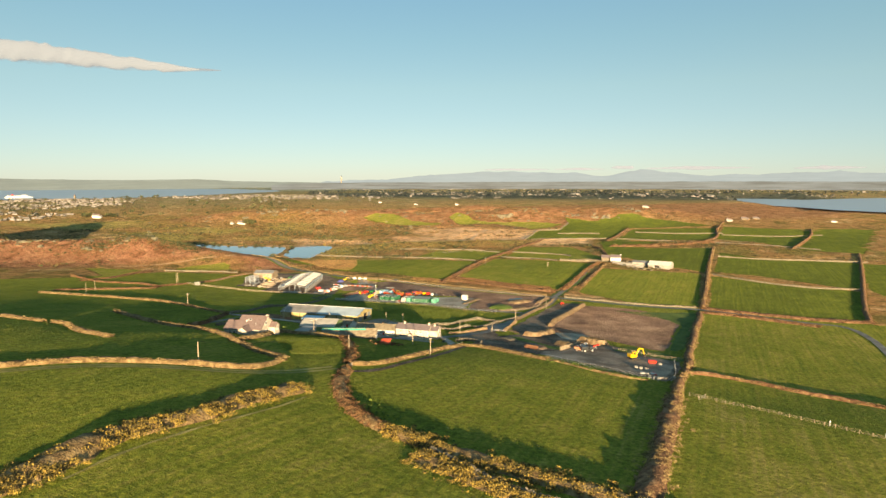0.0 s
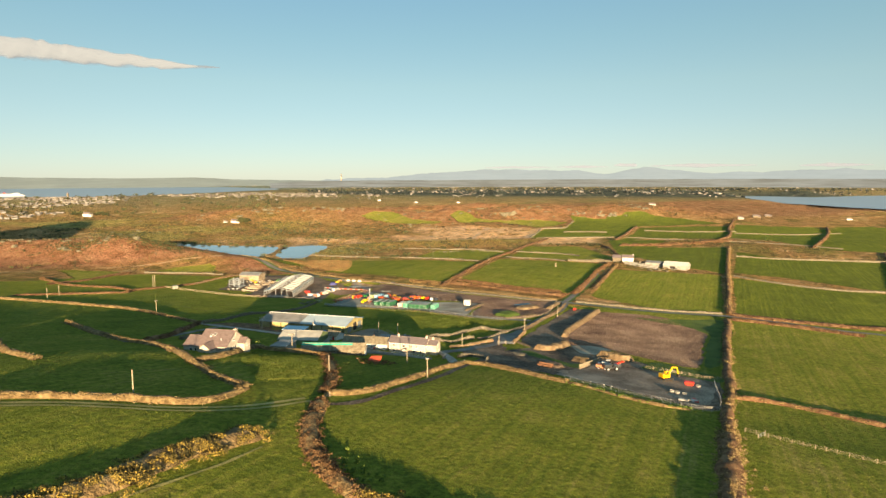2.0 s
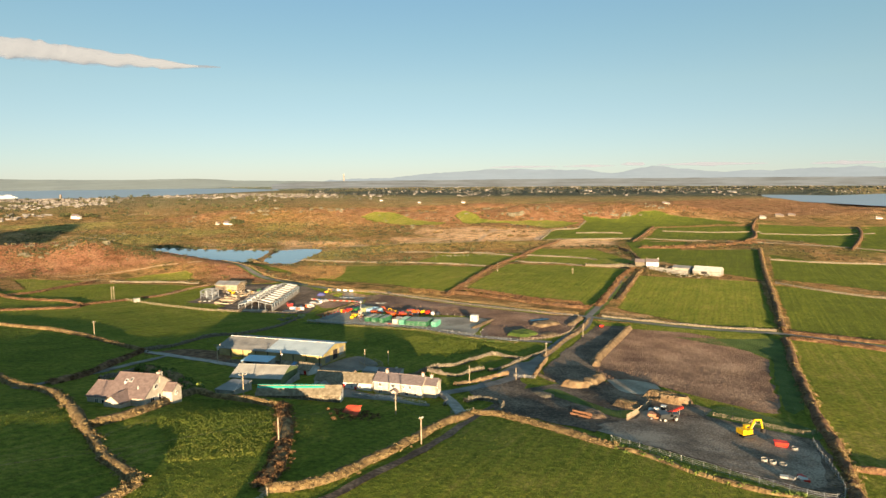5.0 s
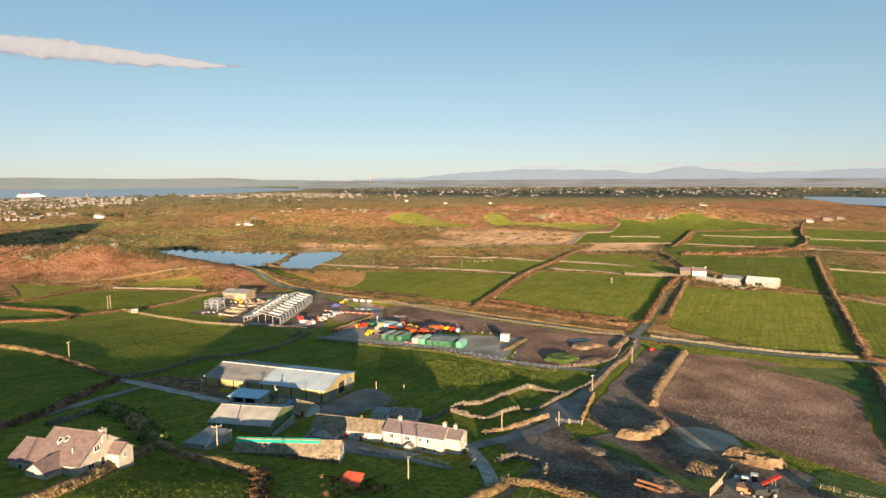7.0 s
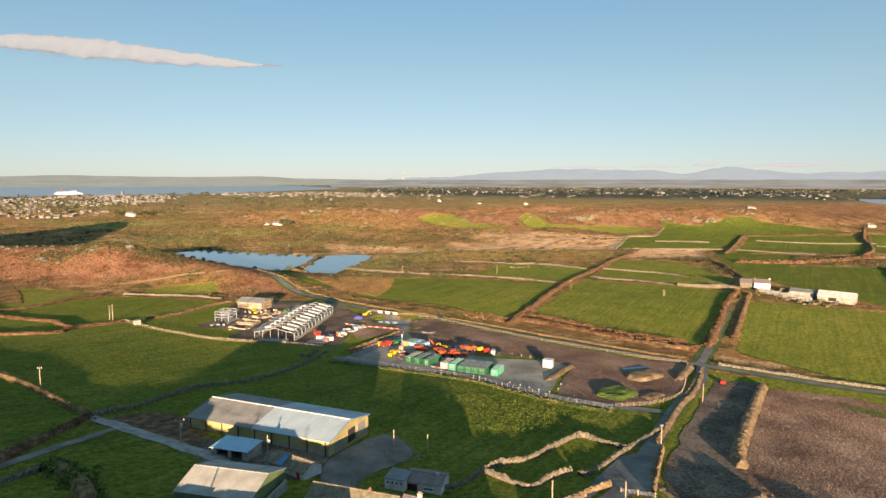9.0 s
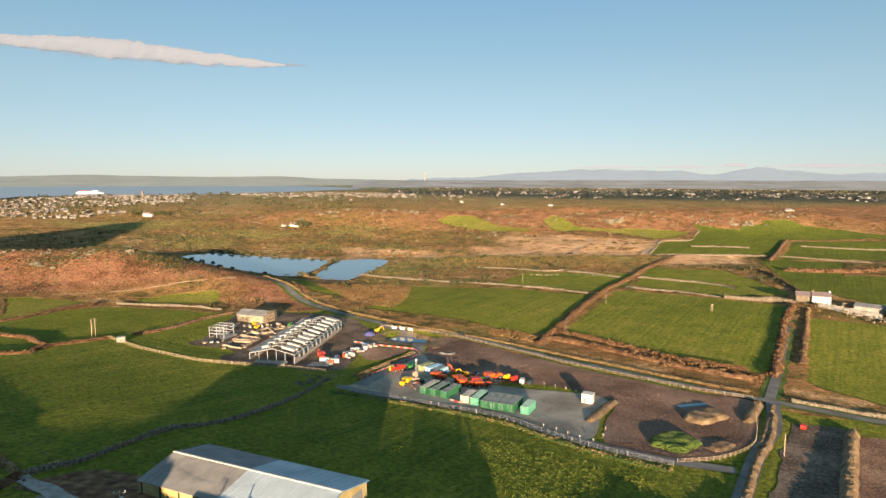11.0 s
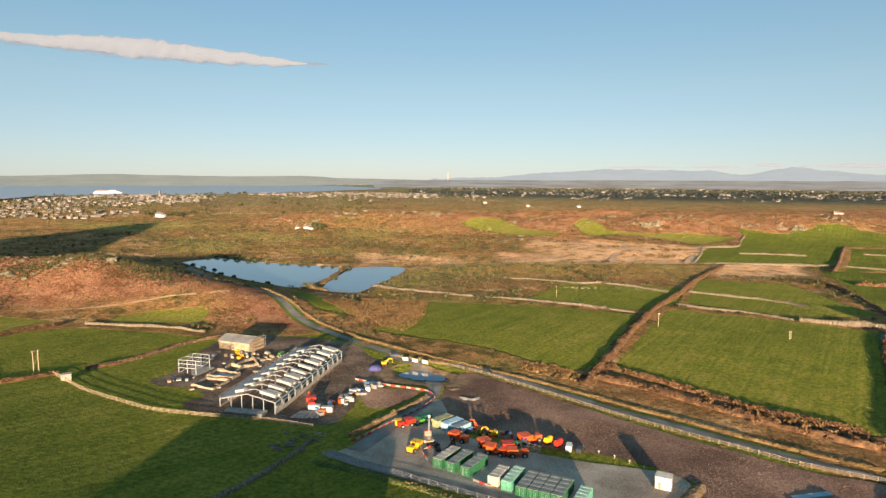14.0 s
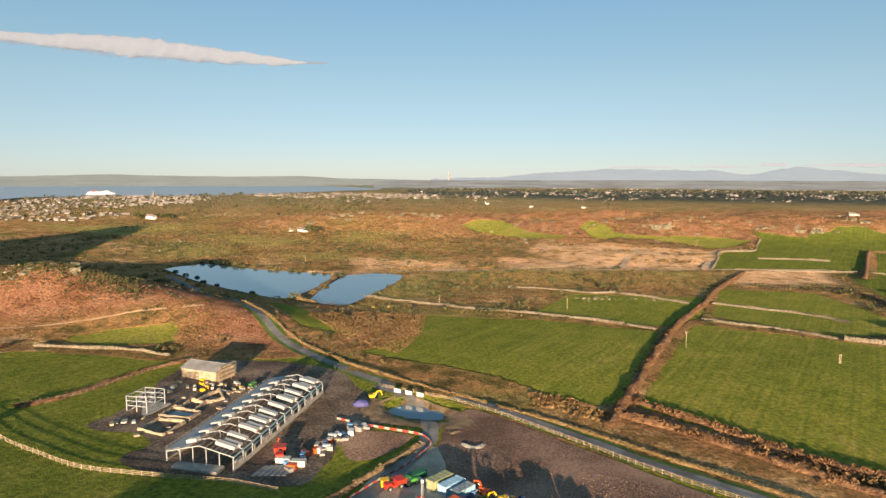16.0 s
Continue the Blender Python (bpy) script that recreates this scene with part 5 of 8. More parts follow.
Geo().box(0, 0, 2.85, 11.8, 7.6, .16, 0, 2.5).ob("roof", M["skyblue"], bs)
rd = thing("calf_shed", -34.6, 353.6, -30, "small whitewashed shed with red door", "shed")
block(rd, 6.8, 6.4, 2.2, 3.9, M["white"], M["oldslate"])
opening(rd, 1.6, -3.2, 0, 1.1, 1.9, -90, "door", M["reddoor"], M["reddoor"], 0)
rd2 = thing("calf_shed", -41.4, 357.6, -30, "low stone shed with torn blue sheet on roof", "shed")
block(rd2, 6.4, 6.0, 1.9, 3.3, M["blockwork"], M["oldslate"])
Geo().add([(1.4, -3.2, 2.05), (3.1, -3.2, 2.05), (3.1, 0, 3.6), (1.4, 0, 3.6), (1.4, -3.2, 2.0), (3.1, -3.2, 2.0), (3.1, 0, 3.52), (1.4, 0, 3.52)], [(0, 1, 2, 3), (7, 6, 5, 4), (0, 4, 5, 1), (1, 5, 6, 2), (2, 6, 7, 3), (3, 7, 4, 0)]).ob("tarpaulin", M["blue"], rd2, "torn blue roof sheet")

# bungalow on the rise
bg = thing("bungalow", -71.0, 291.2, -15, "cream rendered bungalow with brown tiled roof", "house", sink=-.7)
M["browntile"] = ramp_mat("brown concrete tiles", [(.125, .09, .086), (.16, .118, .112), (.20, .15, .142)], scale=1.2, fine=9, bump=.2, rough=.8, dist=.05)
block(bg, 12.4, 13.6, 3.0, 7.6, M["cream"], M["browntile"], sink=3.5)
block(bg, 6.2, 10.0, 2.8, 5.6, M["cream"], M["browntile"], -8.6, -2.2, 0, sink=3.5)
block(bg, 6.5, 5.2, 2.6, 4.5, M["cream"], M["browntile"], -.6, -7.6, 90, sink=3.5)
block(bg, 3.4, 4.4, 2.6, 4.2, M["cream"], M["browntile"], 7.4, 3.4, 0, sink=3.5)
chimney(bg, 5.9, .6, 5.4, 1.0, 1.3, 2.7, M["cream"], 1)
opening(bg, 6.2, -1.6, 4.1, 1.6, 1.3, 0)
opening(bg, 6.2, -3.4, .9, 1.8, 1.2, 0)
opening(bg, 6.2, -.2, .3, 1.2, 2.0, 0, "door", M["glass"], M["frame"], 0)
opening(bg, -8.6, -7.2, .9, 1.2, 1.2, -90)
opening(bg, -6.6, -7.2, 0, 1.0, 2.0, -90, "door", M["glass"], M["frame"], 0)
opening(bg, -.6, -10.85, .6, 1.3, 1.2, -90)
opening(bg, 9.1, 3.2, 1.0, 1.0, 1.2, 0)
k = (7.6 - 3.0) / 6.8
for sx, sy in ((-1.0, -2.2), (-2.4, -2.6)):
    sk = Geo().box(0, 0, 0, .9, 1.3, .10).ob("skylight", M["frame"], bg)
    sk.matrix_local = pose(sx, sy, 7.6 + sy * k + .2, math.degrees(math.atan(k)), 0, 0)
    pn = Geo().box(0, 0, .04, .7, 1.05, .08).ob("pane", M["glass"], sk)
Geo().bar((2.8, -4.6, 4.4), (2.8, -4.6, 5.6), .18, .18, 8).ob("flue", M["frame"], bg)
Geo().bar((-2.2, -3.4, 5.2), (-2.2, -3.4, 6.3), .22, .22, 8).ob("flue", M["frame"], bg)

# white farm beyond the lane
wf = thing("farmhouse", 234.6, 703.5, -19, "white two-storey farmhouse far across the fields", "house")
block(wf, 11.5, 7.5, 5.6, 8.0, M["white"], M["slate"])
chimney(wf, -5.2, 0, 7.6, 1.0, .8, 1.4, M["stone"])
chimney(wf, 5.2, 0, 7.6, 1.0, .8, 1.4, M["white"])
for wx in (-3.6, 0, 3.6):
    opening(wf, wx, -3.75, 3.4, 1.1, 1.3, -90)
    opening(wf, wx, -3.75, .7, 1.1, 1.3, -90)
wb = thing("stone_outbuilding", 224.2, 708, -19, "stone outbuilding beside the white farm", "outbuilding")
block(wb, 8.5, 7.5, 5.0, 7.4, M["stone"], M["slate"])
wc = thing("barn", 271.8, 666.0, -37, "white-roofed barn at the far farm", "barn")
block(wc, 23, 15, 3.6, 6.4, M["concrete"], M["white"])
opening(wc, -2, -7.5, .3, 5.0, 2.4, -90, "door", M["shadowgap"], M["shadowgap"], 0)
wd = thing("barn", 256, 683, -37, "low grey lean-to barn at the far farm", "barn")
block(wd, 16, 12, 3.2, 4.6, M["blockwork"], M["greyroof"])
stone_wall([(227, 691), (234, 680), (242, 668), (250, 658)], 1.0, 3.0, "tall pale farmyard wall", M["concrete"])
we = thing("ruined_shed", 246, 690, -30, "roofless old stone shed", "shed")
Geo().box(0, 2, -1, 6, .6, 4.2).box(-3, 0, -1, .6, 4, 4.6).box(3, 0, -1, .6, 4, 3.6).ob("wall", M["stone"], we)


# gates, posts and yard clutter
def field_gate(x, y, turn, w=4.0, label="galvanised steel five-bar field gate"):
    t = thing("field_gate", x, y, turn, label, "gate")
    g = Geo()
    for h in (.2, .45, .7, .95, 1.2):
        g.bar((-w / 2, 0, h), (w / 2, 0, h), .05, .05, 6)
    for px in (-w / 2, 0, w / 2):
        g.bar((px, 0, .15), (px, 0, 1.25), .05, .05, 6)
    g.ob("gate_frame", M["steel"], t)
    for px in (-w / 2 - .15, w / 2 + .15):
        Geo().box(px, 0, -.4, .18, .18, 1.9).ob("gate_post", M["timber"], t)
    return t


for a in ((-22, 228, 70), (108, 222, 35), (-64.5, 510, -10), (49, 356, -12), (53, 355, -12), (-22, 346, 60), (24, 304, 30), (112, 252, 20), (20.5, 301, -20)):
    field_gate(*a)
fence([(-16, 372), (-12, 366), (-6, 369), (-10, 378)], 1.6, 2.4, 3, .16, .08, "rust-coloured timber pen rails", M["timber"], name="stock_pen")
fence([(-6, 322), (4, 318), (11, 314)], .9, 2.6, 2, .10, .05, "low white garden rails", M["frame"])
stone_wall([(-14, 322), (-4, 318), (6, 313), (12, 311)], .6, .8, "low garden wall in front of the farmhouse", M["blockwork"], name="garden_wall")
stone_wall([(14, 330), (18, 320), (17, 312)], .8, 1.3, "pale wall beside the driveway", M["concrete"], name="garden_wall")
stone_wall([(24, 318), (30, 322), (36, 316), (34, 306), (28, 303)], 1.6, 1.3, "tumbled stone wall by the gate")


# ---- poles and lines ----
def pole(x, y, h=8.0, arm=0, turn=0.0, stay=None, gear=False, label="weathered timber electricity pole"):
    t = thing("utility_pole", x, y, turn, label, "pole", "roadside poles")
    Geo().bar((0, 0, -.8), (0, 0, h), .32, .32, 8).ob("shaft", M["timber"], t)
    if arm:
        a = Geo().bar((-arm / 2, 0, h - .3), (arm / 2, 0, h - .3), .16, .16).ob("crossarm", M["timber"], t)
        for px in (-arm / 2 + .1, 0, arm / 2 - .1):
            Geo().bar((px, 0, h - .25), (px, 0, h + .15), .14, .14, 6).ob("insulator", M["frame"], a)
    if gear:
        Geo().box(.35, 0, h - 2.2, .6, .6, .9).ob("transformer", M["steel"], t)
    if stay:
        Geo().bar((0, 0, h - .8), (stay[0], stay[1], -.5), .05, .05, 5).ob("stay_wire", M["steel"], t)
        Geo().bar((stay[0] * .75, stay[1] * .75, (h - .8) * .25 - .2), (stay[0], stay[1], -.5), .12, .12, 6).ob("stay_guard", M["yellow"], t, "yellow stay guard")
    return t


M["yellow"] = plain("yellow plastic", (.65, .40, .02), rough=.5)
P = [(-71, 212.5, 7.2, 0), (-141, 406, 7.5, 1.4), (-25, 258, 7.0, 0), (1.5, 298.5, 6.6, 0), (9, 268.5, 7.2, 1.2), (-47, 309, 7.4, 2.4), (-73, 367, 7.2, 2.4), (-46, 360.5, 7.0, 0), (28, 345, 7.0, 0), (67, 391, 7.5, 1.2), (98, 443, 7.5, 0), (84, 690, 8.5, 1.2), (-14, 376, 6.0, 0), (-4, 374, 6.0, 0), (-60, 800, 8, 0), (30, 790, 8, 0), (47, 352, 5, 0), (-227, 453, 7.5, 0), (-231, 474, 7.5, 0), (-233, 1010, 8, 0)]
for k, (x, y, h, a) in enumerate(P):
    pole(x, y, h, a, 20, (-6, -7) if k == 5 else None, k in (6, 7))
hp = thing("pylon_pole", -196.6, 543.2, 75, "twin-legged timber H pole with crossarm", "pole")
for px in (-1.1, 1.1):
    Geo().bar((px, 0, -.8), (px, 0, 9.0), .34, .34, 8).ob("shaft", M["timber"], hp)
Geo().bar((-2.2, 0, 8.7), (2.2, 0, 8.7), .2, .2).bar((-1.1, 0, 6.4), (1.1, 0, 6.4), .16, .16).bar((-1.1, 0, 3), (1.1, 0, 6), .12, .12).ob("crossarm", M["timber"], hp)
ht = thing("pylon_pole", 148.5, 666.8, 40, "twin-legged timber pole frame in the pasture", "pole")
for px in (-.7, .7):
    Geo().bar((px, 0, -.8), (px, 0, 4.6), .34, .34, 8).ob("shaft", M["timber"], ht)
Geo().bar((-1.3, 0, 4.3), (1.3, 0, 4.3), .2, .2).ob("crossarm", M["timber"], ht)


def line_between(a, b, ha, hb, sag=1.2, n=10, w=.035):
    pa, pb_ = Vector((a[0], a[1], gz(*a) + ha)), Vector((b[0], b[1], gz(*b) + hb))
    g = Geo()
    pts = [pa.lerp(pb_, k / n) - Vector((0, 0, sag * 4 * (k / n) * (1 - k / n))) for k in range(n + 1)]
    for p, q in zip(pts, pts[1:]):
        g.bar(p, q, w, w)
    return tagged(g.ob("overhead_cable", M["cable"]), "thin black overhead cable between poles", "cable")


for i, j in ((0, 2), (2, 3), (4, 3), (3, 8), (8, 9), (9, 10), (1, 6), (6, 7), (5, 6), (5, 2)):
    line_between(P[i][:2], P[j][:2], P[i][2] - .1, P[j][2] - .1)


# ---- building site: steel frame hall ----
M["whitesteel"] = plain("white painted steel", (.28, .30, .32), rough=.4)
M["deck"] = plain("blue-grey roof decking", (.21, .25, .28), rough=.5)
M["bluesteel"] = plain("blue-grey cladding rail", (.20, .34, .42), rough=.4)
M["pack"] = plain("white wrapped insulation", (.44, .43, .41), rough=.6)
M["tan"] = ramp_mat("tan blockwork", [(.22, .165, .11), (.31, .245, .175), (.40, .33, .25)], scale=.6, fine=5, bump=.2, rough=.95, dist=.05)
hall = thing("steel_frame_hall", -95.0, 561.5, 86.2, "half-built steel portal hall with roof packs stacked on it", "building")
HL, HW, HE, HR = 71.0, 22.0, 5.0, 7.6
# slab is given the dark mud colour for the shade inside the hall
Geo().box(0, 0, -1.5, HL + 1, HW + .6, 1.75).ob("floor_slab", M["mud"], hall)
Geo().box(-HL / 2 - 1.8, 0, -1.5, 4.4, 15.5, 3.4).ob("end_slab", M["concrete"], hall, "pale concrete end slab")
for k in range(13):
    x = -HL / 2 + HL * k / 12
    g = Geo()
    g.bar((x, -HW / 2, .2), (x, -HW / 2, HE), .28, .28).bar((x, HW / 2, .2), (x, HW / 2, HE), .28, .28)
    g.bar((x, -HW / 2, HE), (x, 0, HR), .16, .30).bar((x, HW / 2, HE), (x, 0, HR), .16, .30)
    if k in (0, 12):
        for y in (-6.5, -2.2, 2.2, 6.5):
            g.bar((x, y, .2), (x, y, HE + (HR - HE) * (1 - abs(y) / (HW / 2))), .24, .24)
    elif k % 2 == 0:
        g.bar((x, 0, .2), (x, 0, HR), .26, .26)
    g.ob("portal_frame", M["whitesteel"], hall)
for s in (-1, 1):
    for q in range(7):
        y = s * HW / 2 * (q + .3) / 7
        z = HR - (HR - HE) * abs(y) / (HW / 2) + .28
        Geo().bar((-HL / 2, y, z), (HL / 2, y, z), .08, .12).ob("purlin", M["whitesteel"], hall)
Geo().bar((-HL / 2, -HW / 2 - .2, HE), (HL / 2, -HW / 2 - .2, HE), .2, .5).bar((-HL / 2, -HW / 2 - .2, 3.6), (HL / 2, -HW / 2 - .2, 3.6), .12, .2).ob("eaves_rail", M["bluesteel"], hall)
Geo().bar((-HL / 2, HW / 2 + .2, HE), (HL / 2, HW / 2 + .2, HE), .2, .4).ob("eaves_rail", M["whitesteel"], hall)
g = Geo()
for k in range(12):
    x = -HL / 2 + HL * (k + .5) / 12
    g.box(x, -HW / 2, .25, HL / 12 - .5, .25, 1.5 if k % 3 else 2.6)
    g.box(x - 1.6, -HW / 2, 1.6, .9, .25, 2.0)
g.ob("dwarf_wall", M["blockwork"], hall)
Geo().box(0, HW / 2, .25, HL, .3, 2.2).ob("dwarf_wall", M["blockwork"], hall)
kk = (HR - HE) / (HW / 2)
dk = Geo()
y0, y1 = 4.2, HW / 2 + .5
dk.add([(-HL / 2, y0, HR - kk * y0 + .38), (HL / 2, y0, HR - kk * y0 + .38), (HL / 2, y1, HR - kk * y1 + .38), (-HL / 2, y1, HR - kk * y1 + .38), (-HL / 2, y0, HR - kk * y0 + .46), (HL / 2, y0, HR - kk * y0 + .46), (HL / 2, y1, HR - kk * y1 + .46), (-HL / 2, y1, HR - kk * y1 + .46)],
       [(0, 1, 2, 3), (7, 6, 5, 4), (0, 4, 5, 1), (2, 6, 7, 3), (1, 5, 6, 2), (0, 3, 7, 4)])
dk.ob("roof_deck", M["deck"], hall)
g = Geo()
for k in range(36):
    x = -HL / 2 + HL * (k + .5) / 36
    g.bar((x, HW / 2 + .45, HE - .4), (x, HW / 2 + .45, HE + 1.4), .06, .06)
g.bar((-HL / 2, HW / 2 + .45, HE + 1.3), (HL / 2, HW / 2 + .45, HE + 1.3), .05, .05).bar((-HL / 2, HW / 2 + .45, HE + .8), (HL / 2, HW / 2 + .45, HE + .8), .05, .05)
g.ob("edge_rail", M["steel"], hall)


def roof_pack(x, y, l, w, h):
    """A wrapped stack of roof sheets lying down the slope."""
    t = new("sheet_pack")
    z = HR - kk * abs(y) + .42
    t.matrix_world = hall.matrix_world @ pose(x, y, z, -math.degrees(math.atan(kk)) * (1 if y > 0 else -1), 0, 0)
    tagged(t, "white wrapped roof sheet stack on the steel frame", "building material", "roof sheet packs")
    g = Geo()
    for q in range(3):
        g.box(0, 0, q * h / 3, w - .06 * q, l, h / 3 - .04)
    g.ob("sheet", M["pack"], t)
    for u in (-l * .3, l * .3):
        Geo().box(0, u, 0, w + .04, .1, h + .02).ob("band", M["steel"], t)
    return t


for k in range(10):
    x = -HL / 2 + HL * (k + .55) / 10.2
    roof_pack(x, -6.6, 6.4, 2.0, 1.0)
    if k in (0, 2, 3, 6, 8, 9):
        roof_pack(x + 2.6, -7.4, 5.6, 1.7, .8)
    if k < 9:
        roof_pack(x + .4, 4.6, 3.6, 2.2, 1.0)

cr = random.Random(77)
cube = thing("steel_frame_cube", -139.5, 566, -6, "white open steel frame of a small block", "building")
for px in (-4.2, 0, 4.2):
    for py in (-5, 5):
        Geo().bar((px, py, -1), (px, py, 6.2), .3, .3).ob("column", M["whitesteel"], cube)
for z in (2.6, 4.4, 6.1):
    g = Geo()
    for py in (-5, 0, 5):
        g.bar((-4.2, py, z), (4.2, py, z), .2, .26)
    for px in (-4.2, 0, 4.2):
        g.bar((px, -5, z), (px, 5, z), .2, .26)
    g.ob("beams", M["whitesteel"], cube)
Geo().bar((-4.2, -5, .2), (0, -5, 2.6), .12, .12).bar((0, 5, .2), (4.2, 5, 2.6), .12, .12).ob("brace", M["whitesteel"], cube)
Geo().box(0, 0, -1.2, 11, 13, 1.4).ob("floor_slab", M["concrete"], cube)

bk = thing("brick_block", -137, 608.5, -14, "tan block building with grey sheet roof under scaffold", "building")
block(bk, 18.5, 12.0, 4.6, 6.6, M["tan"], M["greyroof"], over=.5)
g = Geo()
for px in (9.8, 11.0):
    for py in (-4.6, -1.5, 1.5, 4.6):
        g.bar((px, py, -1), (px, py, 7.0), .07, .07)
for z in (1.8, 3.6, 5.4, 6.6):
    g.bar((9.8, -4.8, z), (9.8, 4.8, z), .07, .07).bar((11, -4.8, z), (11, 4.8, z), .07, .07)
    g.box(10.4, 0, z, 1.2, 9.6, .06)
for px in (-9, -6, -3, 0, 3, 6, 9):
    g.bar((px, -5.4, -1), (px, -5.4, 5.6), .06, .06)
for z in (1.8, 3.6):
    g.bar((-9.2, -5.4, z), (9.4, -5.4, z), .06, .06).box(0, -5.1, z, 18.5, .7, .05)
g.ob("scaffold", M["timber"], bk, "timber-decked scaffold")


def footing(pts, h, label):
    return stone_wall(pts, .9, h, label, M["tan"], 1.4, "footing_wall")


def straight(*pts):
    """Corner points kept sharp: each leg is filled with its own points."""
    out = []
    for a, b in zip(pts, pts[1:]):
        out += [(a[0] + (b[0] - a[0]) * k / 6, a[1] + (b[1] - a[1]) * k / 6) for k in range(6)]
    return out + [pts[-1]]


footing(straight((-130, 546), (-129, 556.5), (-119, 557), (-120, 544), (-130, 546)), .8, "low pale foundation walls of a new room")
footing(straight((-130, 559), (-130.4, 568), (-127.9, 570), (-127.9, 577), (-125, 577), (-125, 585), (-122.9, 591)), 1.2, "stepped tan foundation wall of a new block")
footing(straight((-130, 559), (-119, 559.5), (-119, 567), (-121.8, 567), (-121.8, 576.6), (-117.3, 582.3), (-122.9, 591)), 1.1, "tan foundation wall beside the steel hall")
footing(straight((-130, 568), (-121.8, 567)), 1.0, "cross wall of a new foundation")
footing(straight((-127.9, 577), (-121.8, 576.6)), 1.0, "cross wall of a new foundation")
patch("bare_earth", [(-62.8, 564.8), (-52.3, 565.1), (-38.5, 562.3), (-44.2, 548.1), (-52.8, 539.6), (-59.3, 547.9)], M["plough"], "bare brown earth inside the haul road bend", lift=.16, rim=1.5)
patch("pool_bank", [(-63, 586), (-50.2, 601), (-30.1, 591.5), (-20, 583), (-21, 572), (-42, 571), (-59, 574)], M["spoil"], "tan bare earth round the settling pool", lift=.2, rim=1)
Geo_pool = patch("foundation_water", [(-129, 559), (-128, 566), (-120, 565), (-120, 558)], pond_mat, "flooded foundation pit", lift=.3, step=4, curve=False, category="puddle")

# ---- containers and stores ----
M["green"] = plain("dark green container paint", (.02, .105, .05), rough=.5)
M["ltgreen"] = plain("jade green container paint", (.075, .27, .19), rough=.5)
M["greentop"] = ramp_mat("rusty grey-green container roof", [(.10, .13, .12), (.17, .20, .19), (.25, .26, .25)], scale=.4, bump=.1, rough=.6)
M["palegreentop"] = ramp_mat("chalky green container roof", [(.22, .40, .30), (.30, .48, .38), (.40, .54, .46)], scale=.4, bump=.1, rough=.6)
M["olive"] = plain("olive container paint", (.27, .29, .16), rough=.5)


def container(x, y, turn, body, top, l=11.0, w=3.15, h=3.0, label="green steel site container"):
    t = thing("site_container", x, y, turn, label, "container", "compound containers")
    g = Geo()
    n = 22
    for s in (-1, 1):
        ribs = []
        for k in range(n):
            xo = s * (w / 2 - (.06 if k % 2 else 0))
            ribs += [(xo, k / n * l + .02), (xo, (k + 1) / n * l - .02)]
        g = Geo().prism([(s * (w / 2 - .12), 0)] + ribs + [(s * (w / 2 - .12), l)], .15, h - .1)
        g.v = [(x, z, y) for x, y, z in g.v]
        g.f = g.f if s < 0 else [f[::-1] for f in g.f]
        g.ob("side_panel", body, t)
    Geo().box(0, l - .05, .15, w - .1, .08, h - .25).ob("end_panel", body, t)
    Geo().box(0, l / 2, 0, w, l, .18).ob("base_frame", body, t)
    ridges = []
    for k in range(9):
        zt = h + .02 - (.05 if k % 2 else 0)
        ridges += [(k / 9 * l + .02, zt), ((k + 1) / 9 * l - .02, zt)]
    roof = Geo().prism([(0, h - .1)] + ridges + [(l, h - .1)], -w / 2 + .03, w / 2 - .03)
    roof.v = [(y, x, z) for x, y, z in roof.v]
    roof.f = [f[::-1] for f in roof.f]
    roof.ob("roof", top, t)
    for s in (-1, 1):
        d = Geo().box(s * w / 4, .03, .2, w / 2 - .06, .08, h - .35).ob("door", body, t)
        Geo().bar((s * .35, -.05, .3), (s * .35, -.05, h - .3), .05, .05, 6).bar((s * .75, -.05, .3), (s * .75, -.05, h - .3), .05, .05, 6).ob("lock_rod", M["steel"], d)
    for px in (-w / 2, w / 2):
        for py in (0, l):
            Geo().box(px * .97, py * .985 + .08, 0, .16, .16, h + .02).ob("corner_post", body, t)
    return t


container(-21.8, 490.6, -26, M["green"], M["tinroof"], label="green site container with pale roof")
container(-17.6, 488.2, -26, M["green"], M["greentop"], label="green site container with dark roof")
container(-13.0, 485.6, -26, M["green"], M["greentop"], label="green site container with dark roof")
container(-4.6, 480.2, -22, M["cream"], M["tinroof"], 8.0, 3.2, 3.0, "cream site cabin beside green containers")
container(-.8, 477.6, -21, M["ltgreen"], M["palegreentop"], 10.5, label="jade green container with chalky roof")
for k in range(4):
    container(3.2 + k * 3.12, 474.4 - k * 1.19, -20.7, M["green"], M["greentop"], label="dark green container in a row of four")
container(18.0, 468.8, -20.7, M["ltgreen"], M["palegreentop"], 8.5, label="jade green container with chalky roof")
container(-27.2, 524.8, -38, M["olive"], M["olive"], 8.0, 3.4, 2.9, "olive store container with open corner")
container(-23.4, 522.0, -38, M["skyblue"], M["skyblue"], 8.0, 3.2, 2.9, "light blue steel store container")
container(-19.6, 519.4, -38, M["bluesteel"], M["deck"], 7.0, 3.0, 2.9, "grey-blue steel store container")

tk = thing("white_cabin", 43.3, 486.5, -20, "white square welfare cabin at the compound corner", "cabin")
Geo().box(0, 0, .2, 4.2, 3.6, 3.4).ob("body", M["white"], tk)
Geo().box(0, 0, 3.6, 4.5, 3.9, .2).ob("roof", M["white"], tk)
opening(tk, -.9, -1.8, .3, .9, 2.0, -90, "door", M["greyroof"], M["steel"], 0)
Geo().box(0, 0, 0, 4.0, 3.4, .25).ob("base", M["timber"], tk)

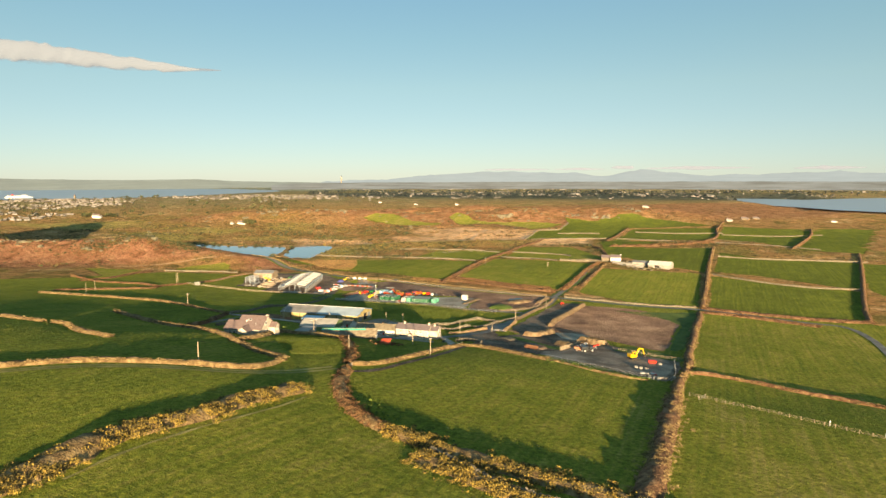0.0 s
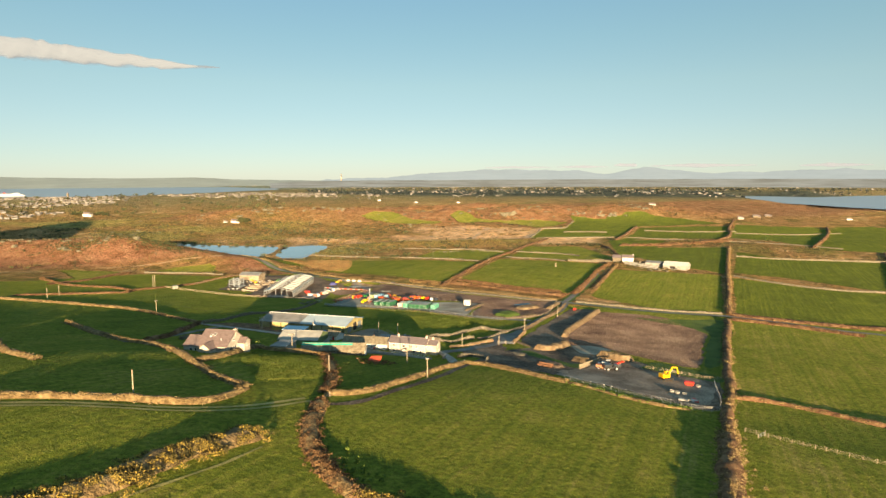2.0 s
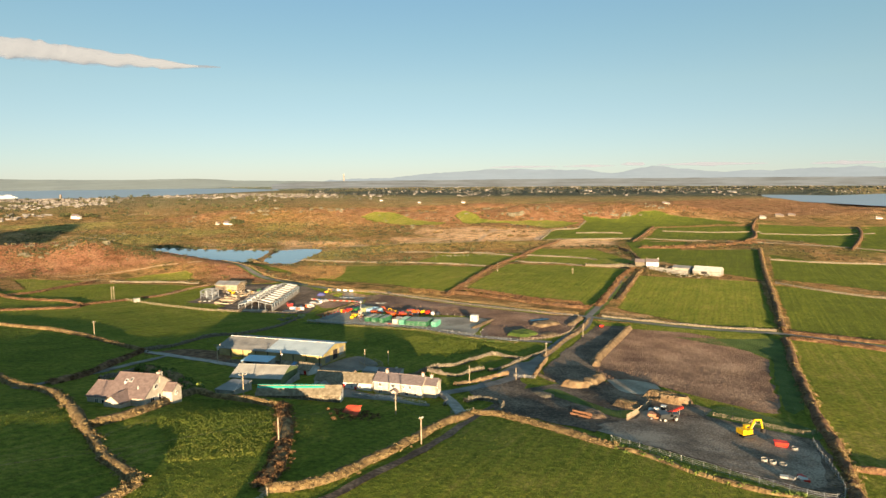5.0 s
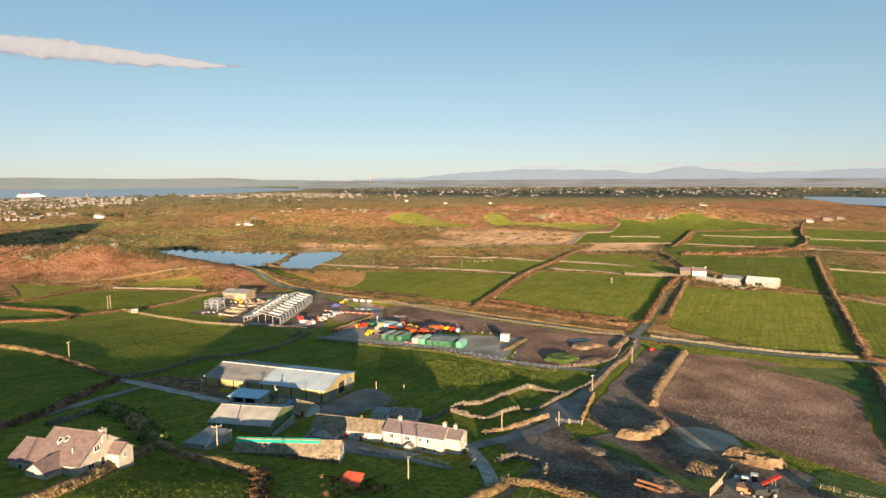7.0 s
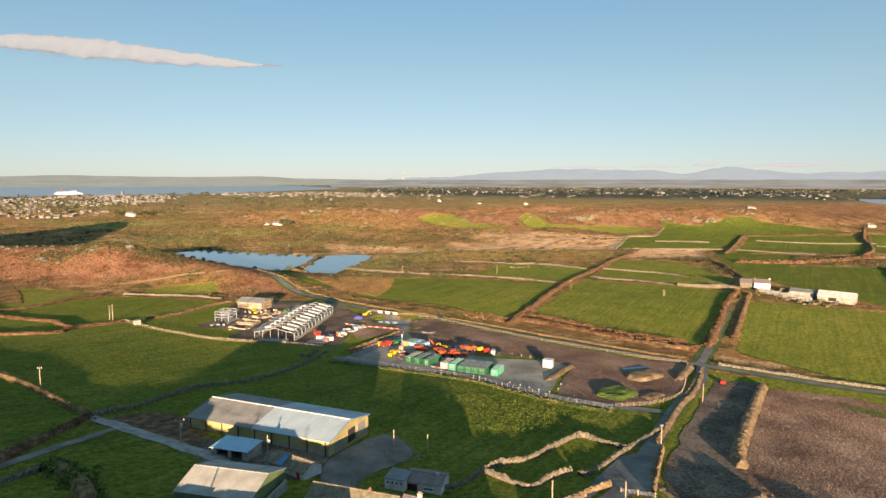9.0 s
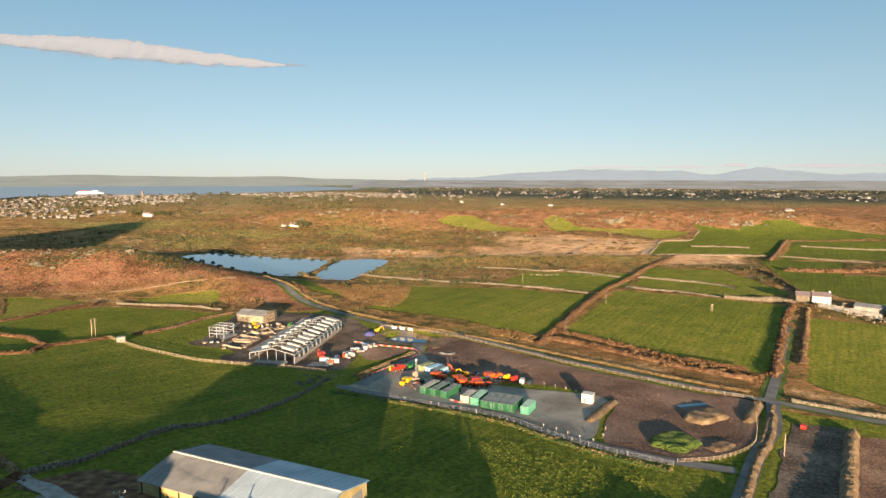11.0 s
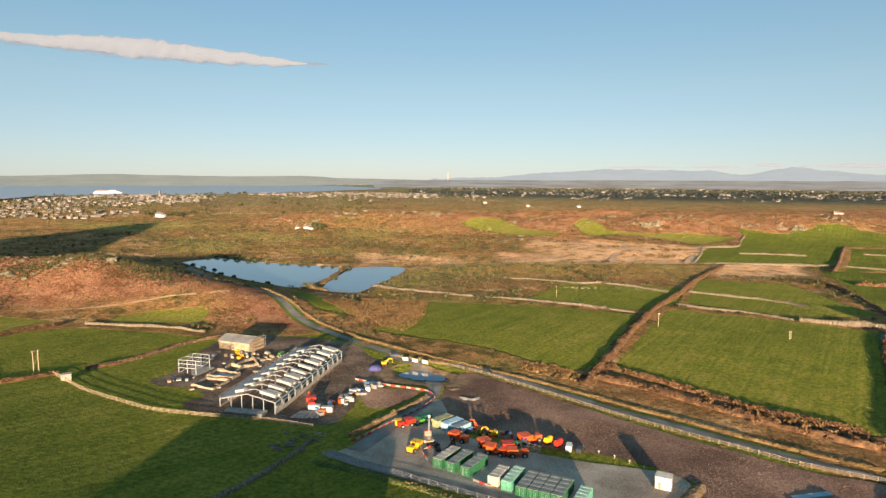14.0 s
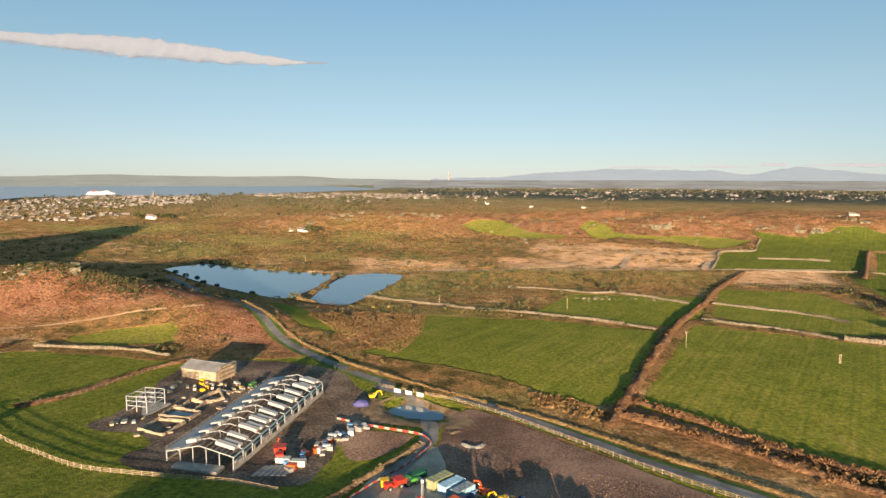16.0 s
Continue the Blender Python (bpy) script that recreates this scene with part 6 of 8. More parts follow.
# ---- vehicles and plant ----
M["tyre"] = plain("black rubber", (.025, .025, .025), rough=.9)
M["red"] = plain("red plant paint", (.50, .035, .02), rough=.4)
M["orange"] = plain("orange-red plant paint", (.62, .10, .02), rough=.4)
M["plantyellow"] = plain("yellow plant paint", (.72, .42, .015), rough=.4)
M["tractorgreen"] = plain("green tractor paint", (.05, .25, .04), rough=.4)
M["vehwhite"] = plain("white vehicle paint", (.58, .58, .57), rough=.3)
M["vehdark"] = plain("dark vehicle paint", (.04, .045, .05), rough=.3)
M["vehblue"] = plain("blue vehicle paint", (.05, .10, .28), rough=.35)
M["purple"] = plain("purple-blue tarpaulin", (.06, .065, .20), rough=.7)


def wheel(parent, x, y, r, w):
    o = Geo().bar((x - w / 2, y, r), (x + w / 2, y, r), 2 * r, 2 * r, 14).ob("wheel", M["tyre"], parent)
    Geo().bar((x - w / 2 - .02, y, r), (x + w / 2 + .02, y, r), r, r, 10).ob("rim", M["steel"], o)
    return o


def dumper(x, y, turn, paint, label, s=1.0):
    """Site dumper: chassis, tipping skip, roll frame, four wheels."""
    t = thing("site_dumper", x, y, turn, label, "dumper", "site dumpers")
    t.scale = (s, s, s)
    Geo().box(0, 0, .6, 1.5, 4.4, .5).box(0, -1.5, 1.0, 1.6, 1.5, .7).ob("chassis", paint, t)
    Geo().prism([(-1.1, 1.1), (1.1, 1.1), (1.3, 2.1), (-1.3, 2.1)], .2, 2.6).ob("skip", paint, t)
    Geo().bar((-.7, -.6, 1.6), (-.7, -.6, 3.0), .1).bar((.7, -.6, 1.6), (.7, -.6, 3.0), .1).bar((-.7, -.6, 3.0), (.7, -.6, 3.0), .1).ob("roll_frame", M["tyre"], t)
    Geo().box(0, -.5, 1.5, .6, .6, .5).ob("seat", M["tyre"], t)
    for px in (-.95, .95):
        for py in (-1.4, 1.4):
            wheel(t, px, py, .62, .45)
    return t


def tractor(x, y, turn, paint, label, loader=False):
    t = thing("tractor", x, y, turn, label, "tractor")
    Geo().box(0, 1.3, .9, .95, 2.2, .9).box(0, -.5, .7, 1.1, 1.8, .8).ob("body", paint, t)
    Geo().box(0, -.6, 1.5, 1.5, 1.5, 1.2).ob("cab", M["glass"], t)
    Geo().box(0, -.6, 2.7, 1.7, 1.7, .12).ob("cab_roof", paint, t)
    for px in (-.9, .9):
        wheel(t, px, -.8, .85, .5)
        wheel(t, px * .85, 1.8, .55, .35)
    if loader:
        Geo().bar((-.6, .4, 1.7), (-.6, 3.4, 1.0), .16).bar((.6, .4, 1.7), (.6, 3.4, 1.0), .16).ob("loader_arm", paint, t)
        Geo().prism([(-1.1, .3), (1.1, .3), (1.1, 1.1), (-1.1, 1.1)], 3.3, 4.1).ob("bucket", M["steel"], t)
    return t


def van(x, y, turn, paint, label, l=4.6, h=1.9, name="van"):
    t = thing(name, x, y, turn, label, "vehicle")
    Geo().prism([(-l / 2, .35), (l / 2, .35), (l / 2, .95), (l / 2 - .9, 1.05), (l / 2 - 1.6, h), (-l / 2 + .1, h), (-l / 2, 1.0)], -.9, .9).ob("body", paint, t)
    Geo().prism([(l / 2 - 1.62, h - .08), (l / 2 - .95, 1.12), (l / 2 - 1.9, 1.12), (l / 2 - 1.95, h - .08)], -.92, .92).ob("windows", M["glass"], t)
    for px in (-l / 2 + .8, l / 2 - .85):
        for py in (-.85, .85):
            o = Geo().bar((px, py - .1, .33), (px, py + .1, .33), .66, .66, 12).ob("wheel", M["tyre"], t)
    return t


def excavator(x, y, turn, paint, label, s=1.0, reach=1.0):
    t = thing("excavator", x, y, turn, label, "excavator")
    t.scale = (s, s, s)
    for px in (-1.1, 1.1):
        tr_ = Geo().prism([(-1.9, .1), (1.9, .1), (2.2, .45), (1.9, .85), (-1.9, .85), (-2.2, .45)], px - .3, px + .3)
        o = tr_.ob("track", M["tyre"], t)
        o.rotation_euler = (0, 0, radians(90))
    Geo().box(0, 0, .8, 1.4, 1.6, .35).ob("turntable", M["tyre"], t)
    up = Geo().box(0, -.8, 1.15, 2.6, 3.0, 1.1).box(0, -1.9, 1.2, 2.5, .9, 1.3).ob("superstructure", paint, t)
    cb = Geo().box(-.75, .6, 1.2, 1.0, 1.5, 1.75).ob("cab", paint, t)
    Geo().box(-.75, .75, 1.9, 1.04, 1.3, .85).ob("windows", M["glass"], cb)
    Geo().bar((.2, .7, 1.6), (.2, 2.2, 4.4), .36, .5).bar((.2, 2.2, 4.4), (.2, 4.2 * reach, 4.1), .32, .42).ob("boom", paint, t)
    Geo().bar((.2, 4.1 * reach, 4.3), (.2, 4.9 * reach, 1.6), .26, .34).ob("stick", paint, t)
    Geo().prism([(-.35, .8), (.75, .8), (.75, 1.7), (.1, 1.7)], 4.5 * reach, 5.4 * reach).ob("bucket", M["shadowgap"], t)
    Geo().bar((.2, .9, 1.5), (.2, 2.6, 3.6), .14, .14, 8).ob("ram", M["steel"], t)
    return t


def crate(x, y, turn, mat, sx, sy, sz, name="crate", label="stacked building material crate", category="crate", z=None):
    t = thing(name, x, y, turn, label, category, "site stores", z=z)
    Geo().box(0, 0, .12, sx, sy, sz - .12).ob("load", mat, t)
    Geo().box(-sx * .35, 0, 0, .12, sy, .12).box(sx * .35, 0, 0, .12, sy, .12).ob("bearers", M["timber"], t)
    return t


def drum(x, y, turn, mat, r, w, label="cable reel lying among the stores"):
    t = thing("cable_reel", x, y, turn, label, "reel", "site stores")
    Geo().bar((0, -w / 2, r), (0, w / 2, r), r * 1.2, r * 1.2, 12).ob("core", M["tyre"], t)
    for s in (-1, 1):
        Geo().bar((0, s * w / 2 - .06, r), (0, s * w / 2 + .06, r), 2 * r, 2 * r, 14).ob("flange", mat, t)
    return t


dumper(-7.6, 507.2, 30, M["orange"], "orange site dumper in the compound", 1.5)
dumper(-4.6, 503.8, 70, M["orange"], "orange site dumper in the compound", 1.5)
dumper(-.6, 505.0, 10, M["red"], "red site dumper in the compound", 1.5)
dumper(2.4, 503.2, 100, M["orange"], "orange site dumper in the compound", 1.4)
dumper(-17.2, 513.6, 60, M["orange"], "orange site dumper parked alone", 1.4)
dumper(6.6, 515.6, 120, M["orange"], "orange-red site dumper beside a cage", 1.6)
dumper(-37.6, 524.2, -50, M["red"], "red dumper with yellow load", 1.3)
crate(-40.4, 525.4, 20, M["plantyellow"], 2.4, 2.4, 2.2, "fuel_bowser", "square yellow fuel bowser", "tank")
tractor(-33.4, 527.0, -50, M["tractorgreen"], "green tractor with trailer", True)
crate(-32.0, 532.0, -40, M["green"], 2.6, 5.6, 2.0, "skip_trailer", "green high-sided tipping trailer", "trailer")
tractor(1.6, 509.0, 50, M["tractorgreen"], "green tractor among the plant")
tractor(3.8, 511.6, 80, M["vehblue"], "blue tractor among the plant")
excavator(-6.8, 519.5, 110, M["plantyellow"], "small yellow excavator with folded arm", .8)
excavator(-11.6, 524.0, 60, M["orange"], "small orange excavator among the stores", .8)
dumper(-31.0, 503.2, -20, M["plantyellow"], "yellow site dumper by the barrier", 1.3)
for k, (c, x, y) in enumerate(((M["plantyellow"], 12.4, 515.4), (M["red"], 15.6, 513.4))):
    t = thing("water_bowser", x, y, -32, ("yellow" if k == 0 else "red") + " round water bowser on wheels", "tank")
    Geo().bar((0, -1.5, 1.5), (0, 1.5, 1.5), 2.1, 2.1, 16).ob("tank", c, t)
    Geo().box(0, 0, .4, 1.4, 3.4, .25).ob("chassis", M["tyre"], t)
    for px in (-.9, .9):
        wheel(t, px, 0, .45, .3)
van(18.9, 511.2, 80, M["vehwhite"], "white van parked in the compound", 5.2, 2.2)
van(22.4, 510.0, 70, M["vehdark"], "dark pickup parked in the compound", 4.8, 1.7, "pickup")
van(-12, 592.6, -37, M["vehdark"], "dark car driving along the lane", 4.3, 1.5, "car")
van(116.5, 470.5, 62, M["red"], "red car parked beside the lane", 4.2, 1.5, "car")

hut = thing("site_hut", -178, 536.4, 40, "small pale flat-roofed hut at the fence corner", "hut")
Geo().box(0, 0, -.4, 3.6, 2.6, 2.7).ob("wall", M["concrete"], hut)
Geo().box(0, 0, 2.3, 3.9, 2.9, .16).ob("roof", M["tinroof"], hut)
opening(hut, 0, -1.3, 0, .9, 1.9, -90, "door", M["greyroof"], M["frame"], 0)

rig = thing("drill_rig", -27.6, 512.4, 15, "drilling rig with upright mast", "drill rig")
Geo().box(0, 0, .4, 2.6, 6.0, .8).box(0, 2.0, 1.2, 2.2, 1.6, 1.6).ob("chassis", M["tan"], rig)
g = Geo()
for px, py in ((-.3, -1.9), (.3, -1.9), (.3, -1.3), (-.3, -1.3)):
    g.bar((px, py, 1.0), (px * .6, -1.6 + (py + 1.6) * .6, 9.2), .09)
for k in range(9):
    g.bar((-.3, -1.9, 1.2 + k * .9), (.3, -1.9, 1.9 + k * .9), .06).bar((.3, -1.3, 1.2 + k * .9), (-.3, -1.3, 1.9 + k * .9), .06)
g.ob("mast", M["steel"], rig, "galvanised lattice mast")
Geo().box(0, -1.6, 8.9, .7, .7, .7).ob("crown", M["vehwhite"], rig)
Geo().box(0, 2.0, 2.8, 2.0, 1.4, .15).ob("cab_roof", M["red"], rig)
for px in (-1.5, 1.5):
    Geo().bar((px, -2.2, 0), (px, -2.2, 1.2), .3, .3).ob("jack", M["steel"], rig)

cg = thing("steel_cage", 6.4, 509.0, -30, "galvanised steel stillage rack", "rack")
g = Geo()
for px in (-3, -1, 1, 3):
    for py in (-1.2, 1.2):
        g.bar((px, py, 0), (px, py, 1.8), .08, .08)
for z in (.3, 1.0, 1.75):
    for py in (-1.2, 1.2):
        g.bar((-3, py, z), (3, py, z), .07, .07)
    for px in (-3, -1, 1, 3):
        g.bar((px, -1.2, z), (px, 1.2, z), .07, .07)
g.ob("cage", M["steel"], cg)

# stores beside the containers
rr = random.Random(11)
STORE_COLOURS = [M["orange"], M["blue"], M["vehwhite"], M["tan"], M["skyblue"], M["red"], M["plantyellow"], M["timber"], M["tractorgreen"], M["purple"]]
for k in range(34):
    u, v = rr.random(), rr.random()
    x, y = -18 + 27 * u + 2 * v, 523.5 - 9.5 * u + 4.5 * (v - .3)
    m = STORE_COLOURS[rr.randrange(len(STORE_COLOURS))]
    if rr.random() < .4:
        drum(x, y, rr.uniform(0, 180), m, rr.uniform(.5, 1.0), rr.uniform(.6, 1.1))
    else:
        crate(x, y, rr.uniform(0, 90), m, rr.uniform(.9, 1.8), rr.uniform(.9, 2.2), rr.uniform(.6, 1.7))
for k in range(9):
    crate(-21 + rr.uniform(-6, 4), 507 + rr.uniform(-3, 3), rr.uniform(0, 90), M["shadowgap"] if k % 2 else M["tyre"], 1.6, 2.6, .8, "pipe_stack", "dark stacked pipes behind the containers", "pipes")
# stores beside the hall
for k in range(46):
    u, v = rr.random(), rr.random()
    x, y = -75 + 15 * u + 4 * v, 535 + 36 * u - 10 * v + 5 * v * u
    m = rr.choice([M["pack"], M["vehwhite"], M["greyroof"], M["timber"], M["pack"], M["orange"], M["blue"], M["concrete"]])
    crate(x, y, rr.uniform(-10, 100), m, rr.uniform(.9, 2.0), rr.uniform(1.0, 3.2), rr.uniform(.7, 1.9), "material_pallet", "pallet of wrapped building material", "pallet")
for k in range(2):
    crate(-74.5 + k * 5.2, 534.5 - .8 * k, 3, M["pack"], 4.4, 2.2, 2.0, "sheet_pack", "large white wrapped pack on the ground", "building material")
for k in range(6):
    crate(-79 + k * 1.6, 527 + .5 * k, -12 + 2 * k, M["greyroof"], 1.2, 7.0, .5, "steel_bundle", "bundle of grey steel sections", "steel")
excavator(-79.5, 545, 40, M["orange"], "orange mini digger beside the hall", .6)
dumper(-77.0, 538.0, 20, M["red"], "red telehandler beside the hall", 1.5)
tractor(-112, 598, 60, M["tractorgreen"], "green dumper behind the hall")
for k in range(30):
    crate(-146 + rr.uniform(0, 44), 588 + rr.uniform(0, 14), rr.uniform(0, 90), rr.choice([M["tan"], M["timber"], M["concrete"], M["pack"], M["plantyellow"]]), 1.2, 1.8, 1.1, "block_pallet", "pallet of building blocks", "pallet")
for k in range(34):
    x, y = rr.uniform(-146, -112), rr.uniform(540, 600)
    if outside([(-146, 560), (-132, 560), (-132, 576), (-146, 576)], np.array([x]), np.array([y]))[0] > 1:
        crate(x, y, rr.uniform(0, 90), rr.choice([M["tan"], M["concrete"], M["timber"], M["tan"], M["pack"], M["greyroof"]]), rr.uniform(.8, 2.0), rr.uniform(.8, 3.0), rr.uniform(.3, .9), "site_rubble", "low stack of pale building rubble", "rubble")
pt = thing("covered_stack", -63.5, 588, 20, "purple tarpaulin over stacked material", "tarpaulin")
Geo().lump(0, 0, .6, 3.4, 2.2, 1.9, 4, .12, 10, 6).ob("tarpaulin", M["purple"], pt)
excavator(-60.5, 596, -70, M["plantyellow"], "yellow excavator by the site entrance", .75)
for k in range(3):
    sg = thing("site_board", -52 + k * 5.0, 603 - 1.6 * k, 68, "blank white site hoarding board", "sign")
    Geo().box(0, 0, .6, .08, 3.2, 1.6).ob("board", M["vehwhite"], sg)
    Geo().box(0, -1.2, -.4, .12, .12, 1.4).box(0, 1.2, -.4, .12, .12, 1.4).ob("legs", M["timber"], sg)


M["barred"] = plain("faded red plastic", (.34, .045, .035), rough=.6)
# red and white road barriers
def barrier_run(pts, step=2.1):
    line = smooth_line(pts, step)
    d = np.gradient(line, axis=0)
    for k in range(len(line)):
        an = math.degrees(math.atan2(d[k, 1], d[k, 0]))
        t = thing("road_barrier", line[k, 0], line[k, 1], an, ("red" if k % 2 else "white") + " plastic water-filled road barrier", "barrier", "haul road barriers")
        Geo().prism([(-1.0, 0), (1.0, 0), (1.0, .8), (-1.0, .8)], -.08, .08).prism([(-.95, 0), (.95, 0), (.9, .2), (-.9, .2)], -.22, .22).ob("body", M["barred"] if k % 2 else M["concrete"], t)


barrier_run([(-68, 573), (-59, 570), (-51, 568), (-42, 566), (-36, 564), (-32, 559), (-32, 554), (-36, 541), (-42, 530), (-47, 519), (-52, 508)])
barrier_run([(-26, 497), (-28, 503), (-25, 508)])
barrier_run([(-9.5, 482.5), (-6, 480)])
bank([(-35, 556), (-38, 548), (-42, 540), (-46, 531), (-50, 522), (-55, 512)], 2.4, 1.2, M["spoil"], "tan soil bund beside the haul road", **DRYB)


for x, y in ((19, 514.5), (23.5, 511.8), (28, 508.5), (32.5, 505.5), (36.5, 502), (40, 498), (43.5, 494.5), (24, 456), (28, 452.5), (31.5, 449.5), (35, 446.5), (39, 444), (43, 449), (45, 456)):
    bp_ = thing("bollard", x, y, 0, "timber bollard with white rounded cap", "bollard", "compound edge bollards")
    Geo().bar((0, 0, -.3), (0, 0, 1.0), .2, .2, 8).ob("post", M["timber"], bp_)
    Geo().lump(0, 0, 1.05, .26, .26, .22, 3, .02, 8, 5).ob("cap", M["vehwhite"], bp_)


# ---- spoil ridges and heaps ----
def spoil(pts, w, h, label, mat=None, rough=.9, crust=None):
    return heap(pts, w, h, label, mat or M["spoil"], crust=crust)


spoil([(133, 470), (126, 458), (118, 443), (108, 425), (98, 406), (90, 390), (86, 378)], 5.0, 2.2, "long tan ridge of excavated soil")
spoil([(63, 345), (71, 344), (79, 353), (83, 362)], 6.5, 2.4, "tan angled bank of excavated soil")
spoil([(112, 484), (100, 458), (86, 434), (74, 410), (66, 394)], 3.6, 1.3, "grassy roadside soil ridge")
spoil([(66, 388), (58, 366), (62, 350)], 3.0, .9, "low soil bund at the strip edge")
spoil([(91, 332.5), (98, 328), (105, 323.5)], 9.5, 3.0, "large sandy stockpile with steep faces", crust=M["bank"])
spoil([(76, 321), (80, 318.5), (84, 316)], 9.0, 2.3, "sandy stockpile beside the fence", crust=M["bank"])
spoil([(51, 335), (54, 331), (55, 326)], 7.0, .9, "low mound of broken stone rubble", M["stone"])
spoil([(59, 317), (64, 310), (66, 302)], 8.0, 1.2, "low mound of brown soil", M["mud"])
spoil([(77, 468), (84, 475), (92, 480)], 11.0, 1.7, "broad sandy mound on the stripped ground")
spoil([(75, 443), (80, 447), (85, 451)], 7.0, 1.0, "low sandy tray of earth")
crate(83, 487, 20, M["bluesteel"], 12.0, 2.0, .5, "blue_sheet", "blue sheeting laid over stored material", "sheet")
spoil([(60, 441), (66, 448), (73, 452)], 14.0, 1.8, "weedy green mound of earth", M["newgrass"])
spoil([(97, 471), (104, 483), (111, 495)], 5.0, 1.6, "tan soil bund by the lane")
spoil([(86, 435), (101, 464), (116, 494)], 2.8, 1.3, "long tan earth bank beside the lane")
spoil([(40, 463), (48, 479), (55, 490)], 5.0, 1.1, "tan grassy bund at the compound edge")
spoil([(-22, 560), (-17, 556), (-13, 560)], 4.0, .9, "low mound of pale stone", M["concrete"])
spoil([(-27, 566), (-22, 570)], 4.0, .8, "low mound of pale stone", M["spoil"])
spoil([(124, 283), (128, 290)], 4.0, 1.0, "low mound of grey rubble", M["stone"])
fence([(62, 431), (76, 436), (90, 448), (98, 464), (105, 484), (110, 497)], 1.4, 2.6, 3, .14, .05, "timber post fence round the stripped ground")
fence([(74, 301), (81, 310), (89, 321)], 2.0, 1.2, 3, .2, .1, "timber fence panel line by the stockpile")
fence([(104, 312), (116, 304), (128, 296), (134, 298)], 1.4, 2.8, 3, .12, .04, "wire fence beside the green strip")

excavator(107, 290.5, -75, M["plantyellow"], "yellow tracked excavator with raised arm", 1.15)
sk_ = thing("red_skip", 113.4, 283.4, -20, "red steel skip on the platform", "skip")
sk_.scale = (.72, .8, .9)
Geo().prism([(-2.0, 0), (2.0, 0), (2.6, 1.6), (-2.6, 1.6)], -1.2, 1.2).ob("body", M["red"], sk_)
Geo().bar((-2.6, -1.2, 1.6), (2.6, -1.2, 1.6), .12).bar((-2.6, 1.2, 1.6), (2.6, 1.2, 1.6), .12).ob("rim", M["red"], sk_)
for k, (x, y) in enumerate(((102, 268), (104, 266.5), (100.5, 269.5), (116, 281))):
    t = thing("concrete_ring", x, y, 0, "pale concrete manhole ring lying on stone", "pipe ring", "manhole rings")
    g = Geo()
    for q in range(14):
        an = 2 * math.pi * q / 14
        g.box(math.cos(an) * .8, math.sin(an) * .8, 0, .16, .38, .9, math.degrees(an))
    g.ob("ring", M["concrete"], t)
for k in range(7):
    crate(99 + rr.uniform(0, 8), 256 + rr.uniform(0, 5), rr.uniform(0, 90), rr.choice([M["concrete"], M["pack"], M["red"], M["greyroof"]]), 1.3, 1.8, .7, "block_stack", "stack of pale concrete blocks", "blocks")
dumper(84.5, 303.5, 60, M["terracotta"], "rusty tracked screening machine", 1.0)
dumper(88, 303.0, 100, M["vehdark"], "dark hauling machine beside the fence", 1.4)
tractor(89.0, 311.0, 60, M["vehwhite"], "white crushing machine with red arm", True)
cv = thing("conveyor", 93, 310.0, 20, "red sloping conveyor on the platform", "conveyor")
Geo().bar((-3, 0, 1.0), (3.4, 0, 2.2), .9, .5).ob("belt", M["red"], cv)
Geo().bar((1.6, -.5, -.3), (1.6, -.5, 1.9), .12).bar((1.6, .5, -.3), (1.6, .5, 1.9), .12).bar((-2, 0, -.3), (-2, 0, 1.2), .14).ob("legs", M["steel"], cv)
M["rust"] = plain("rusted steel", (.19, .095, .055), rough=.9, var=.3)
tl = thing("flat_trailer", 60, 303.5, -38, "rusty open trailer beside the track", "trailer")
Geo().box(0, 0, .5, 6.6, 1.8, .2).box(0, .85, .7, 6.6, .1, .9).box(0, -.85, .7, 6.6, .1, .5).ob("body", M["rust"], tl)
Geo().bar((-1, -1, .4), (-1, 1, .4), .8, .8, 12).ob("axle_wheels", M["tyre"], tl)


# ---- standing grass ----
M["rush"] = ramp_mat("dead rushes", [(.085, .05, .022), (.17, .105, .045), (.26, .175, .08)], scale=.1, island=.6, bump=0, rough=.9)


def tussocks(name, label, poly, n, r=.7, per=16, size=.35, mat=None, seed=1):
    lo, hi = np.min(poly, 0), np.max(poly, 0)
    rs = np.random.RandomState(seed)
    p = rs.uniform(lo, hi, (n * 3, 2))
    p = p[outside(poly, p[:, 0], p[:, 1]) < 0][:n]
    c = np.column_stack([p, heights(p[:, 0], p[:, 1]) + .15])
    return tagged(tufts(c, rs.uniform(.5, 1.4, len(c)) * r, per, size, seed, up=.8).ob(name, mat or M["rush"]), label, "rushes", "", "stuff")


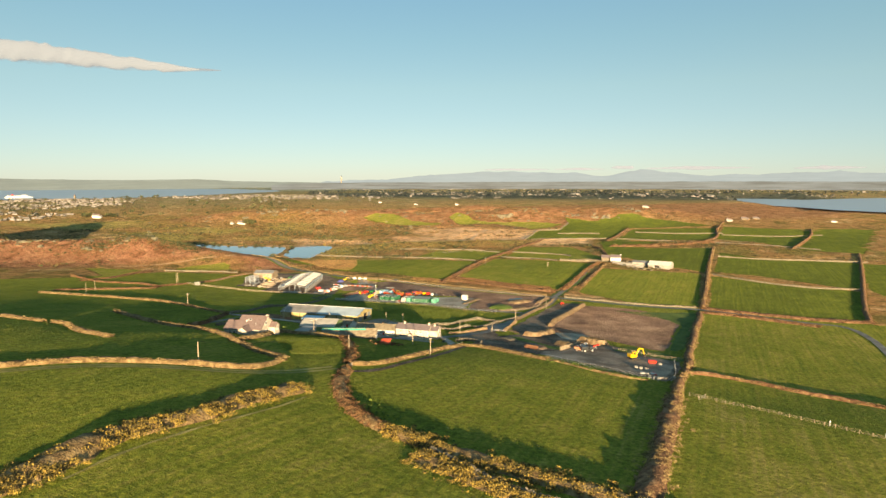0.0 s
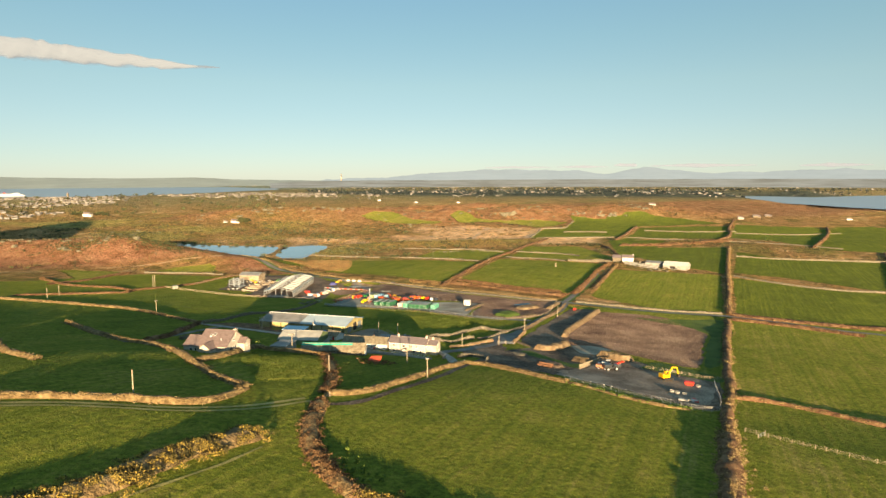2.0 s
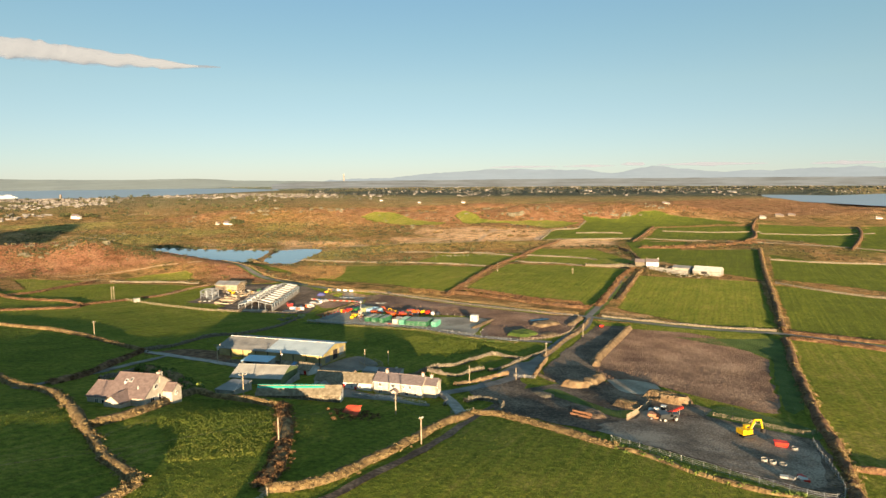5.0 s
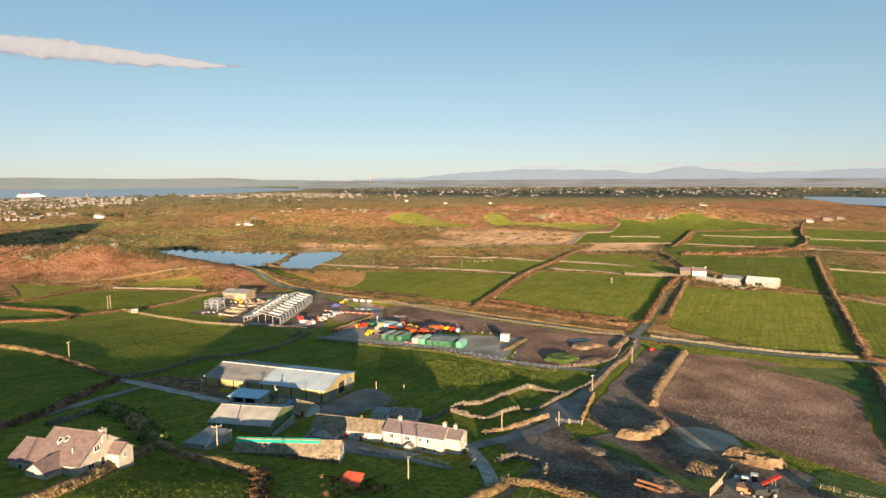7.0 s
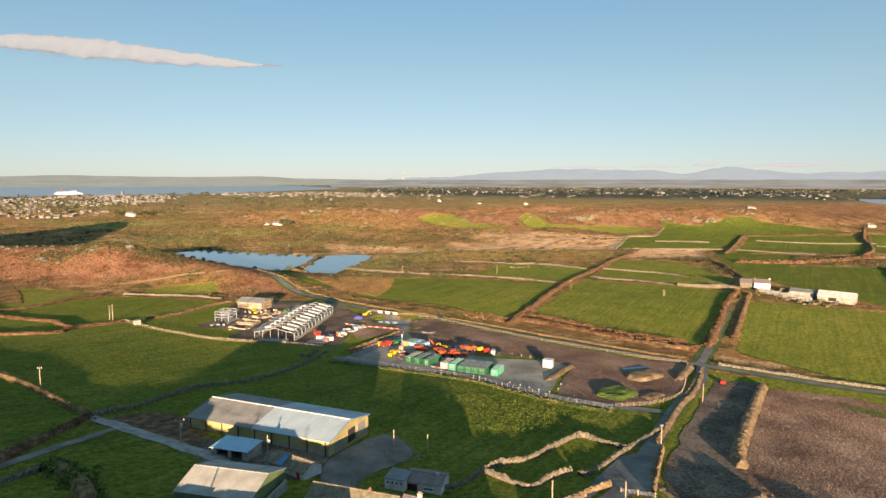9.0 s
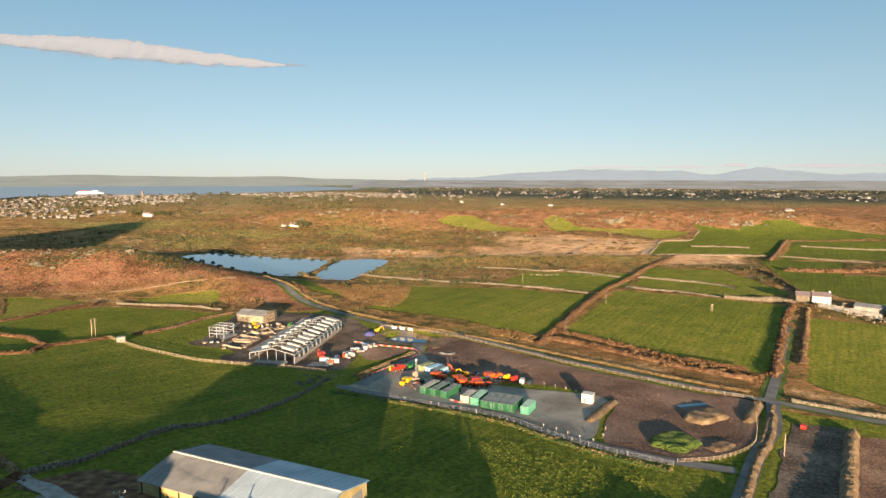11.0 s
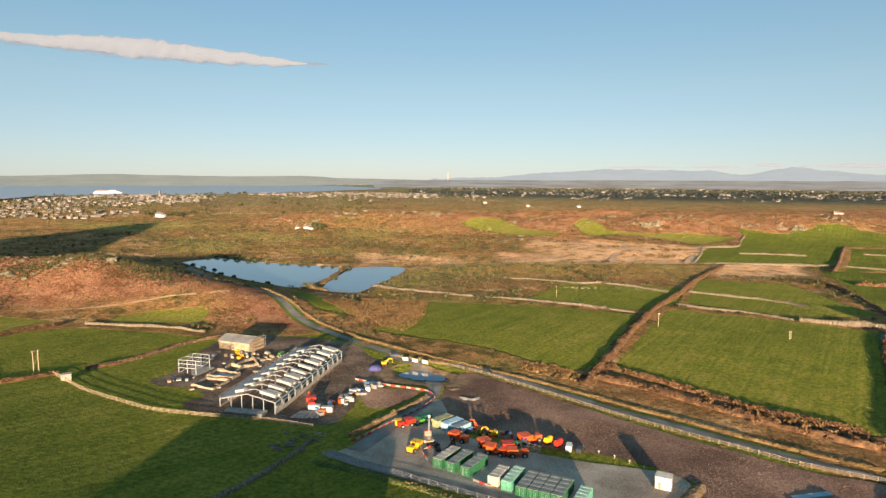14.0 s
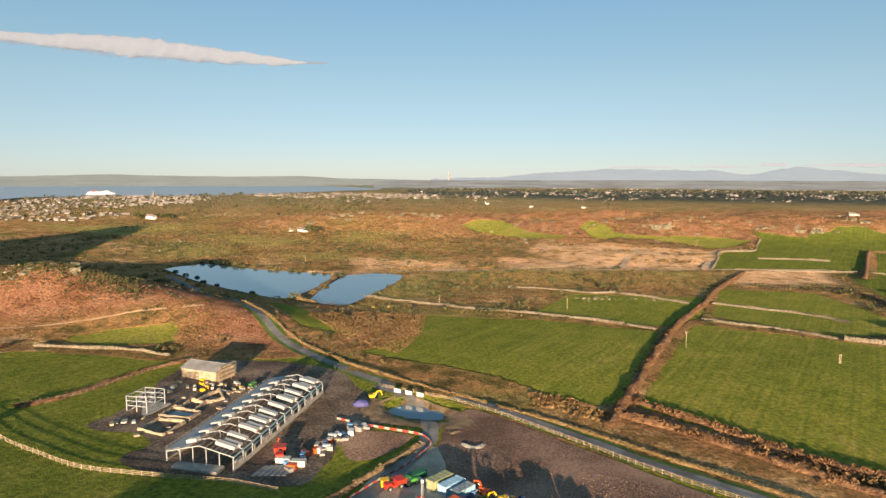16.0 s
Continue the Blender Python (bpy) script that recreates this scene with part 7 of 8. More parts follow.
def blades(name, label, xr, yr, per_m2, w, h, mat, seed, lean=.25, only=None):
    """Upright tufts of grass over open pasture; roads, yards and water are left free."""
    rs = np.random.RandomState(seed)
    n = int((xr[1] - xr[0]) * (yr[1] - yr[0]) * per_m2)
    x, y = rs.uniform(*xr, n), rs.uniform(*yr, n)
    keep = np.zeros(n, bool)
    for p in (only or PASTURE):
        keep |= outside(p, x, y) < -1.5
    x, y = x[keep], y[keep]
    keep = np.ones(len(x), bool)
    for p in LAID_AREAS:
        q = np.array(p)
        if q[:, 0].max() < xr[0] or q[:, 0].min() > xr[1] or q[:, 1].max() < yr[0] or q[:, 1].min() > yr[1]:
            continue
        keep &= outside(p, x, y) > .5
    for line, half in LAID_LINES:
        for k in range(0, len(line) - 1, 2):
            a, b = line[k], line[min(k + 2, len(line) - 1)]
            d = b - a
            t = np.clip(((x - a[0]) * d[0] + (y - a[1]) * d[1]) / (d @ d + 1e-9), 0, 1)
            keep &= np.hypot(x - a[0] - t * d[0], y - a[1] - t * d[1]) > half
    for bx, by, br in HOUSE_SPOTS:
        keep &= np.hypot(x - bx, y - by) > br
    x, y = x[keep], y[keep]
    n = len(x)
    z = heights(x, y) - .03
    an = rs.uniform(0, math.pi, n)
    s = rs.uniform(.5, 1.5, n)
    ux, uy = np.cos(an) * w * s / 2, np.sin(an) * w * s / 2
    hh = h * rs.uniform(.5, 1.5, n)
    lx, ly = rs.normal(0, lean * h, n), rs.normal(0, lean * h, n)
    v = np.empty((n, 4, 3))
    v[:, 0] = np.column_stack([x - ux, y - uy, z])
    v[:, 1] = np.column_stack([x + ux, y + uy, z])
    v[:, 2] = np.column_stack([x + ux * .7 + lx, y + uy * .7 + ly, z + hh])
    v[:, 3] = np.column_stack([x - ux * .7 + lx, y - uy * .7 + ly, z + hh])
    me = bpy.data.meshes.new(name)
    me.vertices.add(4 * n)
    me.vertices.foreach_set("co", v.ravel())
    me.loops.add(4 * n)
    me.loops.foreach_set("vertex_index", np.arange(4 * n, dtype=np.int32))
    me.polygons.add(n)
    me.polygons.foreach_set("loop_start", np.arange(0, 4 * n, 4, dtype=np.int32))
    me.update(calc_edges=True)
    me.materials.append(mat)
    return tagged(new(name, me), label, "grass", "", "stuff")


HOUSE_SPOTS = [(2.6, 328, 11), (-17.4, 335, 11), (-30, 313, 9), (-20, 313, 7), (-40, 313, 7), (-47, 338, 13), (-60, 382, 14), (-42, 380, 14), (-71, 291, 10), (-80, 289, 7), (-55, 363, 7), (-9, 351, 4), (-3, 352, 6), (-52, 317, 6), (234, 703, 9), (272, 666, 13), (256, 683, 10), (-35, 354, 5), (-41, 358, 5), (43, 486, 4)]
M["blade"] = ramp_mat("pasture grass", [(.078, .106, .017), (.130, .162, .026), (.185, .20, .036), (.23, .22, .05)], scale=.018, fine=.16, island=.07, bump=0, rough=.8, grain=.7, spread=(.28, .74))
blades("near_grass", "short grazed grass on the near fields", (-180, 210), (75, 320), 1.5, .20, .085, M["blade"], 41)
blades("middle_grass", "grazed grass round the farm and site", (-230, 120), (320, 560), .55, .28, .085, M["blade"], 42)
M["stub"] = ramp_mat("dead stubble", [(.08, .048, .032), (.16, .098, .066), (.27, .175, .12), (.42, .30, .205)], scale=.05, fine=.3, island=.4, bump=0, rough=.9)
CLEARED = [(118, 463), (133, 466), (172, 455), (178, 416), (174, 395), (155, 361), (134, 318), (118, 328), (101, 349), (92, 357), (84, 356), (84, 370), (90, 392), (113, 432)]
STRIPPED = [(-22, 553), (-3, 551), (35, 536), (57, 524), (76, 509), (94, 498), (107, 493), (97, 463), (80, 442), (63, 436), (46, 443), (48, 462), (55, 489), (32, 509), (8, 515), (-16, 530)]
tussocks("field_stubble", "rough dead stubble over the cleared field", CLEARED, 20000, .25, 5, .065, M["stub"], 51)
tussocks("earth_clods", "rough clods on the stripped ground", STRIPPED, 9000, .25, 5, .07, M["stub"], 52)


# ---- far country ----
def ridge(name, label, dist, az0, az1, tops, base, tone, glow, seed, rough=3.0, n=240, streak=.06):
    """A distant skyline with haze as emission on its slopes; tops: azimuth and height above the eye in metres."""
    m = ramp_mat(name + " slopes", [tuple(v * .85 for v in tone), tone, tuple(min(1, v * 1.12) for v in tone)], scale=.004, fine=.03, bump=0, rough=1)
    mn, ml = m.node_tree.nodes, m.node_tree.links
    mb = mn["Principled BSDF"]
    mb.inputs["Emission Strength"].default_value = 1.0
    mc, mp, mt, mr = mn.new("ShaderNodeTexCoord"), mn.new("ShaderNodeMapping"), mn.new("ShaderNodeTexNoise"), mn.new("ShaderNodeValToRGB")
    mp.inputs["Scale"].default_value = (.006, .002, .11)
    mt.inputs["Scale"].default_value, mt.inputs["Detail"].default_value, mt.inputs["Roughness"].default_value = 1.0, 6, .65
    # the haze glow varies in streaks along the slopes
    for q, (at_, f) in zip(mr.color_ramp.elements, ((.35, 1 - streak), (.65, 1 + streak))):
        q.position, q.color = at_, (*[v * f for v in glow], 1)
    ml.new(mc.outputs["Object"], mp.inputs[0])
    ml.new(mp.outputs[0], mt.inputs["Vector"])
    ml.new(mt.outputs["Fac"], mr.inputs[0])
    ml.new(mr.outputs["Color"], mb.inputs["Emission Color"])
    g = Geo()
    ta, th = [t[0] for t in tops], [t[1] for t in tops]
    for k in range(n + 1):
        a = az0 + (az1 - az0) * k / n
        h = float(np.interp(a, ta, th)) + rough * (noise.noise(Vector((a * .7, seed, 0))) + .6 * noise.noise(Vector((a * 2.3, seed, 4))))
        s, c = math.sin(radians(a)), math.cos(radians(a))
        g.v += [(s * dist * .97, c * dist * .97, base), (s * dist * .985, c * dist * .985, (base + 105 + h) / 2), (s * dist, c * dist, 105 + h), (s * dist, c * dist, 105 + h), (s * dist * 1.01, c * dist * 1.01, base)]
    g.f = [(5 * k + j, 5 * k + j + 1, 5 * k + j + 6, 5 * k + j + 5)[::-1] for k in range(n) for j in (0, 1, 3)]
    return tagged(g.ob(name, m, smooth=True), label, "hills", "", "structure")


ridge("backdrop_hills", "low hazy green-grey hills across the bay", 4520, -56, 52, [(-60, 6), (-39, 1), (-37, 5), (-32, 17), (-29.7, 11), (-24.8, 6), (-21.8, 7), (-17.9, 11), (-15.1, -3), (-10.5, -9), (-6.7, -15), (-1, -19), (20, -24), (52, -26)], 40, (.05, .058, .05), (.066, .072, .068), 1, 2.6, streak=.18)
# an upright strip whose glow stands for the hazed plain
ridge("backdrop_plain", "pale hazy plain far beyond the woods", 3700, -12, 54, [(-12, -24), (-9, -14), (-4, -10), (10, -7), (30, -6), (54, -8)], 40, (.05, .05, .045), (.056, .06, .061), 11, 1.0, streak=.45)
ridge("backdrop_mountains", "blue-grey mountains on the horizon, paled by haze glow", 4830, -8, 56, [(-8, -20), (-7.2, -4), (-1.9, 9), (1.5, 38), (4.4, 51), (7.3, 67), (10.5, 63), (12.8, 54), (14.6, 58), (17, 27), (18.2, 45), (19.5, 64), (20.5, 79), (22.5, 59), (24.5, 37), (25.6, 30), (27.8, 43), (29.2, 36), (30.8, 46), (35, 56), (38, 40), (42, 50), (46, 44), (56, 24)], 40, (.03, .036, .04), (.115, .129, .136), 7, 7)


def town(name, label, spots, seed, size, walls, roofs):
    """Many small gabled houses in two meshes: walls and roofs."""
    rn = random.Random(seed)
    gw, gr = Geo(), Geo()
    xs, ys = np.array([p[0] for p in spots]), np.array([p[1] for p in spots])
    zs = heights(xs, ys)
    for x, y, z in zip(xs, ys, zs):
        l, w, h = size * rn.uniform(.9, 2.4), size * rn.uniform(.7, 1.0), size * rn.uniform(.30, .5)
        an = rn.uniform(-30, 30)
        c, s = math.cos(radians(an)), math.sin(radians(an))

        def tf(p):
            return (x + p[0] * c - p[1] * s, y + p[0] * s + p[1] * c, z + p[2])
        q = gable_geo(l, w, h, h + w * .35, 1.5)
        gw.add([tf(p) for p in q.v], q.f)
        for sd in (-1, 1):
            q = slope_geo(l, w, h, h + w * .35, sd, .3, .15)
            gr.add([tf(p) for p in q.v], q.f)
    o = gw.ob(name, walls)
    gr.ob("roofs", roofs, o)
    return tagged(o, label, "town", "", "stuff")


M["townwall"] = ramp_mat("pale town walls", [(.06, .058, .056), (.13, .125, .12), (.24, .232, .225)], scale=.01, island=1.0, bump=0, rough=.9)
M["townroof"] = ramp_mat("town roofs", [(.11, .095, .08), (.17, .145, .125), (.25, .22, .20)], scale=.01, island=1.0, bump=0, rough=.8)
tr2 = random.Random(21)


def spread_spots(n, az, r, clump=.5):
    out = []
    while len(out) < n:
        a, d = tr2.uniform(*az), tr2.uniform(*r)
        x, y = polar(a, d)
        if noise.noise(Vector((x * .006, y * .006, 2))) > tr2.uniform(-.5, .5) * clump - .05:
            if outside(SEA, np.array([x]), np.array([y]))[0] > 15 and outside(BAY, np.array([x]), np.array([y]))[0] > 15:
                out.append((x, y))
    return out


def plan_spots(n, poly):
    """House plots in ragged rows inside an outline."""
    lo, hi = np.min(poly, 0), np.max(poly, 0)
    out = []
    while len(out) < n:
        x, y = tr2.uniform(lo[0], hi[0]), tr2.uniform(lo[1], hi[1])
        y = y if tr2.random() < .35 else lo[1] + round((y - lo[1]) / 32) * 32 + tr2.uniform(-3, 3)
        if outside(poly, np.array([x]), np.array([y]))[0] < 0 and noise.noise(Vector((x * .008, y * .008, 2))) > tr2.uniform(-.6, .2):
            out.append((x, y))
    return out


town("town_houses", "pale houses of the harbour town", plan_spots(300, [(-1250, 1560), (-1121, 1597), (-973, 1600), (-810, 1595), (-855, 1445), (-974, 1431), (-1200, 1400)]) + plan_spots(520, [(-1230, 1640), (-1150, 1857), (-1104, 2080), (-773, 2020), (-807, 1802), (-958, 1646), (-1136, 1600)]) + plan_spots(420, [(-802, 2109), (-568, 2417), (-210, 2253), (-69, 2113), (-340, 2044), (-614, 2012)]), 3, 4.2, M["townwall"], M["townroof"])
town("town_outskirts", "scattered pale houses along the far shore", spread_spots(110, (-22, 6), (2000, 2600)) + spread_spots(300, (0, 40), (2080, 3000)), 4, 3.6, M["townwall"], M["townroof"])
town("far_shore_farms", "tiny white farms across the bay", spread_spots(40, (-40, 0), (4180, 4420), 0) + spread_spots(150, (-6, 42), (2900, 3550), .2), 8, 4.6, M["townwall"], M["townroof"])
town("industrial_sheds", "long pale industrial sheds by the town", spread_spots(26, (-9, 30), (2150, 2700), .2), 6, 8.0, M["townroof"], M["greyroof"])


# dark woods along the far shore
def copse(name, label, spots, r, per, size, mat, seed):
    xs, ys = np.array([p[0] for p in spots]), np.array([p[1] for p in spots])
    c = np.column_stack([xs, ys, heights(xs, ys) + r * .3])
    rad = np.random.RandomState(seed).uniform(.6, 1.3, len(c)) * r
    return tagged(tufts(c, rad, per, size, seed).ob(name, mat), label, "bushes", "", "stuff")


M["darkleaf"] = ramp_mat("dark scrub leaves", [(.03, .036, .016), (.06, .065, .026), (.10, .10, .04)], scale=.05, island=.6, bump=0, rough=.8)
M["heathleaf"] = ramp_mat("heather and bracken", [(.06, .042, .02), (.13, .08, .036), (.22, .13, .06), (.20, .15, .05)], scale=.03, island=.6, bump=0, rough=.9)
# leaf tones lean to blue for the haze over the far shore
M["farleaf"] = ramp_mat("dark winter woods", [(.016, .022, .024), (.028, .036, .036), (.045, .055, .05)], scale=.05, island=.6, bump=0, rough=.9)
copse("far_woods", "dark tree belts along the far shore", spread_spots(900, (-9, 40), (2150, 3200), .9), 5, 12, 2.6, M["farleaf"], 5)
copse("town_trees", "dark trees among the town houses", spread_spots(160, (-44, -8), (1700, 2400), .8), 6, 14, 2.4, M["darkleaf"], 6)

# chimney stack beyond the town
sx, sy = polar(-5.98, 3950)
st = thing("chimney_stack", sx, sy, 0, "tall slender pale industrial chimney on the skyline", "chimney")
g = Geo()
n = 14
for j, (z, r) in enumerate(((-2, 4.2), (38, 3.2), (76, 2.7))):
    g.v += [(math.cos(2 * math.pi * i / n) * r, math.sin(2 * math.pi * i / n) * r, z) for i in range(n)]
g.f = [(j * n + i, j * n + (i + 1) % n, (j + 1) * n + (i + 1) % n, (j + 1) * n + i) for j in range(2) for i in range(n)] + [tuple(range(2 * n, 3 * n))]
g.ob("shaft", M["tan"], st, smooth=True)
g = Geo()
g.bar((0, 0, 72), (0, 0, 77), 6.4, 6.4, 14)
g.ob("cap", M["concrete"], st)

# ferry and harbour buildings
fx_, fy_ = -1262, 2130
fr = thing("ferry", fx_, fy_, 60, "large white ferry moored at the harbour", "ship", z=SEA_Z)
fr.scale = (.95, 1.0, .7)
Geo().prism([(-42, 1.5), (-40, 0), (40, 0), (46, 5), (-42, 5)], -6, 6).ob("hull", M["vehwhite"], fr)
Geo().box(-2, 0, 5, 74, 11, 4).box(-6, 0, 9, 60, 10, 3.5).box(18, 0, 12.5, 16, 9, 3).ob("superstructure", M["vehwhite"], fr)
Geo().box(-20, 0, 12.5, 6, 5, 5).ob("funnel", M["red"], fr)
tw = thing("harbour_tower", *polar(-27, 2330), 0, "dark church tower above the town", "tower")
Geo().box(0, 0, -2, 5, 5, 14).ob("shaft", M["stone"], tw)
Geo().add([(-2.5, -2.5, 12), (2.5, -2.5, 12), (2.5, 2.5, 12), (-2.5, 2.5, 12), (0, 0, 17)], [(0, 1, 4), (1, 2, 4), (2, 3, 4), (3, 0, 4)]).ob("spire", M["slate"], tw)


def far_house(x, y, turn, l, label, wall=None, wings=1):
    t = thing("far_house", x, y, turn, label, "house")
    block(t, l, l * .6, l * .36, l * .62, wall or M["white"], M["slate"], over=.3)
    if wings:
        block(t, l * .5, l * .45, l * .25, l * .45, wall or M["white"], M["slate"], l * .7, 0, 0, over=.3)
    chimney(t, -l * .42, 0, l * .55, 1, .8, 1.2, wall or M["white"], 0)
    return t


far_house(-739, 1540, -10, 14, "white house among dark trees on the heath")
far_house(-340, 1300, -15, 11, "white cottage beside dark trees on the heath")
far_house(-357, 1302, -15, 7, "small white cottage on the heath", None, 0)
far_house(20, 1900, 5, 6.5, "white farmhouse beyond the rocky ridge")
far_house(140, 1860, 10, 6.5, "white farmhouse beyond the rocky ridge")
far_house(-90, 1960, 10, 6.5, "pale farm beyond the ridge")
far_house(700, 1290, -20, 10, "pale stone farm among far fields", M["stone"])
far_house(730, 1300, -20, 9, "pale stone barn among far fields", M["stone"])
far_house(660, 1275, -20, 8, "grey barn among far fields", M["blockwork"])
far_house(860, 1240, -20, 7, "white cottage among far fields")
far_house(620, 1640, -10, 12, "large pale house on the far rise", M["cream"])

# ---- heath: bushes, gorse, rocks ----
hr = random.Random(33)


def heath_spots(n, xr, yr, thr, seed, scale=.02, keep_off=()):
    pts = []
    tries = 0
    while len(pts) < n and tries < n * 40:
        tries += 1
        x, y = hr.uniform(*xr), hr.uniform(*yr)
        if noise.noise(Vector((x * scale, y * scale, seed))) > thr:
            pts.append((x, y))
    a = np.array(pts)
    ok = np.ones(len(a), bool)
    for p in PASTURE + [POND_A, POND_B, DRY[0], DRY[1]]:
        ok &= outside(p, a[:, 0], a[:, 1]) > 5
    road_d = np.min(np.hypot(a[:, None, 0] - ROAD_PTS[None, :, 0], a[:, None, 1] - ROAD_PTS[None, :, 1]), 1)
    return a[ok & (road_d > 8)]


def near(spots, n, sx, sy):
    return [(hr.gauss(a, sx), hr.gauss(b, sy)) for a, b in spots for _ in range(n)]


ROAD_PTS = smooth_line([(-330, 905), (-265, 835), (-203, 762), (-164, 718), (-133, 679), (-105, 651), (-62, 617), (-11, 593), (59, 535)], 6)
copse("heath_scrub", "low rust and brown scrub over the heath", heath_spots(13000, (-700, 460), (640, 1500), -.05, 3), 1.2, 9, .4, M["heathleaf"], 9)
copse("heath_bushes", "scattered dark thorn bushes on the heath", heath_spots(5200, (-760, 560), (640, 1600), .05, 8, .03), 1.7, 15, .55, M["darkleaf"], 10)
copse("heath_gorse", "scattered gorse in flower on the heath", heath_spots(200, (-500, 420), (760, 1450), .25, 14, .015), 1.5, 22, .5, M["gorse"], 11)
copse("hill_gorse", "gorse in flower on the bracken hill", np.array([(hr.uniform(-330, -280), hr.uniform(706, 716)) for _ in range(12)] + [(hr.gauss(-165, 14), hr.gauss(692, 9)) for _ in range(12)]), 1.3, 30, .3, M["gorse"], 12)
moor = np.array([(hr.uniform(-520, 620), hr.uniform(1180, 1640)) for _ in range(5200)])
moor = moor[[noise.noise(Vector((x * .02, y * .02, 5))) + .5 * noise.noise(Vector((x * .06, y * .06, 9))) > .02 for x, y in moor]]
for p in PASTURE + DRY[:2]:
    moor = moor[outside(p, moor[:, 0], moor[:, 1]) > 4]
copse("moor_scrub", "dark heather and thorn over the rocky moor", moor, 2.4, 16, .75, M["heathleaf"], 43)
big = np.array([(hr.uniform(-620, 420), hr.uniform(760, 1300)) for _ in range(2600)])
big = big[[noise.noise(Vector((x * .012, y * .012, 15))) + .6 * noise.noise(Vector((x * .05, y * .05, 19))) > .22 for x, y in big]]
for p in PASTURE + DRY[:2] + [POND_A, POND_B]:
    big = big[outside(p, big[:, 0], big[:, 1]) > 6]
copse("heath_thicket", "clumps of brown thorn thicket on the heath", big, 2.9, 26, .8, M["darkleaf"], 44)
copse("sand_scrub", "rounded willow scrub beside the sandy ground", near([(-43, 996)], 26, 13, 3) + near([(-116, 994)], 20, 13, 3) + near([(159, 1050), (182, 1110)], 12, 13, 4) + near([(111, 1126), (164, 1166), (37, 1118), (60, 1180)], 8, 10, 3) + near([(-217, 1000), (-283, 1053), (-361, 1118)], 14, 16, 7), 3.0, 36, .7, M["heathleaf"], 41)
copse("pond_bushes", "dark bushes along the pond bank", [(-356 + k * 14 + hr.uniform(-4, 4), 1000 - 5.2 * k + hr.uniform(-3, 6)) for k in range(14)] + [(-340, 936), (-318, 915), (-300, 903), (-282, 880), (-262, 866), (-215, 832), (-175, 815), (-166, 870)], 3.2, 60, .8, M["darkleaf"], 13)
copse("house_trees", "dark trees round the white house", [(-770, 1550), (-758, 1556), (-712, 1552), (-700, 1548), (-722, 1560), (-324, 1300), (-317, 1304), (-321, 1294), (-331, 1308)], 9, 120, 1.8, M["darkleaf"], 14)


def boulders(name, label, spots, lo, hi, seed, flat=.6):
    rn = random.Random(seed)
    g = Geo()
    for k, (x, y) in enumerate(spots):
        r = rn.uniform(lo, hi) * (1.6 if rn.random() < .12 else 1)
        g.lump(x, y, gz(x, y) + r * .1, r * rn.uniform(.9, 1.8), r, r * flat, seed * 100 + k, .32, 7, 5)
    return tagged(g.ob(name, M["rock"]), label, "rocks", "", "stuff")


copse("hill_scrub", "dark heather and scrub over the hill crest", np.array(near([(-349, 708), (-329, 706), (-311, 709), (-300, 718), (-286, 728), (-270, 728), (-258, 722), (-248, 716)], 150, 13, 7)), 1.0, 10, .4, M["darkleaf"], 31)
boulders("crest_rocks", "pale weathered rocks along the hill crest", near([(-349, 705), (-329, 702), (-311, 706), (-303, 712), (-298, 722), (-286, 730)], 4, 4.5, 2.5), .7, 1.9, 9, .55)
boulders("hill_rocks", "pale rock outcrops on the hilltop", [(hr.gauss(-325, 45), hr.gauss(724, 10)) for _ in range(16)] + [(hr.gauss(-430, 30), hr.gauss(735, 10)) for _ in range(22)], .8, 2.4, 1)
ridge_spots = [(hr.gauss(a, 40), hr.gauss(b, 14)) for a, b in ((200, 1292), (60, 1335), (-60, 1400), (350, 1296), (470, 1360), (-180, 1390), (120, 1370), (-300, 1380), (0, 1430), (260, 1330), (-420, 1350)) for _ in range(15)]
boulders("ridge_rocks", "lichened rock outcrops along the ridge", ridge_spots, .9, 3.4, 2)
boulders("heath_rocks", "scattered pale rocks on the heath", [(hr.uniform(-600, 300), hr.uniform(1080, 1500)) for _ in range(130)], .8, 2.4, 3)
boulders("rock_knoll", "large pale rock knoll on the ridge", near([(194, 1291)], 14, 9, 4) + near([(388, 1290)], 16, 16, 4) + near([(348, 1294)], 9, 9, 4) + near([(-150, 1388), (30, 1345)], 7, 12, 5), 1.8, 4.2, 4, .8)
boulders("field_stones", "tumbled stones in the pasture corner", [(hr.gauss(-70, 4), hr.gauss(503, 5)) for _ in range(14)] + [(hr.gauss(250, 9), hr.gauss(655, 7)) for _ in range(30)] + [(hr.gauss(60, 25), hr.gauss(832, 4)) for _ in range(30)], .5, 1.3, 5)

# rushes and tussocks
tussocks("rush_bed", "brown rush tussocks at the pasture edge", [(-138, 734), (-110, 765), (-63, 762), (-58, 700), (-62, 660), (-91, 678)], 2600, .45, 8, .3, seed=3)
tussocks("rush_bed", "brown rush tussocks beside the lane", [(2, 612), (21, 606), (34, 588), (28, 584), (4, 598)], 240, seed=4)
tussocks("reed_clumps", "tall orange reeds beside the lane", [(76, 566), (90, 552), (108, 543), (124, 531), (124, 525), (104, 538), (84, 554), (74, 562)], 170, 1.3, 60, .5, seed=5)
tussocks("wet_meadow", "rough brown sedge on the wet meadow", [(-60, 960), (150, 975), (195, 990), (140, 880), (30, 885), (-60, 900)], 7000, .4, 5, .26, seed=6)
tussocks("paddock_weeds", "rough bleached grass in the shaded field", [(-30, 425), (10, 440), (50, 420), (44, 400), (0, 398)], 1300, .4, 8, .10, M["blade"], seed=7)
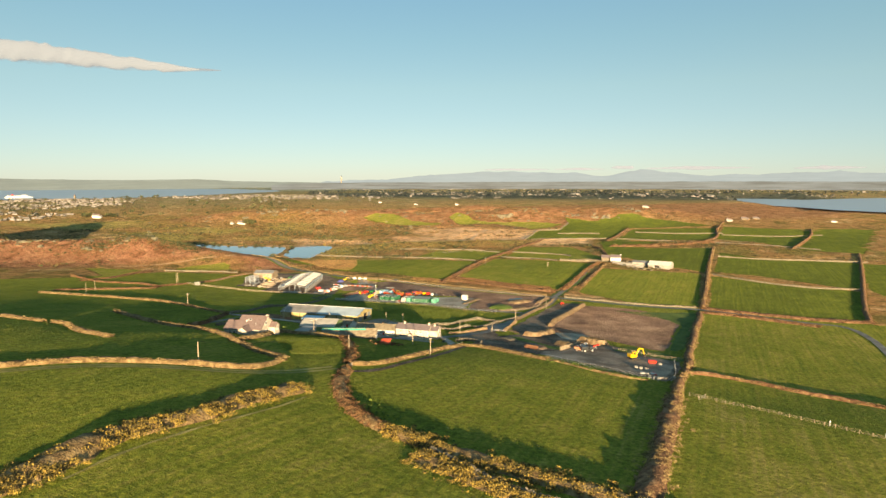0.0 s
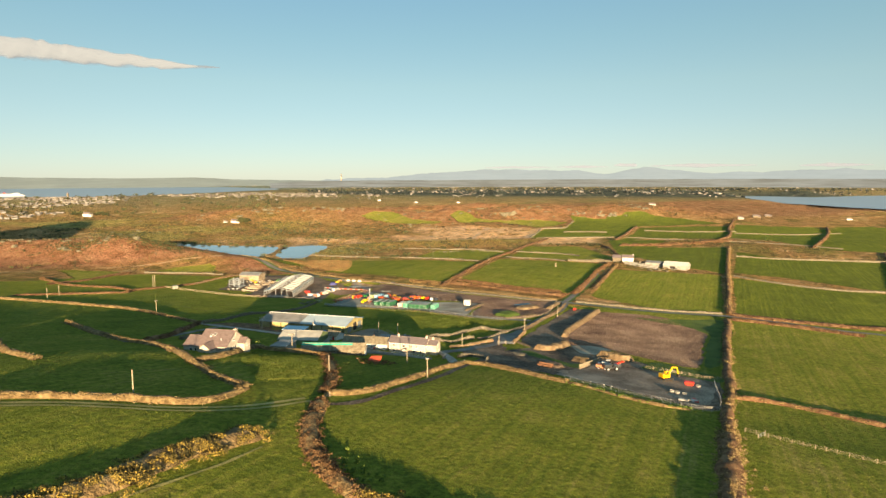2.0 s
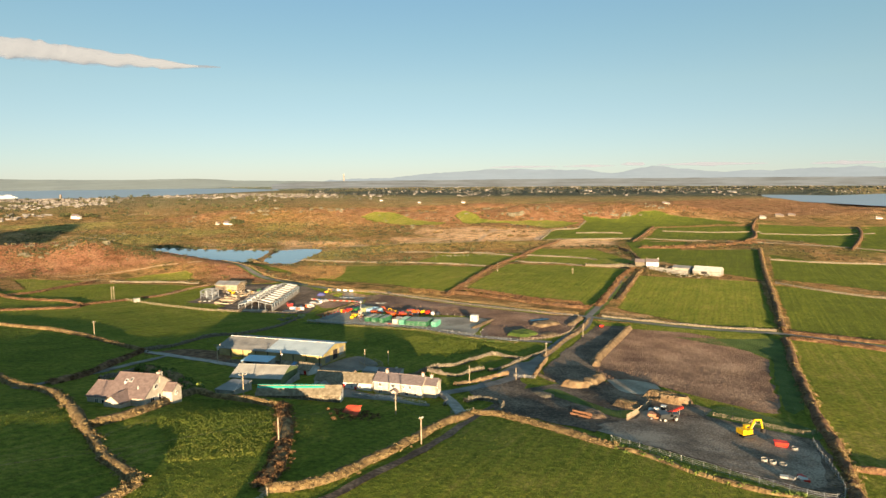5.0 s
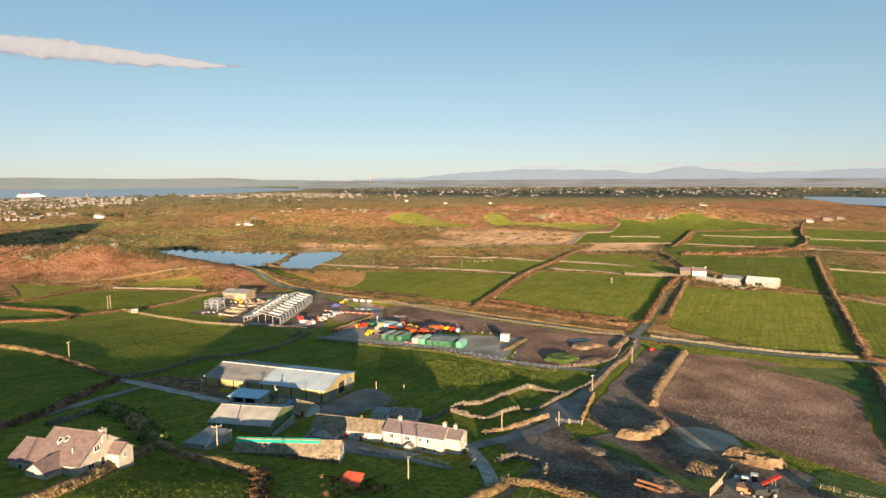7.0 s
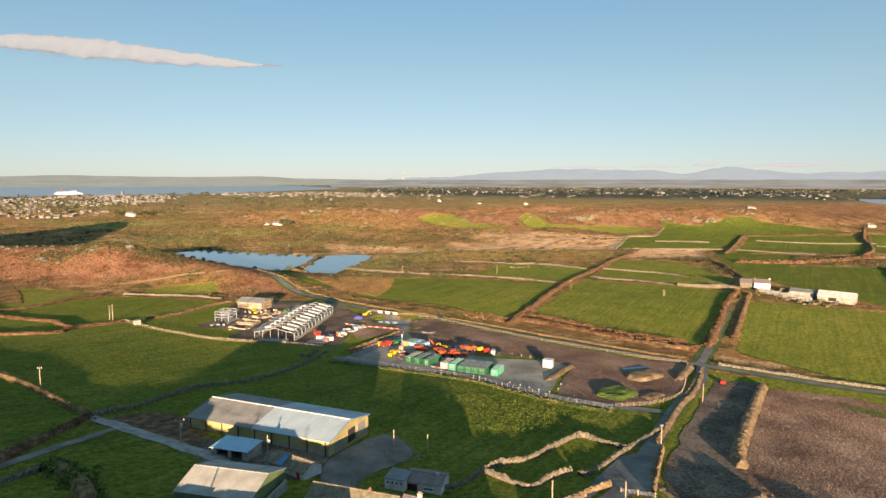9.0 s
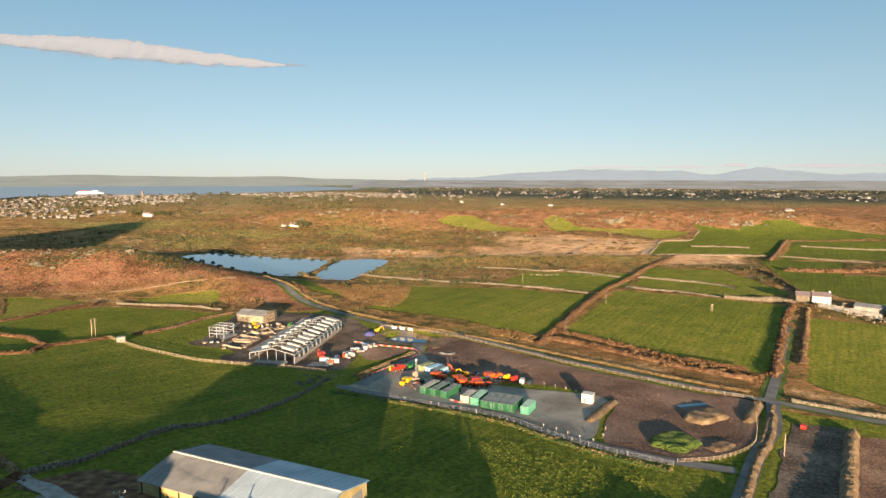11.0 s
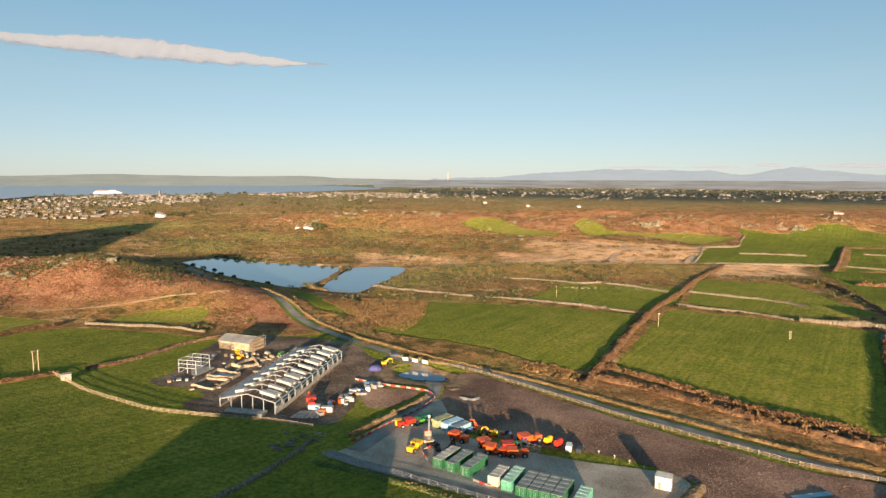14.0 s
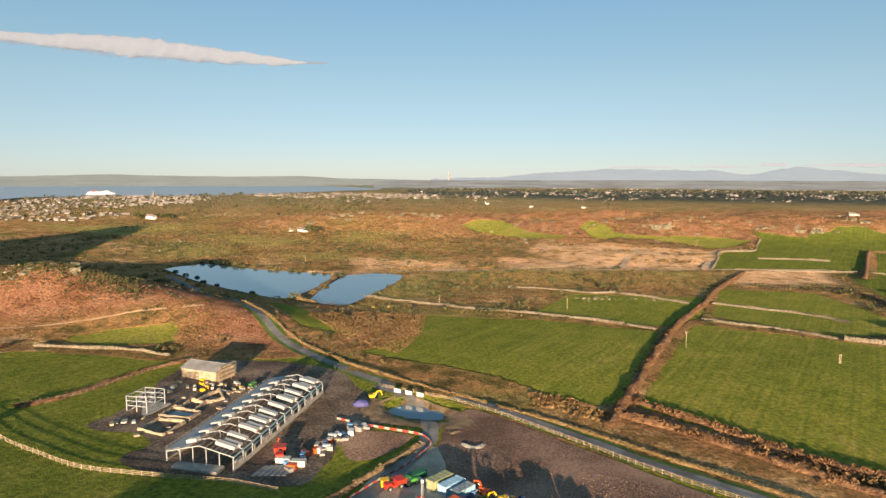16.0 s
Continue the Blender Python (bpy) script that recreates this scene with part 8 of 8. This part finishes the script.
tussocks("track_weeds", "weeds along the hedge foot", [(-16, 196), (2, 170), (26, 148), (22, 140), (-4, 160), (-18, 180)], 160, .6, 14, .25, M["leaf"], seed=8)
tussocks("garden_scrub", "brown bramble scrub in the garden", [(-20, 300), (-4, 300), (-2, 288), (-16, 284)], 60, .7, 50, .14, M["bracken"], seed=9)
tussocks("paddock_grass", "lush rough grass in the small paddock", [(-60, 300), (-40, 294), (-30, 288), (-28, 250), (-45, 242), (-58, 270)], 3800, .30, 7, .085, M["blade"], seed=10)

# sheep-pale stones and posts standing alone in fields
for k, (x, y) in enumerate(((140, 197), (151, 186))):
    t = thing("marker_post", x, y, 0, "white marker post in the fence line", "post")
    Geo().box(0, 0, -.3, .3, .12, 2.0).ob("post", M["vehwhite"], t)


# ---- clouds ----
def cloud_material(name, tone, glow, soft, scale):
    """Vapour that thins out towards the rim of the bank; emission adds the light that cloud only scatters."""
    m = bpy.data.materials.new(name)
    m.use_nodes = True
    n, l = m.node_tree.nodes, m.node_tree.links
    b = n["Principled BSDF"]
    b.inputs["Base Color"].default_value, b.inputs["Roughness"].default_value = (*tone, 1), 1
    b.inputs["Specular IOR Level"].default_value = 0
    b.inputs["Emission Color"].default_value, b.inputs["Emission Strength"].default_value = (*glow, 1), 1
    co, rim = n.new("ShaderNodeTexCoord"), n.new("ShaderNodeAttribute")
    rim.attribute_name = "core"
    t = n.new("ShaderNodeTexNoise")
    t.inputs["Scale"].default_value, t.inputs["Detail"].default_value, t.inputs["Roughness"].default_value = scale, 7, .55
    l.new(co.outputs["Object"], t.inputs["Vector"])
    mix = n.new("ShaderNodeMath")
    mix.operation = 'MULTIPLY_ADD'
    mix.inputs[1].default_value = 1.3
    l.new(t.outputs["Fac"], mix.inputs[0])
    l.new(rim.outputs["Fac"], mix.inputs[2])
    r = n.new("ShaderNodeMapRange")
    r.interpolation_type = 'SMOOTHSTEP'
    r.inputs[1].default_value, r.inputs[2].default_value = .74, .74 + soft
    l.new(mix.outputs[0], r.inputs[0])
    l.new(r.outputs[0], b.inputs["Alpha"])
    bp = n.new("ShaderNodeBump")
    bp.inputs["Strength"].default_value, bp.inputs["Distance"].default_value = .4, 14
    l.new(t.outputs["Fac"], bp.inputs["Height"])
    l.new(bp.outputs["Normal"], b.inputs["Normal"])
    return m


def sky_point(az, el, d):
    x, y = polar(az, d)
    return Vector((x, 180 + y, 105 + d * math.tan(radians(el))))


def cloud(name, label, spine, d, seed, mat, n=220, k=17, depth=.6, puff=.25):
    """A long bank of vapour: a swollen body, rounded towards the viewer, with billows along its top."""
    az = np.linspace(spine[0][0], spine[-1][0], n)
    el = np.interp(az, [q[0] for q in spine], [q[1] for q in spine])
    w = np.interp(az, [q[0] for q in spine], [q[2] for q in spine])
    g = Geo()
    core = []
    for a, e, r in zip(az, el, w):
        c = sky_point(a, e, d)
        out = Vector((math.sin(radians(a)), math.cos(radians(a)), 0))
        for j in range(k):
            u = 2 * j / (k - 1) - 1
            th = u * math.pi / 2
            f = 1 + puff * noise.noise(Vector((a * .8, seed, u))) + puff * .5 * noise.noise(Vector((a * 2.4, seed, u * 2)))
            g.v.append(tuple(c + Vector((0, 0, 1)) * (math.sin(th) * r * f) - out * (math.cos(th) * r * depth * f)))
            core.append(1 - abs(u))
    g.f = [(i * k + j, i * k + j + 1, (i + 1) * k + j + 1, (i + 1) * k + j) for i in range(n - 1) for j in range(k - 1)]
    o = tagged(g.ob(name, mat, smooth=True), label, "cloud", "", "structure")
    at = o.data.attributes.new("core", 'FLOAT', 'POINT')
    at.data.foreach_set("value", np.array(core, np.float32))
    return o


CLOUD = cloud_material("evening cloud", (.085, .098, .118), (.088, .088, .094), .34, .012)
THIN = cloud_material("thin vapour", (.03, .036, .046), (.095, .10, .11), 1.1, .014)
PUFF = cloud_material("low pink cloud", (.06, .066, .08), (.14, .135, .14), .6, .02)
cloud("cloud_bank", "long thin cream-topped grey cloud streak", [(-60, 9.7, 12), (-46, 9.75, 22), (-39, 9.78, 30), (-35, 9.82, 48), (-31.5, 9.82, 64), (-28.3, 9.76, 56), (-24.2, 9.56, 42), (-21, 9.42, 30), (-19.3, 9.38, 14), (-18.2, 9.4, 5)], 4400, 2, CLOUD)
cloud("cloud_fringe", "thin grey-white vapour below the cloud streak", [(-44, 9.6, 14), (-34, 9.58, 50), (-29, 9.5, 52), (-24, 9.38, 36), (-20, 9.36, 24), (-17.4, 9.42, 10), (-16.4, 9.42, 3)], 4410, 5, THIN)
for k, (a0, a1, el, wd) in enumerate(((7, 13, .98, 9), (13.5, 18, 1.0, 10), (18.5, 20.5, 1.12, 14), (21.5, 30, 1.05, 15), (33, 38, .98, 14), (39, 44, 1.0, 12))):
    mid_ = (a0 + a1) / 2
    cloud("cloud_wisp", "small pale cloud over the mountains", [(a0, el - .02, 2), (mid_ - .5, el + .02, wd), (mid_ + .8, el, wd * .8), (a1, el - .02, 2)], 4700, 20 + k, PUFF, 60, 9, .5, .45)
